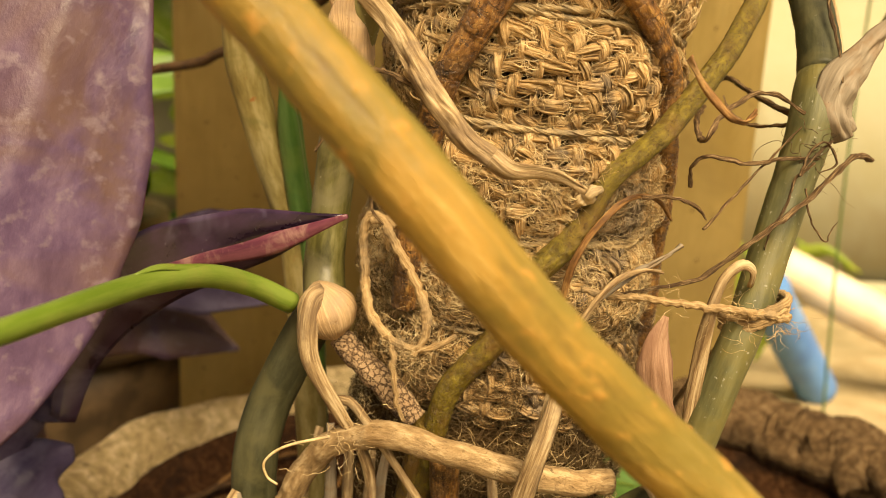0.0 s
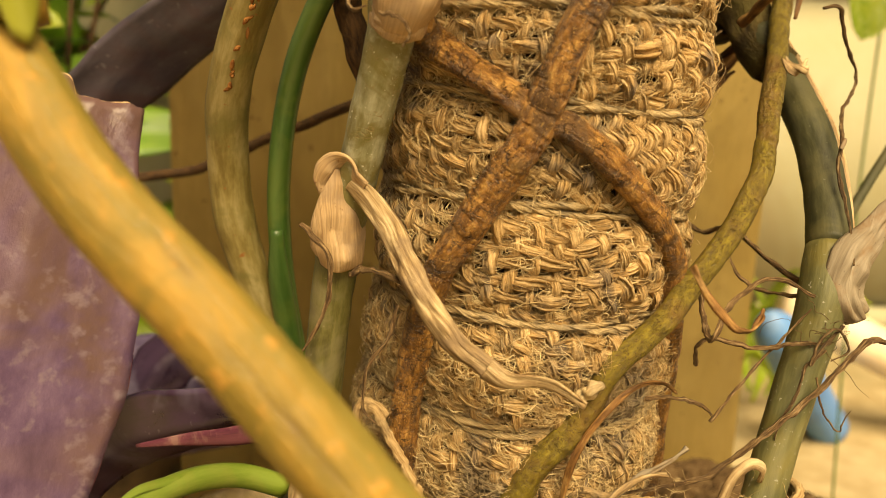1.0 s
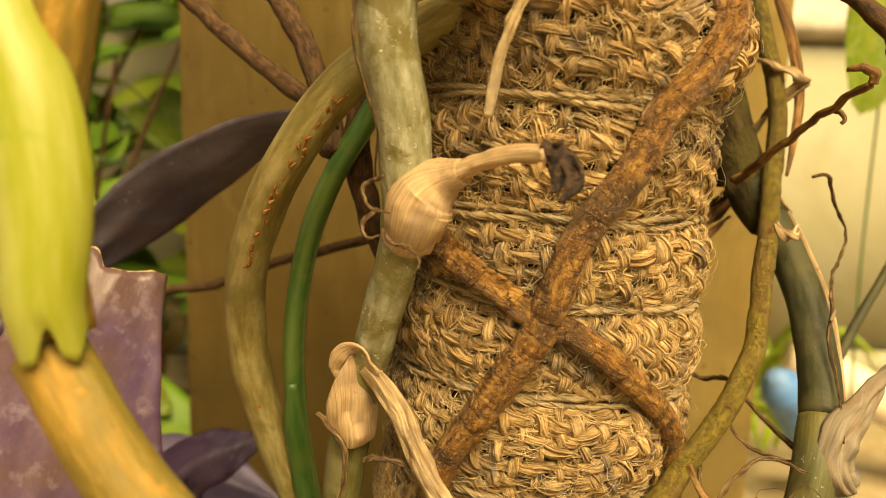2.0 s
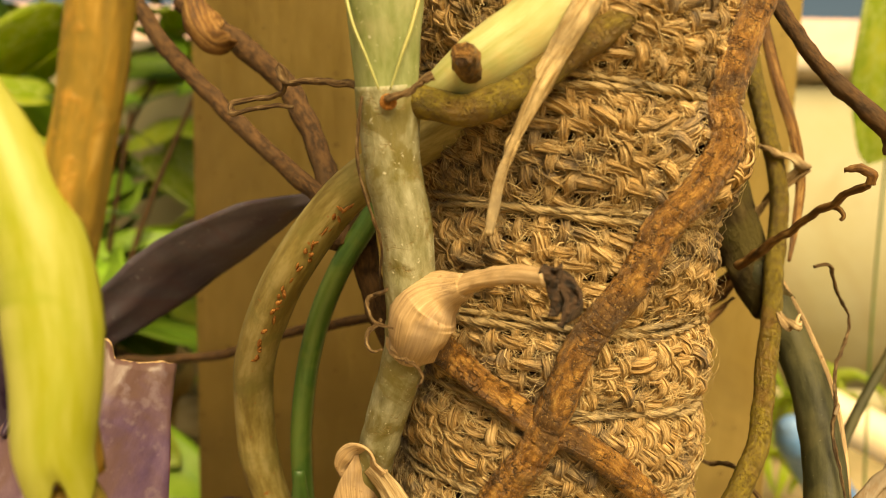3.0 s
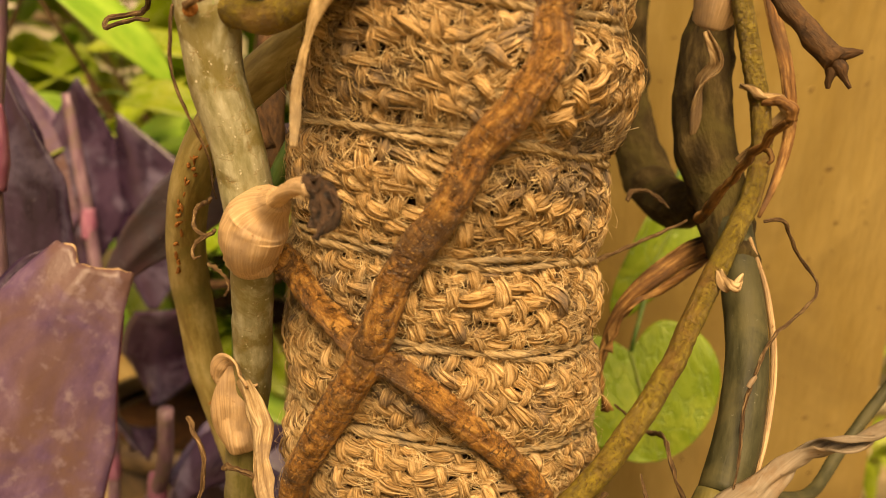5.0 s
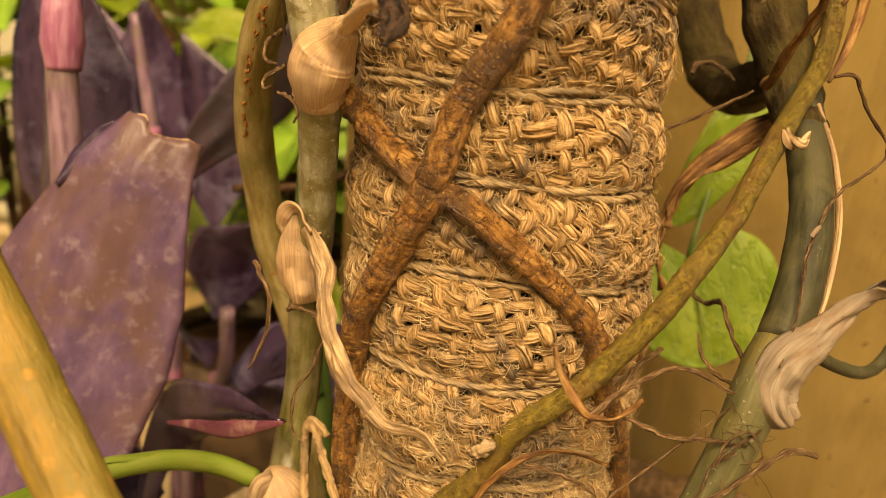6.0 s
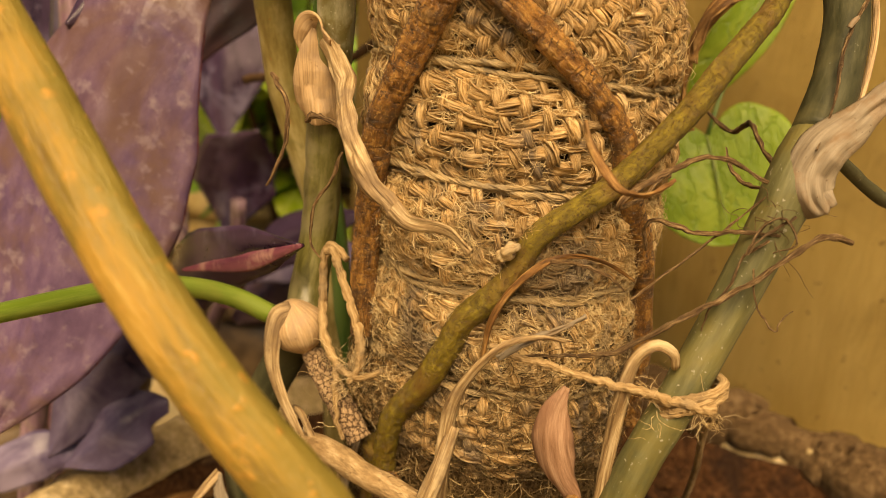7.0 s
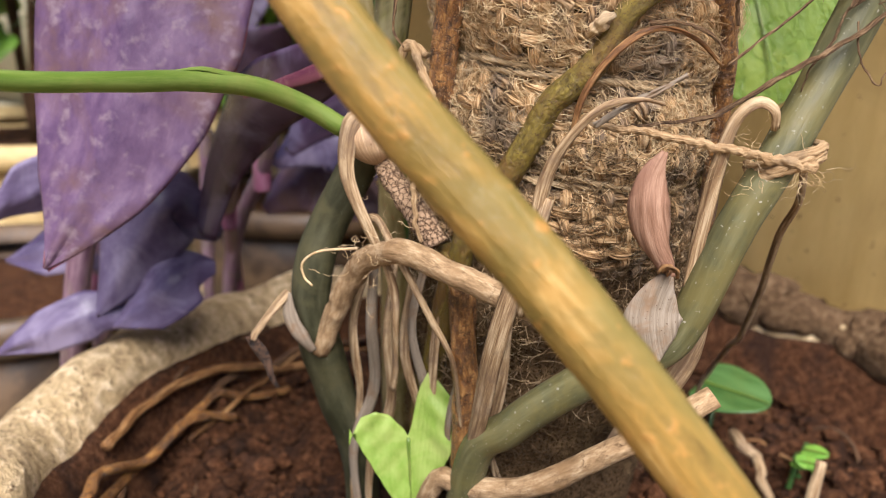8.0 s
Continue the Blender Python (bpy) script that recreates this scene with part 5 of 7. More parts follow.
for pts, r in (([(0.0670, 0.2050, 0.3370), (0.0630, 0.1960, 0.3345), (0.0600, 0.1840, 0.3310), (0.0572, 0.1705, 0.3305), (0.0580, 0.1690, 0.3330), (0.0622, 0.1760, 0.3360), (0.0704, 0.1810, 0.3405), (0.0770, 0.1820, 0.3405), (0.0840, 0.1840, 0.3370)], 0.0011),
               ([(0.1010, 0.1840, 0.3270), (0.0970, 0.1820, 0.3280), (0.0933, 0.1800, 0.3265), (0.0831, 0.1765, 0.3171), (0.0712, 0.1725, 0.3085), (0.0600, 0.1710, 0.3000), (0.0500, 0.1700, 0.2975), (0.040, 0.170, 0.295)], 0.0011),
               ([(0.0611, 0.1760, 0.3100), (0.0660, 0.1790, 0.3150), (0.0713, 0.1820, 0.3200), (0.0780, 0.1840, 0.3270), (0.0850, 0.1850, 0.3350)], 0.0006),
               ([(0.0613, 0.1900, 0.3180), (0.0610, 0.1880, 0.3240), (0.0640, 0.1850, 0.3260), (0.0720, 0.1830, 0.3250), (0.0800, 0.1820, 0.3265), (0.0880, 0.1820, 0.3270)], 0.0008),
               ([(0.0900, 0.1820, 0.3310), (0.0850, 0.1790, 0.3270), (0.0820, 0.1780, 0.3230), (0.0845, 0.1790, 0.3290), (0.0880, 0.1800, 0.3310), (0.0910, 0.1800, 0.3260), (0.0870, 0.1790, 0.3240)], 0.0006),
               ([(0.0860, 0.1800, 0.3260), (0.0815, 0.1790, 0.3220), (0.0800, 0.1780, 0.3160), (0.0770, 0.1770, 0.3110), (0.0760, 0.1770, 0.3060)], 0.0006),
               ([(0.0840, 0.1780, 0.3203), (0.0850, 0.1770, 0.3144), (0.0880, 0.1770, 0.3100), (0.0900, 0.1770, 0.3085), (0.0905, 0.1770, 0.3110), (0.0925, 0.1780, 0.3130)], 0.0004),
               ([(0.0880, 0.1980, 0.3360), (0.0830, 0.2100, 0.3400), (0.0790, 0.2250, 0.3450), (0.0745, 0.2350, 0.3420), (0.0657, 0.2350, 0.3480)], 0.0012),
               ([(0.0870, 0.1950, 0.3340), (0.0800, 0.2050, 0.3330), (0.0760, 0.2100, 0.3360), (0.0745, 0.2120, 0.3400)], 0.0010),
               ([(0.0961, 0.2240, 0.4026), (0.1005, 0.2250, 0.4029), (0.1040, 0.2280, 0.3962), (0.1108, 0.2330, 0.3867), (0.1075, 0.2270, 0.3820), (0.1000, 0.2156, 0.3766), (0.0964, 0.2065, 0.3701), (0.0947, 0.2029, 0.3632), (0.0941, 0.1940, 0.3534), (0.0917, 0.1841, 0.3444)], 0.0008),
               ([(0.0551, 0.2420, 0.3848), (0.0677, 0.2480, 0.3914), (0.0793, 0.2500, 0.3981)], 0.0012),
               ([(0.0624, 0.2520, 0.4016), (0.0640, 0.2530, 0.4045), (0.0690, 0.2530, 0.4045), (0.0740, 0.2540, 0.4007)], 0.0013),
               ([(0.0447, 0.1700, 0.3175), (0.0506, 0.1690, 0.3180), (0.0560, 0.1700, 0.3165), (0.0600, 0.1720, 0.3130)], 0.0009)):
    part("tendril", tube(pts, [r * 0.85, r * 0.62, r * 0.72, r * 0.62, r * 0.3], 14 * len(pts), 8, len(pts) + int(r * 1e4), 0.16, 2, 0.00012, 2, 0.35, 420, flat=0.7), TENDRIL, right, "dry curled brown tendril")
part("curled_strip", ribbon([(0.0497, 0.1637, 0.3472), (0.0517, 0.1612, 0.3433), (0.0545, 0.1601, 0.3393), (0.0580, 0.1605, 0.3361), (0.0618, 0.1628, 0.3349), (0.0645, 0.1661, 0.3354), (0.0671, 0.1698, 0.3375)], [0.0006, 0.0016, 0.0019, 0.0017, 0.0014, 0.0016, 0.0006], (0.35, -0.92, 0.22), 60, 7, 0, (120, 160, 140), (0, 40, 90, 150), 0.0004, 26, 0.0003), DRY_BROWN, right, "curled straw-coloured strip over the root")
part("pale_flake", ribbon([(0.0951, 0.2033, 0.3684), (0.0958, 0.2039, 0.3696), (0.0966, 0.2051, 0.3707)], [0.0009, 0.0013, 0.0009], (0.35, -0.92, 0.22), 12, 5, 0, 120, (0, 20), 0.0004, 27, 0.0001), PAPER_GREY, right, "pale flake of skin on the tendril")
part("dry_scrap", ribbon([(0.0873, 0.2242, 0.3895), (0.0894, 0.2198, 0.3867), (0.0914, 0.2204, 0.3862), (0.0926, 0.2237, 0.3885)], [0.0014, 0.0040, 0.0036, 0.0008], (0.35, -0.92, 0.22), 30, 9, 0, (60, 130, 160), (0, 80, 160), 0.0004, 28, 0.0007), DRY, right, "crumpled dry scrap of sheath")
part("side_shoot", tube([(0.1700, 0.2950, 0.3950), (0.1525, 0.2845, 0.3660), (0.1410, 0.2775, 0.3500), (0.1300, 0.2680, 0.3350), (0.1180, 0.2480, 0.3260), (0.0960, 0.2080, 0.3420)], [0.0015, 0.0017, 0.0018, 0.0016], 50, 10, 66, 0.06, 2), STEM_DARK, right, "thin olive side shoot")
tie = thing("jute_tie", (0.0826, 0.1795, 0.2909), "frayed jute twine tying the grey stem to the pole", "twine")
part("twine", tube([(0.0330, 0.1690, 0.2965), (0.0406, 0.1680, 0.2955), (0.0480, 0.1672, 0.2955), (0.0560, 0.1668, 0.2945), (0.0660, 0.1685, 0.2935), (0.0740, 0.1690, 0.2925), (0.0810, 0.1715, 0.2915)], [0.0007, 0.0008, 0.0008, 0.0009, 0.0010, 0.0012], 120, 12, 71, 0.14, 2, 0.00018, 3, 0.4, 900), TWINE, tie)
for k in range(3):
    a = np.linspace(-2.8, 2.2, 7)
    c, r = np.array([0.0752, 0.1765, 0.2925 - 0.0012 * k]), 0.0068
    part("winding", tube([c + [r * math.cos(q - 0.6), r * math.sin(q - 0.6) * 0.95, 0.0030 * math.cos(q - 0.6)] for q in a], 0.0011, 50, 10, 72 + k, 0.1, 2, 0.0002, 3, 0.3, 1100), TWINE, tie)


def wisp_geo(centre, count, spread, length, seed, r=0.0001, down=0.3):
    """Curly loose hairs round a point."""
    rng = np.random.default_rng(seed)
    geos = []
    for _ in range(count):
        p = np.array(centre) + rng.normal(0, spread, 3)
        d = rng.normal(0, 1, 3) - [0, 0, down]
        l, pts = length * rng.uniform(0.4, 1) / 5, []
        for _k in range(6):
            pts.append(p)
            d = d / np.linalg.norm(d) + rng.normal(0, 0.55, 3)
            p = p + d / np.linalg.norm(d) * l
        geos.append(tube(pts, [r, r * 0.4], 14, 4, 0, caps=False))
    return joined(geos)


tagged(part("rootlet_tangle", wisp_geo((0.0850, 0.1795, 0.3290), 12, 0.0020, 0.020, 79, 0.00010, 0.5), TENDRIL, right, "tangle of thread-thin dry rootlets"), kind="stuff")
tagged(part("frayed_fuzz", joined([wisp_geo((0.0790, 0.1705, 0.2905), 50, 0.0018, 0.008, 74, 0.00005), wisp_geo((0.0680, 0.1685, 0.2930), 30, 0.0030, 0.008, 75, 0.00005), wisp_geo((0.0500, 0.1672, 0.2952), 30, 0.0030, 0.007, 76, 0.00005)]), FIBRE, tie, "frayed jute hairs"), kind="stuff")
loops = thing("twine_loops", (-0.0100, 0.1830, 0.2800), "loose twisted jute twine loops hanging on the pole", "twine")
part("loop", tube([(-0.0095, 0.1820, 0.3060), (-0.0150, 0.1840, 0.3085), (-0.0171, 0.1842, 0.3050), (-0.0168, 0.1835, 0.2979), (-0.0150, 0.1810, 0.2860), (-0.0090, 0.1775, 0.2795), (-0.0010, 0.1740, 0.2790), (0.0060, 0.1725, 0.2830)], [0.0010, 0.0011, 0.0011, 0.0012, 0.0012, 0.0010, 0.0008, 0.0006], 150, 12, 75, 0.08, 2, 0.0001, 2, 0.28, 700), TWINE, loops)
part("loop", tube([(-0.0150, 0.1820, 0.3075), (-0.0125, 0.1805, 0.3080), (-0.0095, 0.1790, 0.3030), (-0.0050, 0.1765, 0.2960), (-0.0015, 0.1750, 0.2880), (-0.0015, 0.1745, 0.2820), (-0.0040, 0.1745, 0.2770)], [0.0011, 0.0011, 0.0011, 0.0012, 0.0012, 0.0007], 130, 12, 76, 0.08, 2, 0.0001, 2, 0.28, 700), TWINE, loops)
part("loop", tube([(-0.0090, 0.1770, 0.2790), (-0.0085, 0.1760, 0.2720), (-0.0075, 0.1755, 0.2660), (-0.0060, 0.1760, 0.2600)], [0.0009, 0.0007, 0.0005], 40, 10, 77, 0.1, 2, 0.0002, 2, 0.3, 900), TWINE, loops)
tagged(part("frayed_fuzz", wisp_geo((-0.0045, 0.1750, 0.2800), 110, 0.0045, 0.011, 78, 0.00005), FIBRE, loops, "frayed jute hairs"), kind="stuff")

# ---- foreground leaf stalk ----
front = thing("leaf_stalk", (0.0750, 0.1050, 0.2450), "thick yellow-orange leaf stalk with a ripening sheath, close by", "leaf stalk")
part("stalk", tube([(0.1300, 0.1500, 0.1500), (0.1000, 0.1200, 0.2050), (0.0760, 0.1040, 0.2460), (0.0600, 0.1000, 0.2655), (0.0405, 0.1005, 0.2845), (0.0290, 0.1010, 0.2945), (0.0155, 0.0995, 0.3075), (0.0020, 0.0995, 0.3218), (-0.0120, 0.1020, 0.3365), (-0.0260, 0.1060, 0.3505), (-0.0425, 0.1110, 0.3655), (-0.0555, 0.1165, 0.3825)],
                   [0.006, 0.0058, 0.0055, 0.0053, 0.0052, 0.0052, 0.0052, 0.0052, 0.0052, 0.0053, 0.0054, 0.0052], 260, 28, 81, 0.012, 12, ridge=(0.030, 0.0085)), YELLOW_STEM, front)
SV, SF, SUV = ribbon([(-0.0520, 0.1098, 0.3835), (-0.0522, 0.1080, 0.3910), (-0.0515, 0.1080, 0.4020), (-0.0530, 0.1095, 0.4150), (-0.0575, 0.1120, 0.4280), (-0.0640, 0.1150, 0.4420)], [0.0115, 0.0145, 0.0160, 0.0150, 0.0110, 0.004], None, 60, 25, 0, (150, 165, 150, 140, 130, 90), (0, 0, 10), 0.0012)
split = np.interp(np.linspace(-1, 1, 25), [-1, -0.6, -0.25, 0.0, 0.12, 0.3, 0.65, 1], [0.0030, -0.0012, -0.0004, 0.0042, 0.0046, 0.0002, -0.0016, 0.0030])
for j in range(25):
    for row in range(10):
        for h in (0, 60 * 25):
            SV[h + row * 25 + j] += np.array([0.0, -0.1, 1.0]) * split[j] * (1 - row / 10) ** 1.5
part("sheath", (SV, SF, SUV), SHEATH_YELLOW, front, "bright yellow-green sheath with a split lower edge")
part("upper_stalk", tube([(-0.0535, 0.1170, 0.3850), (-0.0565, 0.1185, 0.4050), (-0.0530, 0.1190, 0.4250), (-0.0490, 0.1190, 0.4450), (-0.045, 0.119, 0.480)], [0.0046, 0.0046, 0.0044, 0.0044, 0.0044], 40, 20, 83, 0.02), YELLOW_STEM, front, "orange-brown upper stalk")
part("scar", tube([(-0.0590, 0.1040, 0.3925), (-0.0592, 0.1030, 0.3925)], [0.0022, 0.0016], 6, 12, 84, 0.1, 2), BLACK_TIP, front, "dark scar")
# ---- base of the pole: dry leaves, roots, husks ----
crown_root = thing("surface_root", (-0.0400, 0.1870, 0.2200), "pale brown bent root lying across the foot of the pole", "root")
part("root", tube([(-0.0405, 0.1868, 0.2170), (-0.0360, 0.1865, 0.2290), (-0.0310, 0.1850, 0.2410), (-0.0220, 0.1800, 0.2520), (-0.0130, 0.1745, 0.2565), (-0.0040, 0.1712, 0.2575), (0.0090, 0.1690, 0.2545), (0.0240, 0.1690, 0.2510), (0.0360, 0.1715, 0.2480), (0.0450, 0.1760, 0.2465)],
                  [0.0028, 0.0032, 0.0034, 0.0035, 0.0034, 0.0032, 0.0031, 0.0031, 0.0032, 0.0031], 90, 16, 91, 0.06, 2, 0.0002), ROOT_PALE, crown_root)
tagged(part("shredded_bark", wisp_geo((-0.0190, 0.1740, 0.2560), 40, 0.005, 0.008, 92, 0.00009), FIBRE, crown_root, "peeling pale shreds"), kind="stuff")
part("thread", tube([(-0.0230, 0.1740, 0.2560), (-0.0330, 0.1720, 0.2540), (-0.0380, 0.1720, 0.2500), (-0.0375, 0.1720, 0.2460), (-0.0350, 0.1720, 0.2440)], [0.0004, 0.0003], 40, 6, 93, 0.05), FIBRE, crown_root, "pale curling thread")


def dry_strip(points, width, mat, label, curl=140, twist=(0, 60), seed=1, crinkle=0.0003):
    return solo("dry_strip", ribbon(points, width, None, 44, 9, 0, curl, twist, 0.0005, seed, crinkle), mat, label, "dry leaf", "dry strips at the foot of the pole")


dry_strip([(-0.0230, 0.1790, 0.2630), (-0.0190, 0.1760, 0.2640), (-0.0150, 0.1740, 0.2600), (-0.0090, 0.1735, 0.2510), (-0.0020, 0.1740, 0.2400), (0.0040, 0.1760, 0.2290), (0.0060, 0.1790, 0.2150), (0.0070, 0.1820, 0.2000), (0.008, 0.186, 0.170)], [0.003, 0.0036, 0.0032, 0.0034, 0.0036, 0.0030, 0.0026, 0.0024, 0.002], DRY, "narrow grey-brown withered ribbon hanging from the pole", 170, (0, 50, 120), 31)
dry_strip([(0.0240, 0.1640, 0.2500), (0.0262, 0.1620, 0.2660), (0.0285, 0.1600, 0.2820), (0.0320, 0.1590, 0.2920), (0.0380, 0.1610, 0.2995), (0.0450, 0.1650, 0.3020), (0.0500, 0.1670, 0.3015)], [0.0050, 0.0052, 0.0048, 0.0042, 0.0034, 0.0024, 0.0012], DRY, "straw-coloured arching dry leaf strip over the pole's foot", 130, (0, 40, 80), 32)
dry_strip([(0.0724, 0.1730, 0.2980), (0.0715, 0.1705, 0.3020), (0.0679, 0.1690, 0.3035), (0.0640, 0.1685, 0.2990), (0.0620, 0.1690, 0.2880), (0.0610, 0.1695, 0.2760), (0.0600, 0.170, 0.262)], [0.0018, 0.0026, 0.0030, 0.0036, 0.0040, 0.0036, 0.002], DRY, "grey-brown hooked dry leaf strip", 120, (0, 30, 60), 33)
dry_strip([(0.0290, 0.1600, 0.2800), (0.0270, 0.1580, 0.2700), (0.0235, 0.1570, 0.2580), (0.0200, 0.1590, 0.2420), (0.0160, 0.1650, 0.2200), (0.0110, 0.1720, 0.1980)], [0.003, 0.0048, 0.0056, 0.0054, 0.0050, 0.003], DRY, "straw-coloured split dry leaf hanging down", 100, (0, 30), 34)
dry_strip([(0.0365, 0.1640, 0.2960), (0.0430, 0.1655, 0.3010), (0.0480, 0.1660, 0.3040), (0.0536, 0.1670, 0.3080)], [0.0012, 0.0010, 0.0012, 0.0003], PAPER_GREY, "thin white dry straw standing off the pole", 60, (0, 30), 35)
dry_strip([(0.0296, 0.1754, 0.2890), (0.0312, 0.1745, 0.2996), (0.0352, 0.1746, 0.3078), (0.0411, 0.1766, 0.3142), (0.0465, 0.1798, 0.3164), (0.0531, 0.1860, 0.3146), (0.0592, 0.1955, 0.3090)], [0.0006, 0.0011, 0.0014, 0.0013, 0.0012, 0.0010, 0.0005], DRY_BROWN, "thin straw-coloured strip arching over the olive root", 120, (0, 40, 60), 37)
husk = thing("dry_husk", (0.0540, 0.1640, 0.2700), "spoon-shaped dry brown husk with a curled tip on the pole", "husk")
part("husk_blade", ribbon([(0.0515, 0.1660, 0.2920), (0.0500, 0.1640, 0.2870), (0.0505, 0.1630, 0.2800), (0.0525, 0.1635, 0.2730), (0.0550, 0.1650, 0.2680), (0.0565, 0.1650, 0.2650)], [0.0010, 0.0066, 0.0098, 0.0094, 0.0060, 0.003], (0.35, -0.92, 0.22), 40, 11, 0, (60, 90, 100, 110, 150, 120), (0, 10), 0.0006, 41, 0.0003), HUSK_PINK, husk)
part("husk_curl", ribbon([(0.0562, 0.1650, 0.2680), (0.0552, 0.1622, 0.2672), (0.0560, 0.1606, 0.2688), (0.0578, 0.1606, 0.2686), (0.0582, 0.1614, 0.2668)], [0.0034, 0.0030, 0.0026, 0.0020, 0.0006], None, 36, 7, 0, (140, 160, 120), (0, 60), 0.0005, 42, 0.0003), DRY_BROWN, husk, "curled dark end")
part("husk_blade", ribbon([(0.0560, 0.1640, 0.2660), (0.0550, 0.1625, 0.2620), (0.0545, 0.1615, 0.2570), (0.0555, 0.1610, 0.2520), (0.0570, 0.1615, 0.2470)], [0.003, 0.0085, 0.0130, 0.0090, 0.0005], (0.35, -0.92, 0.22), 36, 11, 0, (80, 50, 40, 50, 40), (0, 12), 0.0006, 43, 0.0003), PAPER_GREY, husk, "fan-shaped pale papery husk")
dry_strip([(0.0640, 0.1720, 0.2560), (0.0630, 0.1740, 0.2480), (0.0600, 0.1760, 0.2380), (0.0540, 0.1790, 0.2260), (0.047, 0.183, 0.212)], [0.004, 0.0075, 0.0085, 0.0060, 0.002], DRY, "broad dry brown leaf behind the grey stem", 80, (0, 40), 36)
rng = np.random.default_rng(77)
for k, (x, y) in enumerate(((-0.0250, 0.1900), (-0.0200, 0.1930), (-0.0140, 0.1920), (-0.0090, 0.1900), (-0.0285, 0.1960), (-0.0040, 0.1890), (0.0030, 0.1850), (0.0170, 0.1830))):
    top = 0.252 - 0.004 * (k % 3)
    pts = [(x, y, top), (x + rng.normal(0, 0.002), y - 0.004, top - 0.022), (x + rng.normal(0, 0.003), y + rng.normal(0, 0.002), top - 0.048), (x + rng.normal(-0.002, 0.004), y + 0.006, top - 0.075), (x + rng.normal(-0.003, 0.004), y + 0.008, 0.134)]
    dry_strip(pts, [0.002, 0.0044, 0.0050, 0.0040, 0.002], DRY if k % 3 else PAPER_GREY, "withered leaf strip hanging to the soil", (100, 160, 190), (0, 60 + 20 * k), 50 + k)
for pts, r, mat in (([(-0.0010, 0.1850, 0.2560), (-0.0025, 0.1890, 0.2442), (-0.0054, 0.1915, 0.2217), (-0.0083, 0.1960, 0.2000), (-0.010, 0.200, 0.134)], 0.0034, ROOT_OLIVE),
                    ([(0.0045, 0.1800, 0.2500), (0.0060, 0.1810, 0.2300), (0.0073, 0.1830, 0.2120), (0.008, 0.186, 0.134)], 0.0036, ROOT),
                    ([(0.0700, 0.1790, 0.2330), (0.0560, 0.1720, 0.2215), (0.0476, 0.1705, 0.2158), (0.0297, 0.1700, 0.2015), (0.0134, 0.1710, 0.1955), (0.002, 0.174, 0.190), (-0.012, 0.180, 0.136)], 0.0029, ROOT_PALE)):
    solo("ground_root", tube(pts, [r, r * 1.05, r, r * 0.9], 50, 14, int(r * 1e5), 0.06, 2, 0.0002), mat, "brown root at the foot of the pole", "root", "roots at the foot of the pole")
for k in range(26):
    edge = k < 15
    a0 = math.pi + rng.uniform(-1.0, 0.75) if edge else rng.uniform(0, 2 * math.pi)
    rr = rng.uniform(0.168, 0.181) if edge else rng.uniform(0.09, 0.160)
    lift, pts = rng.uniform(0.006, 0.030) if edge else 0.0, []
    for q in range(6):
        a, r_ = a0 + 0.16 * q * (1 if k % 2 else -1), rr - 0.003 * q * rng.uniform(0.2, 1)
        x, y = AXIS_X + r_ * math.cos(a), AXIS_Y + r_ * math.sin(a)
        pts.append((x, y, soil_height(x, y) + lift * (1 - 0.15 * q) + (0.0005 if 0 < q < 5 else -0.004) + rng.uniform(-0.002, 0.003)))
    solo("soil_root", tube(pts, rng.uniform(0.0008, 0.0022), 50, 10, 300 + k, 0.10, 2, 0.0006), (ROOT, TWIG, DRY_BROWN)[k % 3], "brown root lying on the soil along the pot's rim", "root", "roots on the soil")
scrap = thing("withered_bud", (-0.0450, 0.1780, 0.2300), "small withered grey leaf and pale husk on the dark stem", "withered bud")
part("husk", ribbon([(-0.0465, 0.1785, 0.2375), (-0.0450, 0.1765, 0.2310), (-0.0420, 0.1770, 0.2245), (-0.0395, 0.1800, 0.2200)], [0.002, 0.0060, 0.0070, 0.004], None, 30, 9, 0, (140, 170, 170), (0, 30), 0.0005, 61, 0.0002), PAPER_GREY, scrap, "pale papery husk")
part("stalk", ribbon([(-0.0465, 0.1790, 0.2378), (-0.0490, 0.1750, 0.2335), (-0.0515, 0.1700, 0.2285), (-0.0520, 0.1680, 0.2260)], [0.0028, 0.0032, 0.0026, 0.003], None, 30, 7, 0, 120, (0, 40), 0.0005, 62, 0.0002), DRY, scrap, "shrivelled grey stalk")
part("blade", ribbon([(-0.0525, 0.1680, 0.2270), (-0.0500, 0.1675, 0.2235), (-0.0475, 0.1680, 0.2190), (-0.0440, 0.1690, 0.2125)], [0.003, 0.0052, 0.0036, 0.0005], None, 30, 7, 0, (150, 160, 140, 60), (0, 50), 0.0005, 63, 0.0004), BLACK_TIP, scrap, "shrivelled dark blade")
solo("hanging_tendril", tube([(0.0800, 0.1850, 0.2900), (0.0815, 0.1960, 0.2800), (0.0802, 0.2114, 0.2695), (0.0795, 0.2350, 0.2450), (0.0776, 0.2628, 0.2174), (0.0700, 0.2950, 0.1850), (0.064, 0.320, 0.132)], [0.0009, 0.0010, 0.0010, 0.0010, 0.0011], 60, 8, 95, 0.08, 2, 0.0003), DRY, "thin brown tendril hanging down to the soil", "tendril")

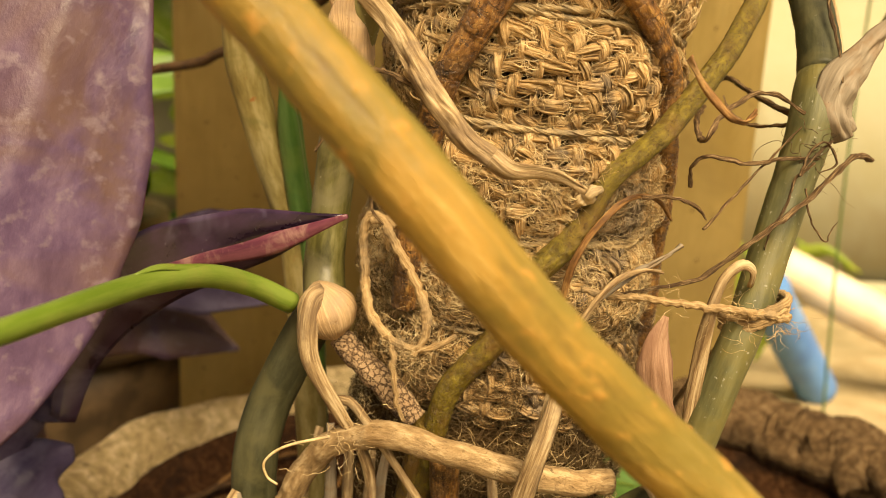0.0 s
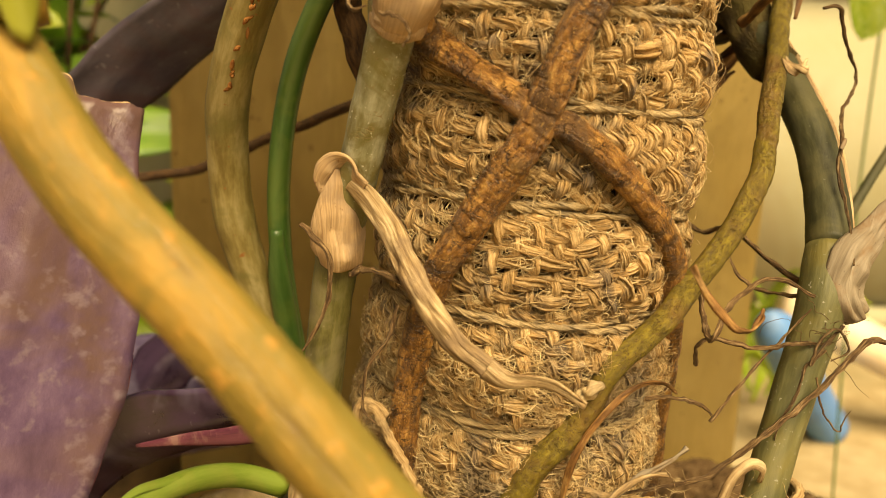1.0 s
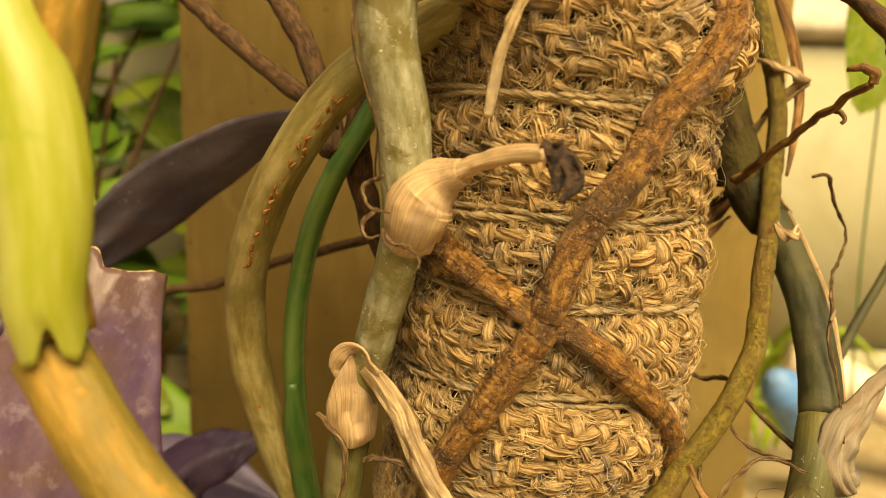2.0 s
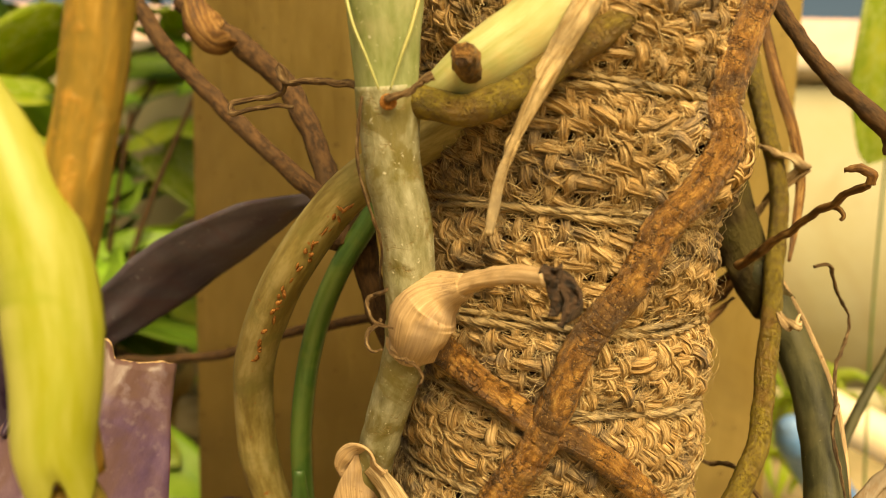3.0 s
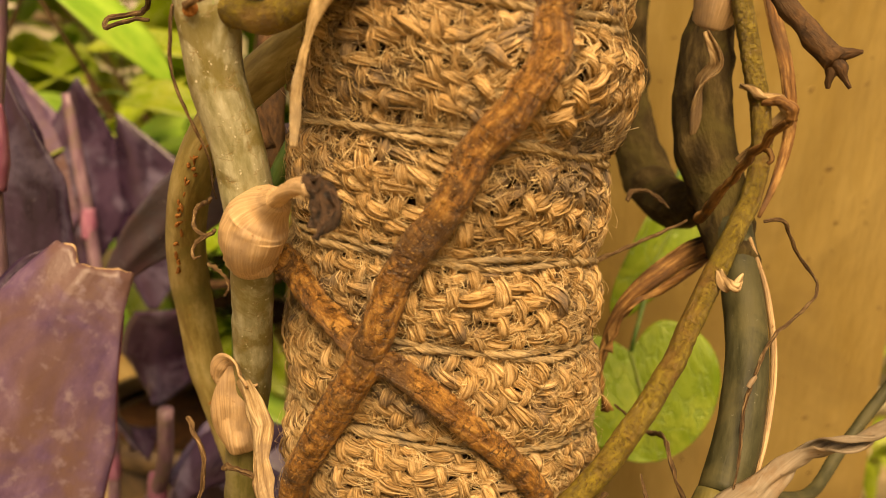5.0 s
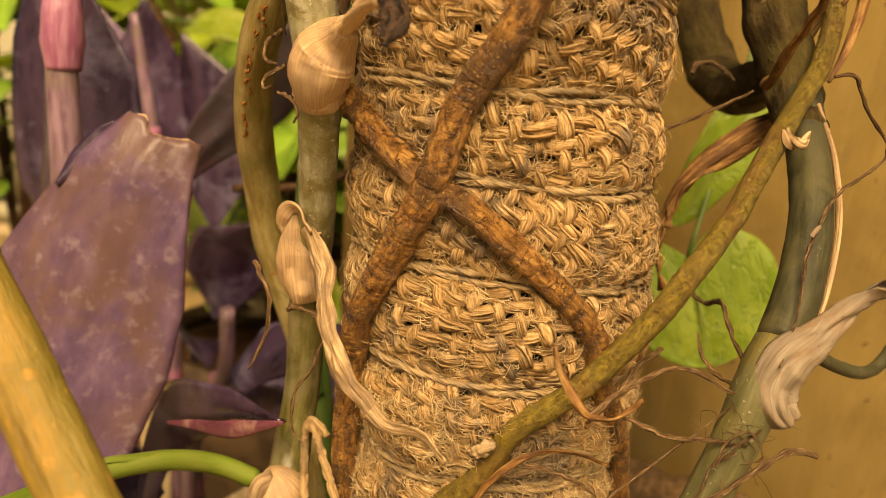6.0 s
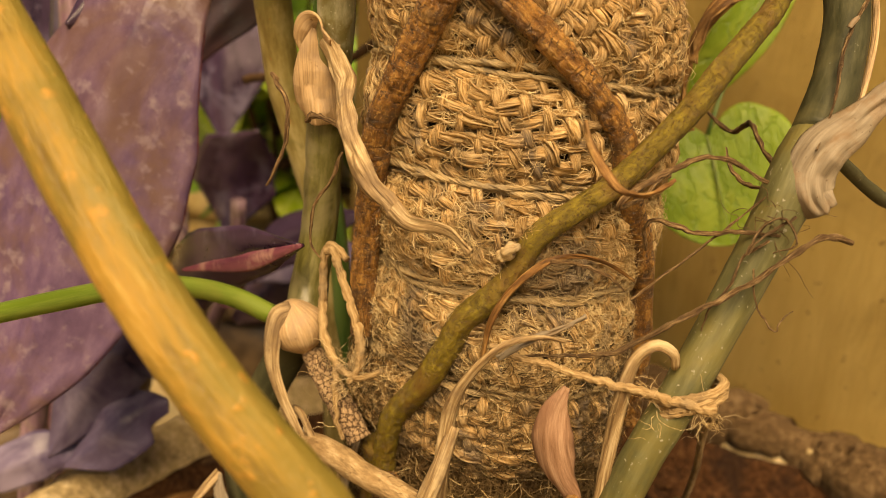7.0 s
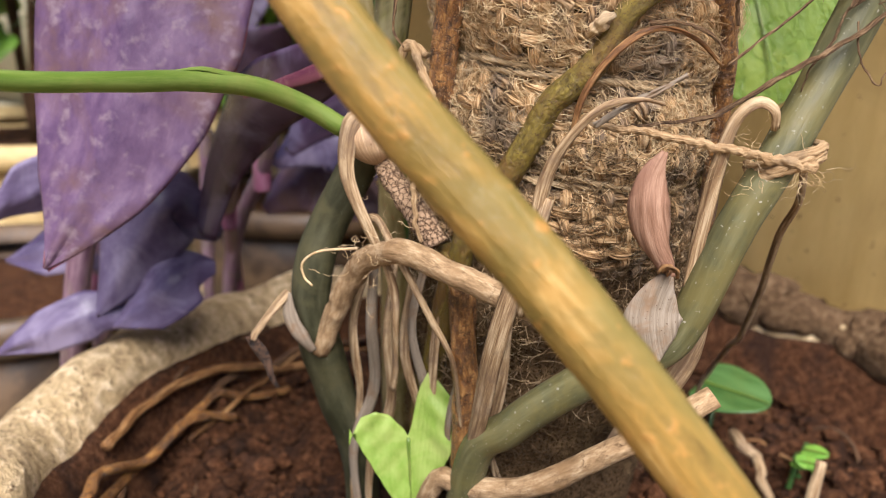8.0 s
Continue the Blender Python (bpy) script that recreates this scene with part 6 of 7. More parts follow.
# ---- twigs ----
dead = thing("dead_twig", (0.0891, 0.2400, 0.4708), "dark dead twig with a ragged broken end", "twig")
part("stick", tube([(0.0720, 0.2500, 0.5000), (0.0850, 0.2300, 0.4690), (0.0920, 0.2190, 0.4540), (0.0990, 0.2110, 0.4440), (0.1040, 0.2070, 0.4390)], [0.0022, 0.0022, 0.0021, 0.0022, 0.0026], 50, 10, 96, 0.16, 2, 0.0003), TWIG, dead)
for d in ((0.0045, -0.0010, 0.0010), (0.0030, -0.0010, -0.0050), (0.0000, 0.000, -0.0060)):
    p = np.array([0.1035, 0.2075, 0.4395])
    part("splinter", tube([p - np.array(d) * 0.3, p + np.array(d) * 0.6, p + np.array(d) * 1.15], [0.0016, 0.0014, 0.0004], 14, 7, int(abs(d[2]) * 1e4), 0.25, 2, 0.0002), TWIG, dead)
forked = thing("forked_twig", (0.0860, 0.2300, 0.4090), "thin dry forked twig with a hooked tip", "twig")
part("stick", tube([(0.0820, 0.2420, 0.4000), (0.0871, 0.2260, 0.4100), (0.0915, 0.2120, 0.4195), (0.0945, 0.2040, 0.4240), (0.0964, 0.1995, 0.4262)], [0.0015, 0.0013, 0.0011, 0.0010, 0.0009], 50, 9, 97, 0.14, 2, 0.0003), DRY_BROWN, forked)
part("hook", tube([(0.0964, 0.1995, 0.4262), (0.0962, 0.1990, 0.4284), (0.0932, 0.2000, 0.4298), (0.0905, 0.2010, 0.4290)], [0.0011, 0.0013, 0.0011, 0.0006], 24, 8, 98, 0.15, 2, 0.0001), DRY_BROWN, forked)
part("spur", tube([(0.0920, 0.2105, 0.4204), (0.0938, 0.2080, 0.4194), (0.0944, 0.2070, 0.4178), (0.0936, 0.207, 0.4168)], [0.0008, 0.0007, 0.0004], 20, 7, 99, 0.15, 2), DRY_BROWN, forked)
for name, pts, r, label in (("thin_branch", [(-0.1240, 0.3100, 0.4850), (-0.1087, 0.2911, 0.4692), (-0.0827, 0.2683, 0.4477), (-0.0594, 0.2480, 0.4308), (-0.0400, 0.2270, 0.4190), (-0.032, 0.220, 0.412)], 0.0030, "dark brown thin branch behind the vine"),
                            ("thin_branch", [(-0.1000, 0.2950, 0.4800), (-0.0818, 0.2819, 0.4688), (-0.0567, 0.2596, 0.4515), (-0.0437, 0.2421, 0.4347), (-0.0345, 0.2270, 0.4170), (-0.032, 0.220, 0.405)], 0.0038, "dark rough thin branch behind the vine"),
                            ("thin_branch", [(-0.1500, 0.3400, 0.3350), (-0.1064, 0.3312, 0.3416), (-0.0876, 0.3223, 0.3479), (-0.0699, 0.3138, 0.3564), (-0.0474, 0.2951, 0.3653), (-0.0150, 0.262, 0.3790)], 0.0021, "thin brown branch in front of the wall"),
                            ("shaded_branch", [(-0.0190, 0.2280, 0.4450), (-0.0240, 0.2270, 0.4250), (-0.0260, 0.2270, 0.4050), (-0.0230, 0.2280, 0.3880), (-0.0150, 0.2300, 0.3700)], 0.0040, "dark brown stem behind the pole")):
    solo(name, tube(pts, [r, r, r * 0.9, r * 0.85], 60, 10, int(r * 1e5), 0.08, 2, 0.0004), TWIG, label, "branch")
solo("dry_scale_leaf", ribbon([(-0.0900, 0.2740, 0.4800), (-0.0860, 0.2700, 0.4700), (-0.0800, 0.2680, 0.4640), (-0.0740, 0.2660, 0.4650)], [0.004, 0.014, 0.014, 0.004], None, 24, 9, 0, (80, 120, 120), (0, 60), 0.0008, 64, 0.0012), DRY_BROWN, "crumpled brown dry leaf on the branch", "dry leaf")
solo("dry_strip", ribbon([(-0.0215, 0.2150, 0.4800), (-0.0225, 0.2120, 0.4640), (-0.0230, 0.2100, 0.4500), (-0.0225, 0.2090, 0.4380)], [0.006, 0.007, 0.006, 0.001], None, 24, 7, 0, (160, 180, 160), (0, 30), 0.0006, 65, 0.0004), DRY, "grey dry leaf strip hanging behind the stem", "dry leaf")

# ---- green petiole with the bud ----
petiole = thing("green_petiole", (-0.0350, 0.1880, 0.2845), "bright green smooth leaf stalk joining the vine", "leaf stalk")
part("stalk", tube([(-0.0730, 0.0750, 0.3030), (-0.0690, 0.0980, 0.3010), (-0.0660, 0.1150, 0.2992), (-0.0620, 0.1380, 0.2980), (-0.0570, 0.1540, 0.2975), (-0.0500, 0.1690, 0.2955), (-0.0430, 0.1810, 0.2905), (-0.0350, 0.1880, 0.2845)], [0.0021, 0.0021, 0.0021, 0.0022, 0.0025, 0.0026, 0.0028, 0.0028], 70, 16, 101, 0.01), PETIOLE, petiole)
part("sheath_edge", ribbon([(-0.0586, 0.1495, 0.3001), (-0.0560, 0.1560, 0.3006), (-0.0530, 0.1620, 0.2994), (-0.0490, 0.1700, 0.2976), (-0.0440, 0.1780, 0.2938)], [0.0004, 0.0030, 0.0042, 0.0044, 0.0030], (0.1, -0.3, 0.95), 30, 9, 0, (60, 130, 150, 150), (0, 0), 0.0004, 2), PETIOLE, petiole, "pale notched edge where the sheath ends")


# ---- purple plant ----
def leaf(name, points, width, mat, parent, side=None, fold=18, curl=0, twist=(0, 0), seed=0, crinkle=0.0004, label="", thick=0.0009):
    return part(name, ribbon(points, width, side, 44, 13, fold, curl, twist, thick, seed, crinkle), mat, parent, label)


purple = thing("purple_plant", (-0.1200, 0.2500, 0.1600), "purple-leaved spiderwort with pink nodes and water-stained leaves", "plant")
BIG = [(-0.0866, 0.2138, 0.3757), (-0.0913, 0.2048, 0.3608), (-0.0987, 0.1953, 0.3352), (-0.1040, 0.1870, 0.3080), (-0.1080, 0.1790, 0.2780), (-0.1140, 0.1700, 0.2520), (-0.1200, 0.1640, 0.2360)]
BV, BF, BUV = ribbon(BIG, [0.0255, 0.0430, 0.0605, 0.0640, 0.0540, 0.0330, 0.0010], (0.35, -0.9, 0.25), 60, 25, 14, 0, (0, 0), 0.0011, 3, 0.0004)
tear = np.random.default_rng(9).normal(0, 0.00014, 25) + np.interp(np.arange(25), [0, 13, 16, 17.5, 24], [0.0022, -0.0030, -0.0030, 0.0008, -0.0002])
for j in range(25):
    for row in range(5):
        for h in (0, 60 * 25):
            BV[h + row * 25 + j] += np.array([0.02, 0.35, 0.94]) * tear[j] * (1 - row / 5)
big = part("leaf", (BV, BF, BUV), PURPLE, purple, "large torn purple leaf with pale water stains")
part("torn_edge", ribbon([tuple(BV[j] + [0, -0.0003, 0.0001]) for j in range(0, 25, 2)], [0.0003, 0.0006, 0.0003, 0.0008, 0.0014, 0.0005, 0.0002], None, 60, 5, 0, 90, (0, 90), 0.0005, 4, 0.0003), PAPER, big, "dry brown torn edge")
for j in (0, 24):
    part("leaf_margin", tube([tuple(BV[i * 25 + j]) for i in range(4, 60, 5)], [0.00028, 0.0003, 0.00022], 60, 6, j), PURPLE_UNDER, big, "pink leaf margin")
part("rolled_margin", ribbon([(-0.1137, 0.1990, 0.3570), (-0.1092, 0.2043, 0.3664), (-0.1039, 0.2094, 0.3732), (-0.0985, 0.2140, 0.3776)], [0.001, 0.0062, 0.0072, 0.0014], (0.35, -0.92, 0.22), 30, 7, 0, (60, 100, 100), (0, 20), 0.0009, 5, 0.0004), PURPLE_DARK, big, "rolled purple margin")
leaf("leaf", [(-0.0440, 0.2560, 0.4160), (-0.0675, 0.2700, 0.4050), (-0.0880, 0.2820, 0.3930), (-0.1120, 0.2930, 0.3770), (-0.1350, 0.2990, 0.3600), (-0.1500, 0.3000, 0.3450)], [0.0020, 0.0190, 0.0270, 0.0300, 0.0240, 0.010], PURPLE_SKY_SHEEN, purple, (0.25, -0.75, -0.6), 12, 0, (0, 0), 6, 0.0006, "dark purple boat-shaped leaf")
folded = leaf("leaf", [(-0.1180, 0.2360, 0.2275), (-0.1120, 0.2350, 0.2480), (-0.0980, 0.2270, 0.2680), (-0.0780, 0.2120, 0.2840), (-0.0480, 0.1950, 0.2980), (-0.0215, 0.1800, 0.3085)], [0.009, 0.0160, 0.0240, 0.0240, 0.0170, 0.0010], PURPLE_DARK, purple, (0.2, -0.6, 0.8), 22, 0, (0, 0), 7, 0.0004, "folded purple leaf pointing at the vine")
part("folded_margin", ribbon([(-0.0740, 0.1990, 0.2880), (-0.0600, 0.1930, 0.2930), (-0.0420, 0.1850, 0.2990), (-0.0205, 0.1785, 0.3088)], [0.0006, 0.0034, 0.0052, 0.0008], None, 30, 7, 0, 60, (0, 10), 0.0008, 8), PURPLE_UNDER, folded, "maroon underside")
STEMS = [((-0.1980, 0.2350, 0.0300), (-0.1850, 0.2350, 0.1800), (-0.1480, 0.2300, 0.3000), (-0.1390, 0.2270, 0.3500), (-0.1400, 0.2280, 0.4000), (-0.1430, 0.236, 0.450), (-0.148, 0.24, 0.50)),
         ((-0.2050, 0.3700, 0.0300), (-0.1900, 0.3550, 0.1700), (-0.1500, 0.3300, 0.2400), (-0.1400, 0.3200, 0.2800)),
         ((-0.2050, 0.3900, 0.0300), (-0.1950, 0.3650, 0.1600), (-0.1600, 0.3100, 0.2120), (-0.1350, 0.2750, 0.2300), (-0.1100, 0.2450, 0.2560)),
         ((-0.1950, 0.2600, 0.0300), (-0.1850, 0.2500, 0.1900), (-0.1790, 0.2540, 0.2300)),
         ((-0.265, 0.430, 0.020), (-0.262, 0.430, 0.200), (-0.270, 0.430, 0.300), (-0.290, 0.430, 0.420))]
for k, pts in enumerate(STEMS):
    s = part("stem", tube(pts, [0.0040, 0.0042, 0.0040, 0.0036] if k else [0.0050, 0.0052, 0.0054, 0.0050], 50, 14, 110 + k, 0.02), PURPLE_STEM, purple, "mauve stem")
    P = spline(pts, 11)
    for q in ((4, 8) if k else ()):
        part("node", tube([P[q] - [0, 0, 0.010], P[q], P[q] + [0, 0, 0.009]], [0.0044, 0.0048, 0.0040], 14, 14, k + q, 0.02), PINK, s, "pink leaf sheath")
part("node", tube([(-0.1390, 0.2275, 0.3900), (-0.1392, 0.2278, 0.3990), (-0.1396, 0.2285, 0.4080), (-0.1402, 0.2295, 0.4180)], [0.0058, 0.0070, 0.0068, 0.0052], 20, 18, 3, 0.02), PINK, purple, "large pink leaf sheath")
leaf_rng = np.random.default_rng(5)
SPRAY = [((-0.118, 0.246, 0.225), (-0.132, 0.228, 0.236), (-0.152, 0.214, 0.196), 0.030), ((-0.116, 0.240, 0.215), (-0.128, 0.222, 0.208), (-0.146, 0.216, 0.192), 0.024), ((-0.140, 0.224, 0.192), (-0.160, 0.208, 0.194), (-0.185, 0.196, 0.180), 0.018),
         ((-0.165, 0.350, 0.205), (-0.135, 0.360, 0.228), (-0.095, 0.372, 0.205), 0.040), ((-0.145, 0.245, 0.290), (-0.164, 0.255, 0.360), (-0.172, 0.262, 0.440), 0.052), ((-0.190, 0.280, 0.290), (-0.210, 0.290, 0.370), (-0.215, 0.295, 0.460), 0.052), ((-0.150, 0.335, 0.235), (-0.120, 0.345, 0.252), (-0.075, 0.352, 0.236), 0.034),
         ((-0.120, 0.300, 0.250), (-0.100, 0.310, 0.275), (-0.070, 0.315, 0.285), 0.024),
         ((-0.180, 0.255, 0.220), (-0.195, 0.235, 0.235), (-0.205, 0.215, 0.225), 0.028), ((-0.176, 0.250, 0.200), (-0.195, 0.240, 0.212), (-0.220, 0.235, 0.200), 0.026),
         ((-0.285, 0.430, 0.300), (-0.284, 0.430, 0.370), (-0.282, 0.430, 0.430), 0.052), ((-0.230, 0.430, 0.290), (-0.240, 0.440, 0.355), (-0.262, 0.440, 0.410), 0.056), ((-0.310, 0.410, 0.300), (-0.312, 0.415, 0.370), (-0.330, 0.420, 0.440), 0.064),
         ((-0.225, 0.425, 0.230), (-0.215, 0.420, 0.270), (-0.190, 0.410, 0.300), 0.050), ((-0.240, 0.420, 0.200), (-0.225, 0.400, 0.225), (-0.200, 0.385, 0.215), 0.034)]
for k, (a, b, c, w) in enumerate(SPRAY):
    leaf("leaf", [a, tuple((np.array(a) + b) / 2 + [0, 0, 0.004]), b, c], [0.006, w * 1.15, w, 0.001], (PURPLE_BLUE if k in (0, 1, 2, 6, 8, 9) else PURPLE_DARK if k % 3 else PURPLE), purple, (0.2, -0.8, 0.5), 20, 0, (0, leaf_rng.uniform(-40, 40)), k, 0.0005)


# ---- green leaves ----
def heart_geo(base, tip, width, normal, seed=0, fold=10, droop=0.15, lobe=0.22, n=40, m=15):
    """A heart-shaped blade from stalk joint to tip, folded a little on its midrib."""
    base, tip, normal = np.array(base), np.array(tip), np.array(normal, float)
    L = np.linalg.norm(tip - base)
    t = (tip - base) / L
    side = np.cross(t, normal)
    side /= np.linalg.norm(side)
    up = np.cross(side, t)
    rng_ = np.random.default_rng(seed)
    u = np.linspace(0, 1, n)
    half = width / 2 * np.sqrt(np.clip(1 - (2 * np.clip(u * 0.93 + 0.07, 0, 1) ** 0.72 - 1) ** 2, 0, 1)) * (1 - 0.12 * u)
    x = np.linspace(-1, 1, m)
    back = lobe * L * np.sin(np.pi * 0.80 * np.abs(x))[None] * np.clip(1 - u[:, None] * 2.4, 0, 1) ** 1.2
    wave = 0.015 * L * np.sin(u[:, None] * 9 + x[None] * 3 + seed) * np.abs(x)[None]
    V = base + (u[:, None] * L - back)[..., None] * t + (x[None] * half[:, None])[..., None] * side + (np.abs(x)[None] * half[:, None] * math.tan(radians(fold)) + wave - droop * L * (u[:, None] ** 2))[..., None] * up
    top = V.reshape(-1, 3)
    low = (V - up * 0.0006).reshape(-1, 3)
    h = n * m
    F = []
    for i in range(n - 1):
        for j in range(m - 1):
            q = [i * m + j, i * m + j + 1, (i + 1) * m + j + 1, (i + 1) * m + j]
            F += [q, [h + k for k in q[::-1]]]
    edge = [j for j in range(m)] + [i * m + m - 1 for i in range(1, n)] + [(n - 1) * m + j for j in range(m - 2, -1, -1)] + [i * m for i in range(n - 2, 0, -1)]
    for a, b in zip(edge, edge[1:] + edge[:1]):
        F.append([b, a, h + a, h + b])
    uv = np.stack(np.broadcast_arrays(x[None] * half[:, None], u[:, None] * L), -1).reshape(-1, 2)
    return np.concatenate([top, low]), F, np.concatenate([uv, uv])


def heart_leaf(name, base, tip, width, normal, mat, label, foot, seed=0, **more):
    ob = thing(name, foot, label, "leaf")
    part("blade", heart_geo(base, tip, width, normal, seed, **more), mat, ob)
    base_ = np.array(base)
    part("midrib", tube([base_ + np.array(normal) * 0.0004, (base_ + tip) / 2 + np.array(normal) * 0.0003, np.array(tip)], [0.0007, 0.0005, 0.0002], 20, 6), PETIOLE, ob)
    part("stalk", tube([foot, (np.array(foot) + base_) / 2 + [0.004, 0.022, 0.0], base_], [0.0012, 0.0011, 0.0010], 24, 8), STEM_GREEN, ob)
    return ob


heart_leaf("green_leaf", (0.0790, 0.3680, 0.3900), (0.0590, 0.3500, 0.3420), 0.026, (0.45, -0.85, 0.2), QUILTED, "bright green quilted leaf behind the pole", (0.090, 0.372, 0.520), 1, n=60, m=25)
heart_leaf("green_leaf", (0.0640, 0.3500, 0.3290), (0.0800, 0.3350, 0.2900), 0.066, (0.10, -0.9, 0.4), QUILTED, "broad bright green quilted leaf hanging behind the pole", (0.084, 0.375, 0.520), 2, n=60, m=25)
heart_leaf("green_leaf", (0.3300, 0.6400, 0.5600), (0.3080, 0.6000, 0.4300), 0.070, (0.1, -0.95, 0.2), GREEN, "green leaf of a tall plant by the pillar", (0.36, 0.66, 0.001), 9)
def arrow_geo(base, tip, width, normal, fold=16, n=26, m=31):
    """An arrow-shaped blade: a wedge to the tip and two uneven lobes behind the stalk joint."""
    base, tip, normal = np.array(base), np.array(tip), np.array(normal, float)
    L = np.linalg.norm(tip - base)
    t = (tip - base) / L
    side = np.cross(t, normal)
    side /= np.linalg.norm(side)
    up = np.cross(side, t)
    x = np.linspace(-1, 1, m)
    back = np.where(x < 0, np.interp(-x, [0, 0.06, 0.22, 0.40, 0.60, 0.85, 1], [0, 0.10, 0.50, 0.68, 0.58, 0.38, 0.16]), np.interp(x, [0, 0.06, 0.30, 0.55, 0.80, 0.92, 1], [0, 0.06, 0.24, 0.30, 0.24, 0.12, -0.02]))
    front = 1 - 1.14 * np.abs(x) ** 1.05
    v = np.linspace(0, 1, n)
    along_ = -back[None] + (front + back)[None] * v[:, None]
    rise = np.abs(x)[None] * width / 2 * math.tan(radians(fold)) + 0.035 * L * np.sin(x[None] * 7 + along_ * 6) * np.abs(x)[None] + 0.014 * L * np.cos(along_ * 22 - np.abs(x)[None] * 12)
    V = base + (along_ * L)[..., None] * t + (x[None] * width / 2 * np.ones((n, 1)))[..., None] * side + rise[..., None] * up
    top, low, h = V.reshape(-1, 3), (V - up * 0.0005).reshape(-1, 3), n * m
    F = []
    for i in range(n - 1):
        for j in range(m - 1):
            q = [i * m + j, i * m + j + 1, (i + 1) * m + j + 1, (i + 1) * m + j]
            F += [q, [h + k for k in q[::-1]]]
    edge = [j for j in range(m)] + [i * m + m - 1 for i in range(1, n)] + [(n - 1) * m + j for j in range(m - 2, -1, -1)] + [i * m for i in range(n - 2, 0, -1)]
    for a, b in zip(edge, edge[1:] + edge[:1]):
        F.append([b, a, h + a, h + b])
    uv = np.stack([np.broadcast_to(x * width / 2, (n, m)), along_ * L], -1).reshape(-1, 2)
    return np.concatenate([top, low]), F, np.concatenate([uv, uv])


young = thing("young_leaf", (-0.006, 0.196, 0.140), "pale lime green young arrow-shaped leaf over the soil", "leaf")
part("blade", arrow_geo((-0.0090, 0.1823, 0.1993), (-0.0043, 0.1775, 0.1726), 0.0325, (0.30, -0.90, 0.25)), LIME, young)
part("midrib", tube([(-0.0088, 0.1820, 0.1990), (-0.0066, 0.1799, 0.1860), (-0.0043, 0.1775, 0.1728)], [0.0006, 0.0004, 0.0002], 16, 6), PETIOLE, young, "pale midrib")
part("stalk", tube([(-0.006, 0.196, 0.140), (-0.0055, 0.193, 0.170), (-0.0090, 0.1832, 0.1990)], [0.0012, 0.0011, 0.0010], 24, 8), PETIOLE, young)
heart_leaf("round_leaf", (0.0700, 0.3200, 0.1720), (0.0960, 0.3080, 0.1740), 0.030, (0, -0.35, 0.93), STEM_GREEN, "small round green seedling leaf over the soil", (0.075, 0.322, 0.134), 4, fold=4, droop=0.05, lobe=0.05)
for k, (x, y) in enumerate(((0.108, 0.300), (0.116, 0.300), (0.112, 0.310))):
    heart_leaf("seedling", (x, y, 0.156), (x + 0.008 * (-1) ** k, y - 0.005, 0.159), 0.008, (0, -0.4, 0.9), GREEN_DEEP, "tiny green seedling leaf on the soil", (x, y + 0.001, 0.136), 5 + k, fold=4, droop=0.05, lobe=0.05)
solo("dead_stub", tube([(0.108, 0.262, 0.128), (0.111, 0.268, 0.158), (0.113, 0.274, 0.172)], [0.0022, 0.0022, 0.0020], 20, 10, 131, 0.1, 2), DRY, "dry cut plant stub in the soil", "stub")
solo("soil_root", tube([(0.085, 0.318, 0.152), (0.095, 0.306, 0.150), (0.098, 0.296, 0.146), (0.104, 0.288, 0.136)], [0.0026, 0.0022, 0.0016], 40, 10, 132, 0.08, 2, 0.0006), DRY, "pale dry root on the soil", "root", "roots on the soil")


# ---- far foliage and pots ----
def strap_plant(x, y, z, count, length, width, mat, label, seed, lean=0.6):
    r_ = np.random.default_rng(seed)
    ob = thing("leafy_plant", (x, y, z), label, "plant")
    for k in range(count):
        a = r_.uniform(0, 2 * math.pi)
        l, d = length * r_.uniform(0.6, 1.1), np.array([math.cos(a), math.sin(a), 0])
        b = np.array([x, y, z]) + r_.normal(0, 0.03, 3) * [1, 1, 0.3]
        p = [b, b + d * l * 0.25 * lean + [0, 0, l * 0.45], b + d * l * 0.65 * lean + [0, 0, l * 0.62], b + d * l * 1.05 * lean + [0, 0, l * r_.uniform(0.25, 0.55)]]
        part("leaf", ribbon(p, [width * 0.25, width * 0.95, width * 1.25, width * 0.9, 0.002], None, 22, 7, 9, 0, (0, r_.uniform(-70, 70)), 0.001, k), mat[k % len(mat)], ob)
    return ob


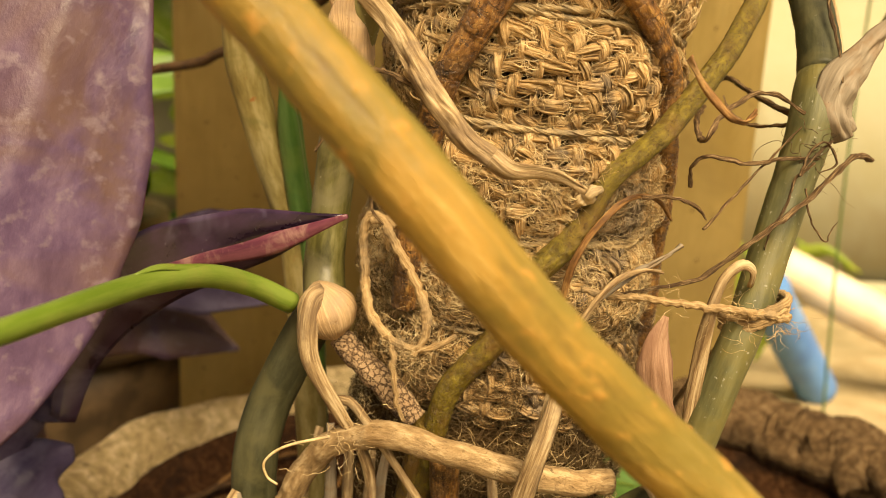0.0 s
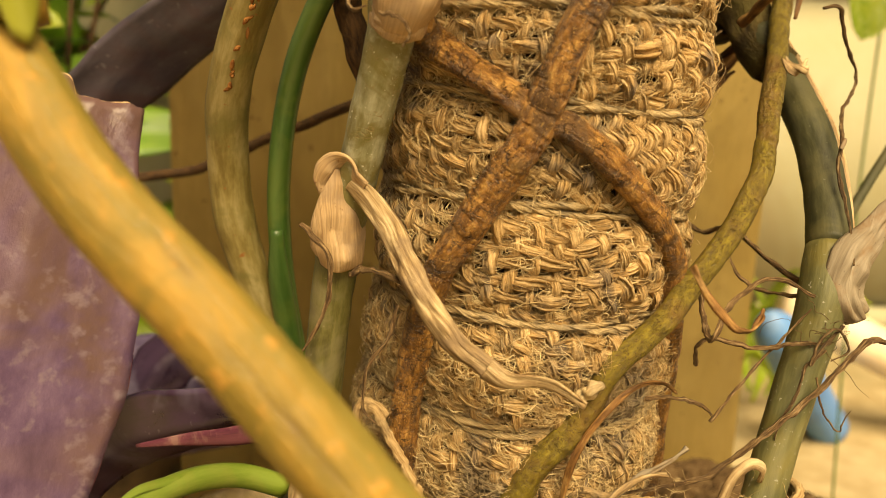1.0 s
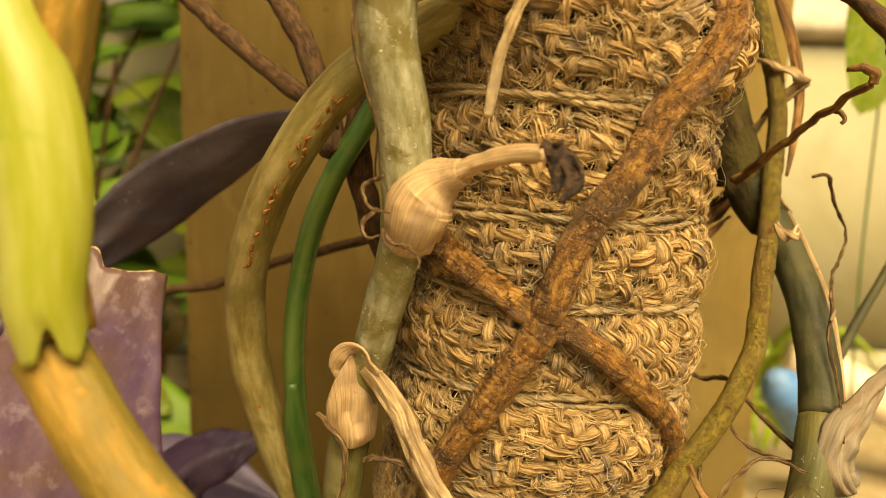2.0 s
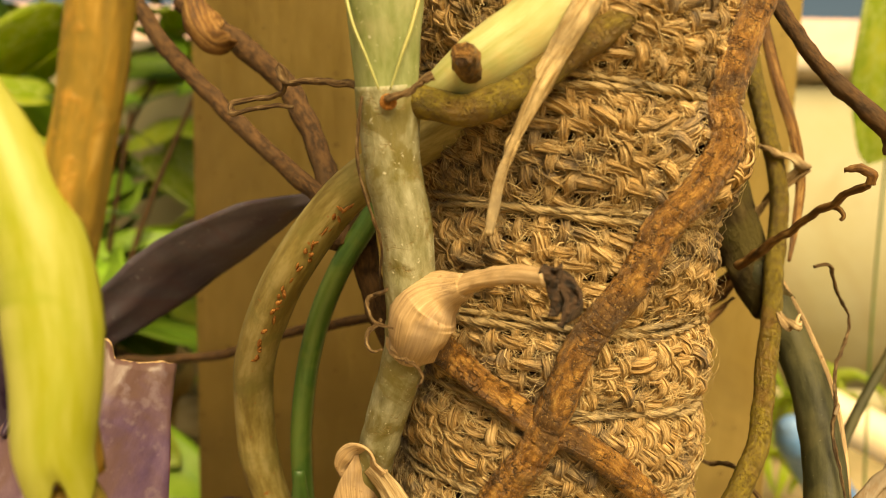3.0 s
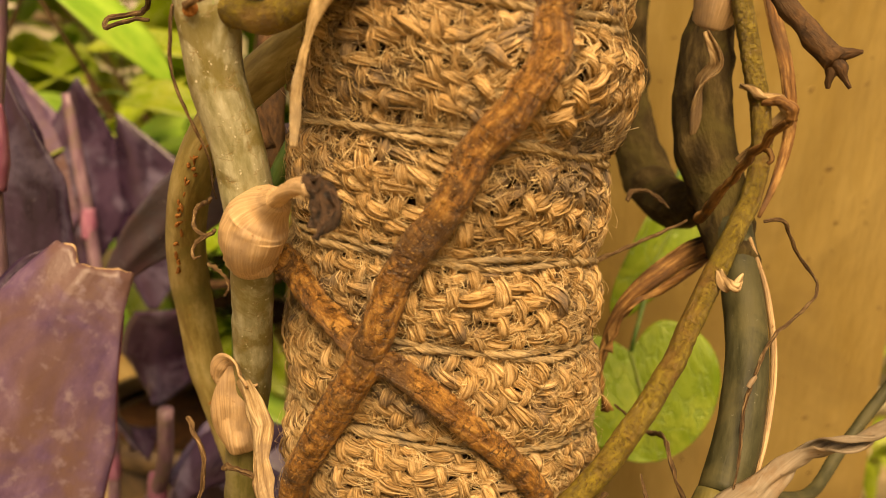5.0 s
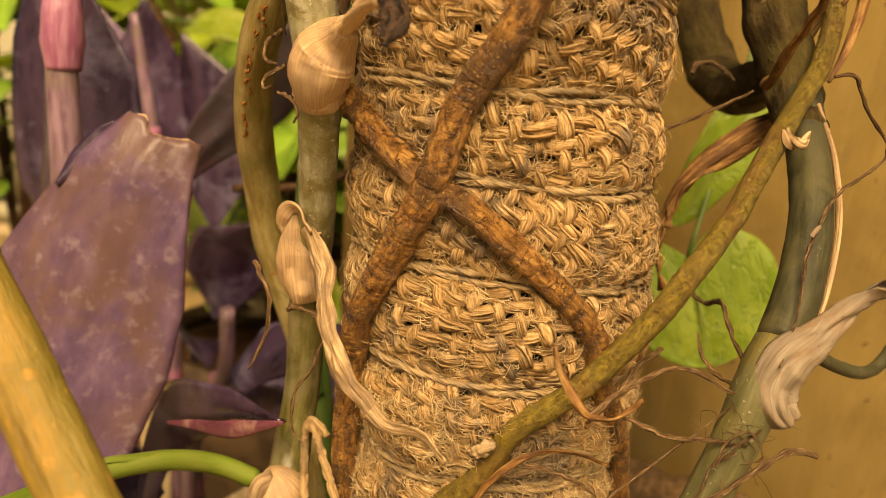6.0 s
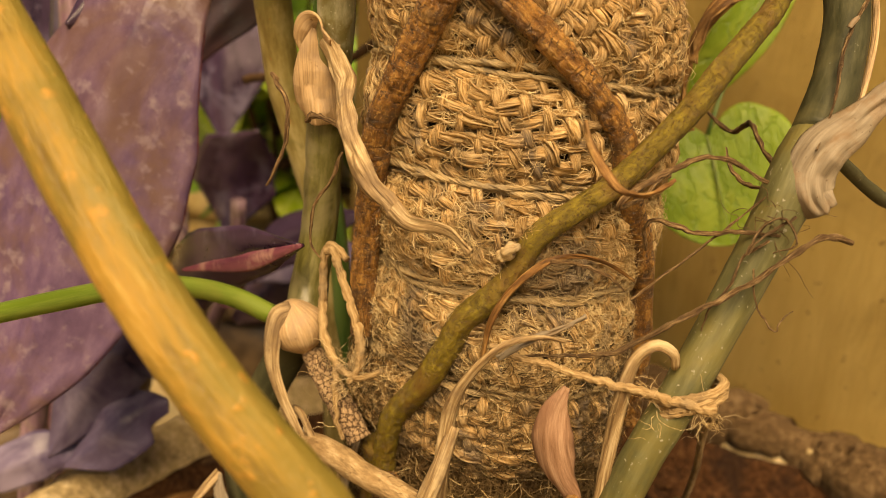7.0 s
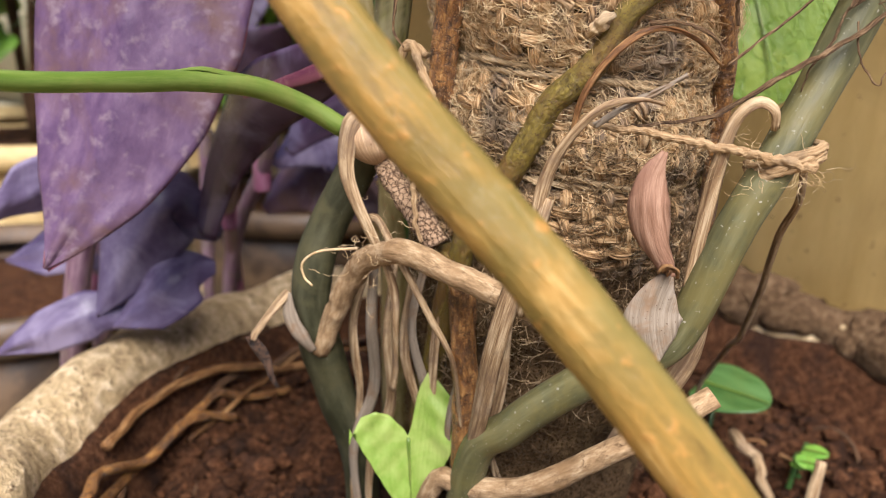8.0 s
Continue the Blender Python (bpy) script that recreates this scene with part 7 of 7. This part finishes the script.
def leafy_bush(x, y, z, count, height, spread, mats, label, seed):
    """A bush of arching stems with broad pointed leaves."""
    r_ = np.random.default_rng(seed)
    ob = thing("leafy_plant", (x, y, z), label, "plant")
    stems = []
    for k in range(6):
        a = r_.uniform(0, 2 * math.pi)
        d = np.array([math.cos(a), math.sin(a), 0]) * spread * r_.uniform(0.3, 1.0)
        h = height * r_.uniform(0.7, 1.1)
        pts = spline([(x, y, z), (x + d[0] * 0.3, y + d[1] * 0.3, z + h * 0.5), (x + d[0], y + d[1], z + h)], 20)
        stems.append(pts)
        part("stem", tube(pts, [0.0035, 0.0025, 0.0015], 20, 8, k), TWIG, ob, "thin dark stem")
    for k in range(count):
        p = stems[k % 6][r_.integers(4, 20)]
        a = r_.uniform(0, 2 * math.pi)
        l = r_.uniform(0.065, 0.115)
        d = np.array([math.cos(a), math.sin(a), r_.uniform(-0.7, 0.5)])
        d /= np.linalg.norm(d)
        b = p + d * r_.uniform(0.02, 0.05)
        leaf_ = part("leaf", heart_geo(b, b + d * l, l * r_.uniform(0.45, 0.62), (r_.normal(0, 0.5), -0.5 + r_.normal(0, 0.4), 1.0), k, 12, 0.2, 0.06, 14, 9), mats[k % len(mats)], ob)
        part("leaf_stalk", tube([p, (p + b) / 2 + [0, 0, 0.003], b], [0.0011, 0.0009], 8, 5), STEM_GREEN, leaf_)
    return ob


leafy_bush(-0.42, 0.80, 0.16, 80, 0.55, 0.26, (GREEN, GREEN_DEEP, GREEN), "dense bright green bush with broad pointed leaves", 1)
leafy_bush(-0.30, 0.62, 0.13, 55, 0.40, 0.16, (GREEN, GREEN_DEEP, GREEN_DEEP), "green plant with broad pointed leaves", 2)
leafy_bush(-0.62, 0.62, 0.15, 70, 0.55, 0.24, (GREEN, GREEN_DEEP), "tall green plant with broad pointed leaves", 3)
leafy_bush(-0.75, 1.10, 0.002, 100, 0.90, 0.45, (GREEN, GREEN, GREEN_DEEP), "tall leafy green bush before the yard wall", 6)
leafy_bush(-0.28, 1.12, 0.002, 90, 0.80, 0.22, (GREEN, GREEN_DEEP, GREEN), "leafy green bush behind the pillar", 7)
strap_plant(0.36, 0.92, 0.03, 12, 0.12, 0.014, (GREEN,), "low green grassy plant by the wall", 4)
strap_plant(0.47, 1.10, 0.02, 14, 0.20, 0.014, (GREEN,), "thin green weeds by the wall", 5)


def garden_pot(x, y, r, h, mat, label):
    ob = thing("garden_pot", (x, y, 0.001), label, "pot")
    part("body", revolve([(r * 0.7, 0.001), (r * 0.85, h * 0.5), (r * 0.96, h * 0.88), (r * 0.9, h * 0.88), (r * 0.8, h * 0.5), (0.01, h * 0.4)], x, y, 48), mat, ob)
    part("rim", revolve([(r * 0.94, h * 0.86), (r * 1.04, h * 0.87), (r * 1.06, h * 0.93), (r * 1.04, h), (r * 0.96, h), (r * 0.93, h * 0.93)], x, y, 48), mat, ob)
    part("soil", revolve([(r * 0.95, h * 0.87), (r * 0.5, h * 0.875), (0.001, h * 0.88)], x, y, 32, 0.002, 1, 0.004), SOIL, ob)
    return ob


garden_pot(-0.30, 0.62, 0.11, 0.15, DARK_POT, "dark brown plant pot")
garden_pot(-0.42, 0.80, 0.13, 0.19, TAN_POT, "tan clay plant pot")
garden_pot(-0.62, 0.62, 0.13, 0.17, TAN_POT, "tan clay plant pot beside the green plant")
garden_pot(-0.33, 0.33, 0.09, 0.15, DARK_POT, "dark plant pot beside the large pot")
